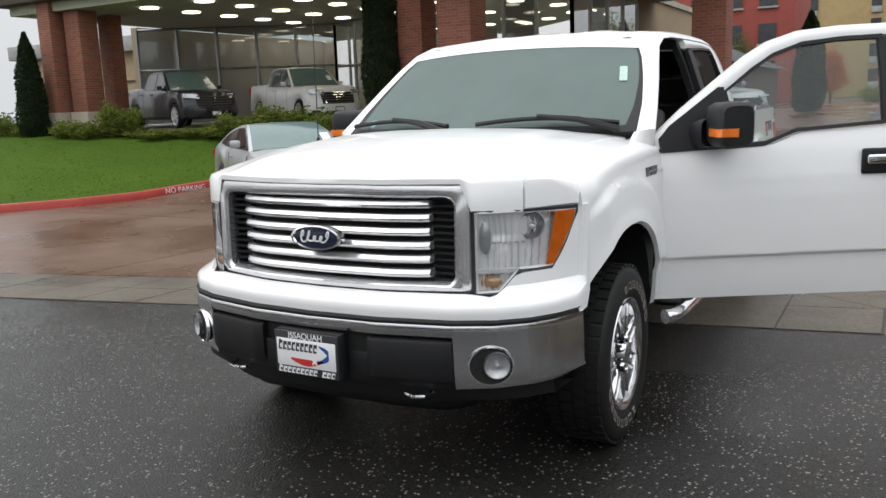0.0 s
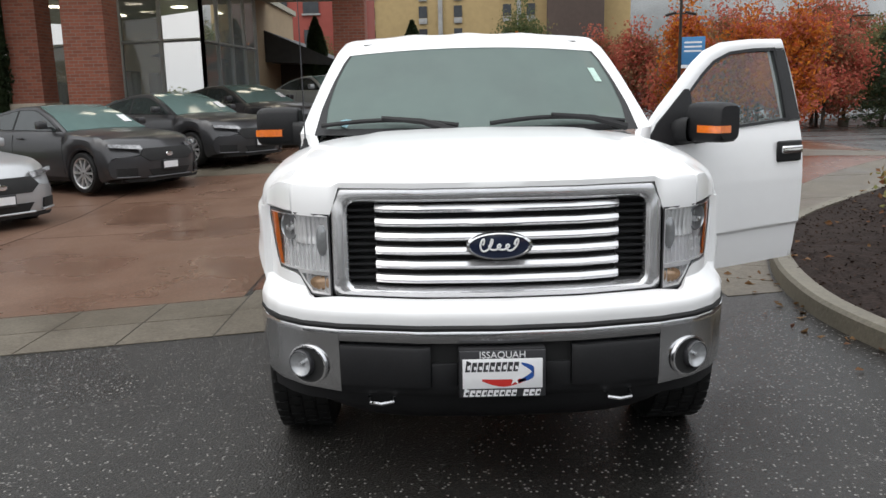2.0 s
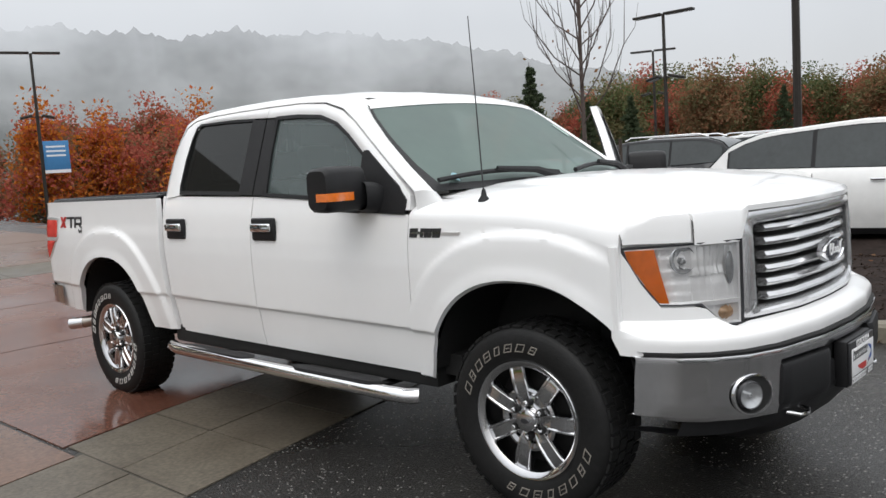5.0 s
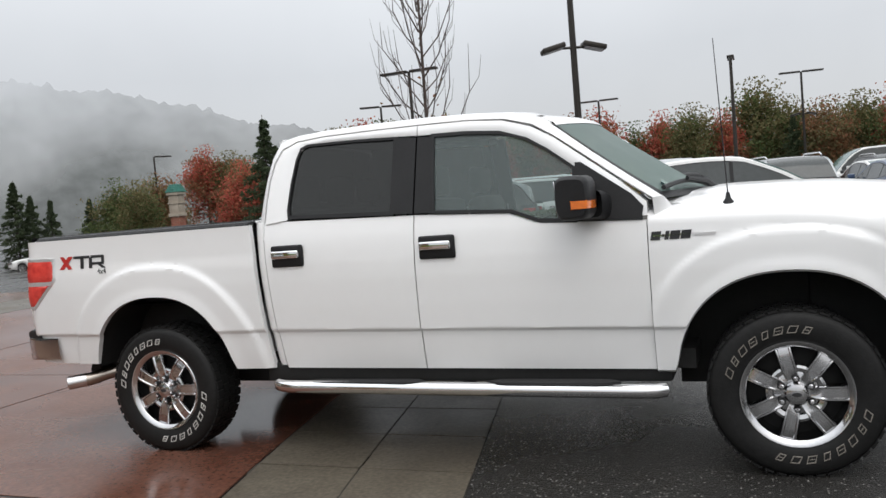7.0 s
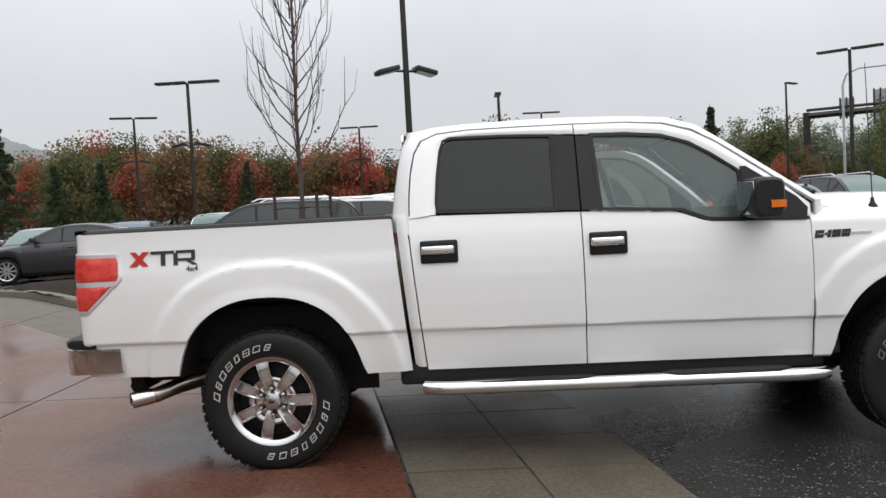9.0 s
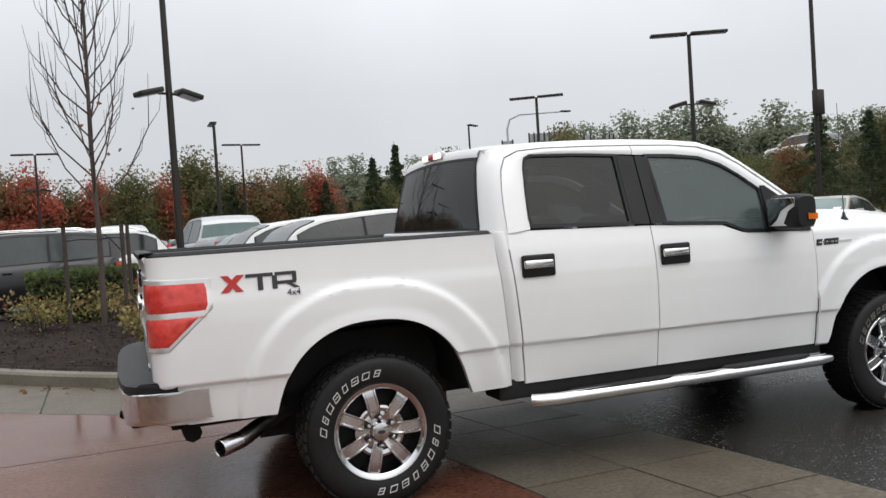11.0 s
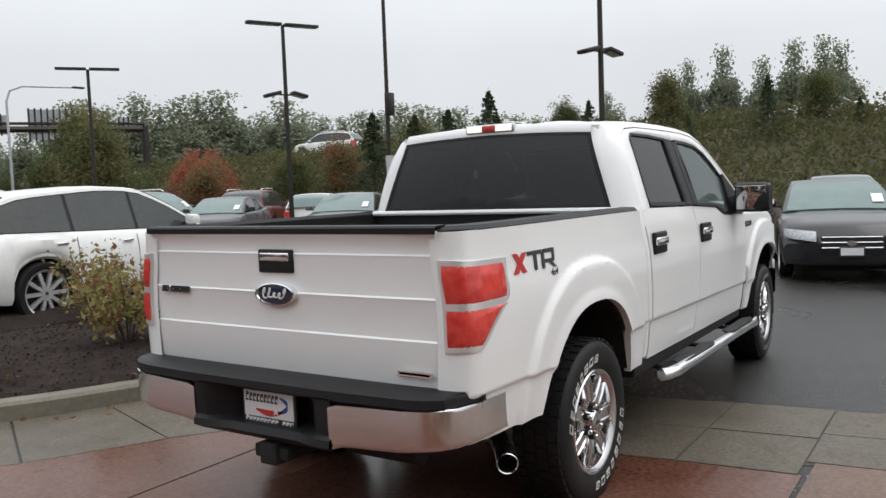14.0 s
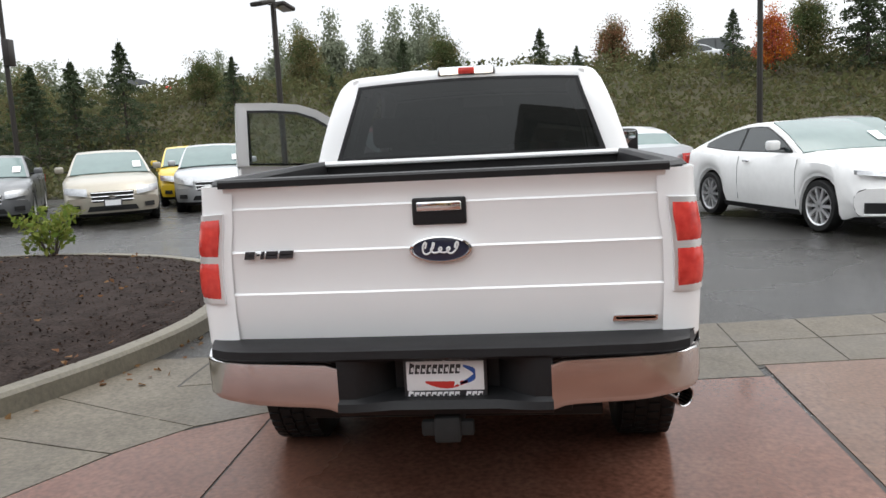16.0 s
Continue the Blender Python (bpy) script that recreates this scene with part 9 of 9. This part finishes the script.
con_b = conifer(5.0, 1.65, 6000, "full dark green fir beside the car park", pose(-25.5, 40.0, gz(-25.5, 40)) @ Matrix.Diagonal((1.1, 1.1, 1.1, 1)))


def put(kind, x, y, s=1.0, z=None):
    src = {"conifer": con, "fir": con_b}[kind] if kind in ("conifer", "fir") else trees[kind]
    zz = gz(x, y) if z is None else z
    k = random.uniform(0.9, 1.1) * s / {"orange": 0.62, "green": 0.72, "red": 1.15}.get(kind, 1.0)
    copy_thing(src, pose(x, y, zz, 0, 0, random.uniform(0, 360)) @ Matrix.Diagonal((k, k, k * random.uniform(0.93, 1.08), 1)))


random.seed(19)
# far side of the car park: a mixed row
kinds = ["red", "olive", "red", "green", "red", "olive", "red", "olive", "red", "brown"]
for k in range(34):
    x = -46 + 2.0 * k
    y = 52.5 - 0.10 * (x + 10) + 1.4 * math.sin(k * 1.7)
    kd = kinds[(k * 7) % 10] if x < 1 else ("brown", "olive", "red", "fir", "olive")[k % 5]
    put(kd, x, y, random.uniform(0.80, 1.05) * lerp(x, [-12, 2, 9, 14], [0.95, 0.90, 0.84, 0.56]) * (0.8 if kd == "fir" else 1))
for k in range(14):
    x = -46 + 4.6 * k
    put(random.choice(["olive", "green", "brown", "fir"]), x, 58.0 + 1.5 * math.sin(k), 0.90 if x < -2 else 0.55)
for x, y, s in ((-24.0, 42.5, 0.95), (-17.0, 49.0, 0.9), (-9.0, 50.5, 0.85), (2.0, 49.0, 0.85), (11.5, 49.0, 1.15), (14.5, 50.5, 0.8), (8.5, 50.5, 0.85), (5.5, 51.0, 0.9)):
    put("fir", x, y, s)
put("fir", -24.9, 33.3, 1.45)
for x, y, s in ((-55.9, 44.3, 1.42), (-55.2, 45.2, 1.24), (-54.0, 46.0, 0.96)):
    put("fir", x, y, s, gz(x, y) - 0.1)
put("fir", 18.0, 63.5, 1.6)
# towards the gate and the hotel
for kd, x, y, s in (("red", -40, 20.5, 0.95), ("orange", -44, 22, 1.0), ("olive", -47, 29, 1.0), ("red", -66.5, 38.0, 1.15), ("red", -62.6, 44.2, 0.95), ("red", -63.0, 33.0, 1.15), ("orange", -60.0, 27.5, 1.1), ("red", -64.0, 24.0, 1.1), ("fir", -40.5, 27.0, 0.8), ("fir", -44, 40, 1.0), ("olive", -36.5, 36.5, 0.75), ("brown", -39, 41.5, 0.95), ("red", -33, 43, 0.85), ("olive", -42.5, 25, 0.85), ("red", -44, 18.5, 1.0), ("orange", -41.5, 17.0, 0.95),
                    ("red", -46, 9.5, 0.85), ("red", -48, 12.5, 0.95), ("green", -46, 5.2, 0.75), ("brown", -43, 14.5, 0.9), ("orange", -44.5, 3.4, 0.50), ("orange", -44.0, 1.6, 0.46), ("red", -43.6, 2.5, 0.44), ("orange", -43.8, 4.5, 0.46), ("red", -43.9, 5.5, 0.46), ("orange", -43.7, 7.5, 0.48), ("orange", -44.5, 6.6, 0.52), ("red", -44.2, 8.4, 0.45), ("orange", -45, -1.6, 0.42), ("green", -50, -7, 0.6), ("fir", -43.1, 16.5, 1.1), ("orange", -39.5, 13.0, 0.95), ("fir", -39.7, 23.8, 1.25), ("red", -49.0, 24.0, 1.0), ("red", -50.0, 18.5, 1.0)):
    put(kd, x, y, s * (0.95 if x > -48 and y > 7 else 1.0))
# embankment conifers, bushes and distant woods: top height fixes the size
for x, y, top in ((23.1, 17.1, 6.2), (23.4, 15.2, 6.5), (25.0, 11.3, 5.8), (27.0, 4.6, 6.0), (27.0, -1.1, 6.3), (27.4, -2.6, 5.4), (27.5, -8.9, 6.6), (21.0, 19.6, 5.2), (28.2, 1.5, 4.6), (26.5, 7.6, 4.4), (29.2, -6.0, 5.0)):
    z = bank_z(x, y) - 0.15
    put("conifer", x, y, (top - z) / 5.0 / 1.0, z)
for kd, x, y, s in (("fir", 27.5, -14.2, 1.1), ("fir", 29.0, -16.5, 1.2), ("fir", 27.0, -20.0, 1.1), ("orange", 27.2, -10.4, 0.40), ("green", 28.5, -12.2, 0.42), ("brown", 17.5, 26.5, 0.52), ("red", 19.0, 29.0, 0.55), ("red", 21.5, 30.5, 0.52), ("brown", 30.5, -4.4, 0.36), ("olive", 30.5, -7.0, 0.36), ("olive", 24, 44, 0.9), ("olive", 27, 50, 0.9), ("green", 20, 56, 1.0), ("green", 28.5, 3.0, 0.30), ("olive", 29.5, 9.5, 0.34), ("green", 27.5, 13.5, 0.34), ("olive", 25.5, 20.5, 0.36), ("brown", 24.0, 24.0, 0.4), ("green", 22.5, 26.0, 0.4)):
    put(kd, x, y, s, bank_z(x, y) - 0.05 if x > 17 else None)
n = 100000
bx = prng.uniform(17.2, 32.5, n)
by = prng.uniform(-40, 50, n)
bz = np.array([bank_z(x, y) + max(0, 0.75 + 0.75 * noise.noise(V(x * 0.6, y * 0.6, 4)) + 0.3 * noise.noise(V(x * 2, y * 2, 9))) * random.random() for x, y in zip(bx, by)])
me = quads("embankment_brush", np.stack([bx, by, bz], 1), 0.105, prng, 0.0, 0.55)
me.materials.append(LEAF["bank"])
tagged(new("embankment_brush", me), "dense green and brown brush covering the embankment", "brush", kind="stuff")
# tall poplars and woods beyond the road, haze painted into their leaf colour
mist = broad_tree("mist", 13.0, 3.4, 12000, 0.22, "tall poplar with haze painted into its grey-green leaves", pose(70, 14, 2.6) @ Matrix.Diagonal((0.6, 0.6, 0.70, 1)), 0.06)
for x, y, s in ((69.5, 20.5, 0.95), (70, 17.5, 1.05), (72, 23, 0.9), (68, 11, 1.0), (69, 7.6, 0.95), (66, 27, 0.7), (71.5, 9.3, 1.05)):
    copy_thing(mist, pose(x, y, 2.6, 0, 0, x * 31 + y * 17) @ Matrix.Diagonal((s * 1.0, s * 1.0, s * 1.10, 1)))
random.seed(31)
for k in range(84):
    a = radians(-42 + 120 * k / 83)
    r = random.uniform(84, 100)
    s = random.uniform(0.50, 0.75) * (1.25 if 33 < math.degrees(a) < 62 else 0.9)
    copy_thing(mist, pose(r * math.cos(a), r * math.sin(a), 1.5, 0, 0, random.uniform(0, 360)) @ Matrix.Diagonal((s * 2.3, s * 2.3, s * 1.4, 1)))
for k in range(16):
    a = radians(52 + 34 * k / 15)
    r = random.uniform(60, 70)
    put(random.choice(["olive", "fir", "green", "fir", "brown"]), r * math.cos(a) - 3, r * math.sin(a), random.uniform(0.50, 0.72), -0.3)
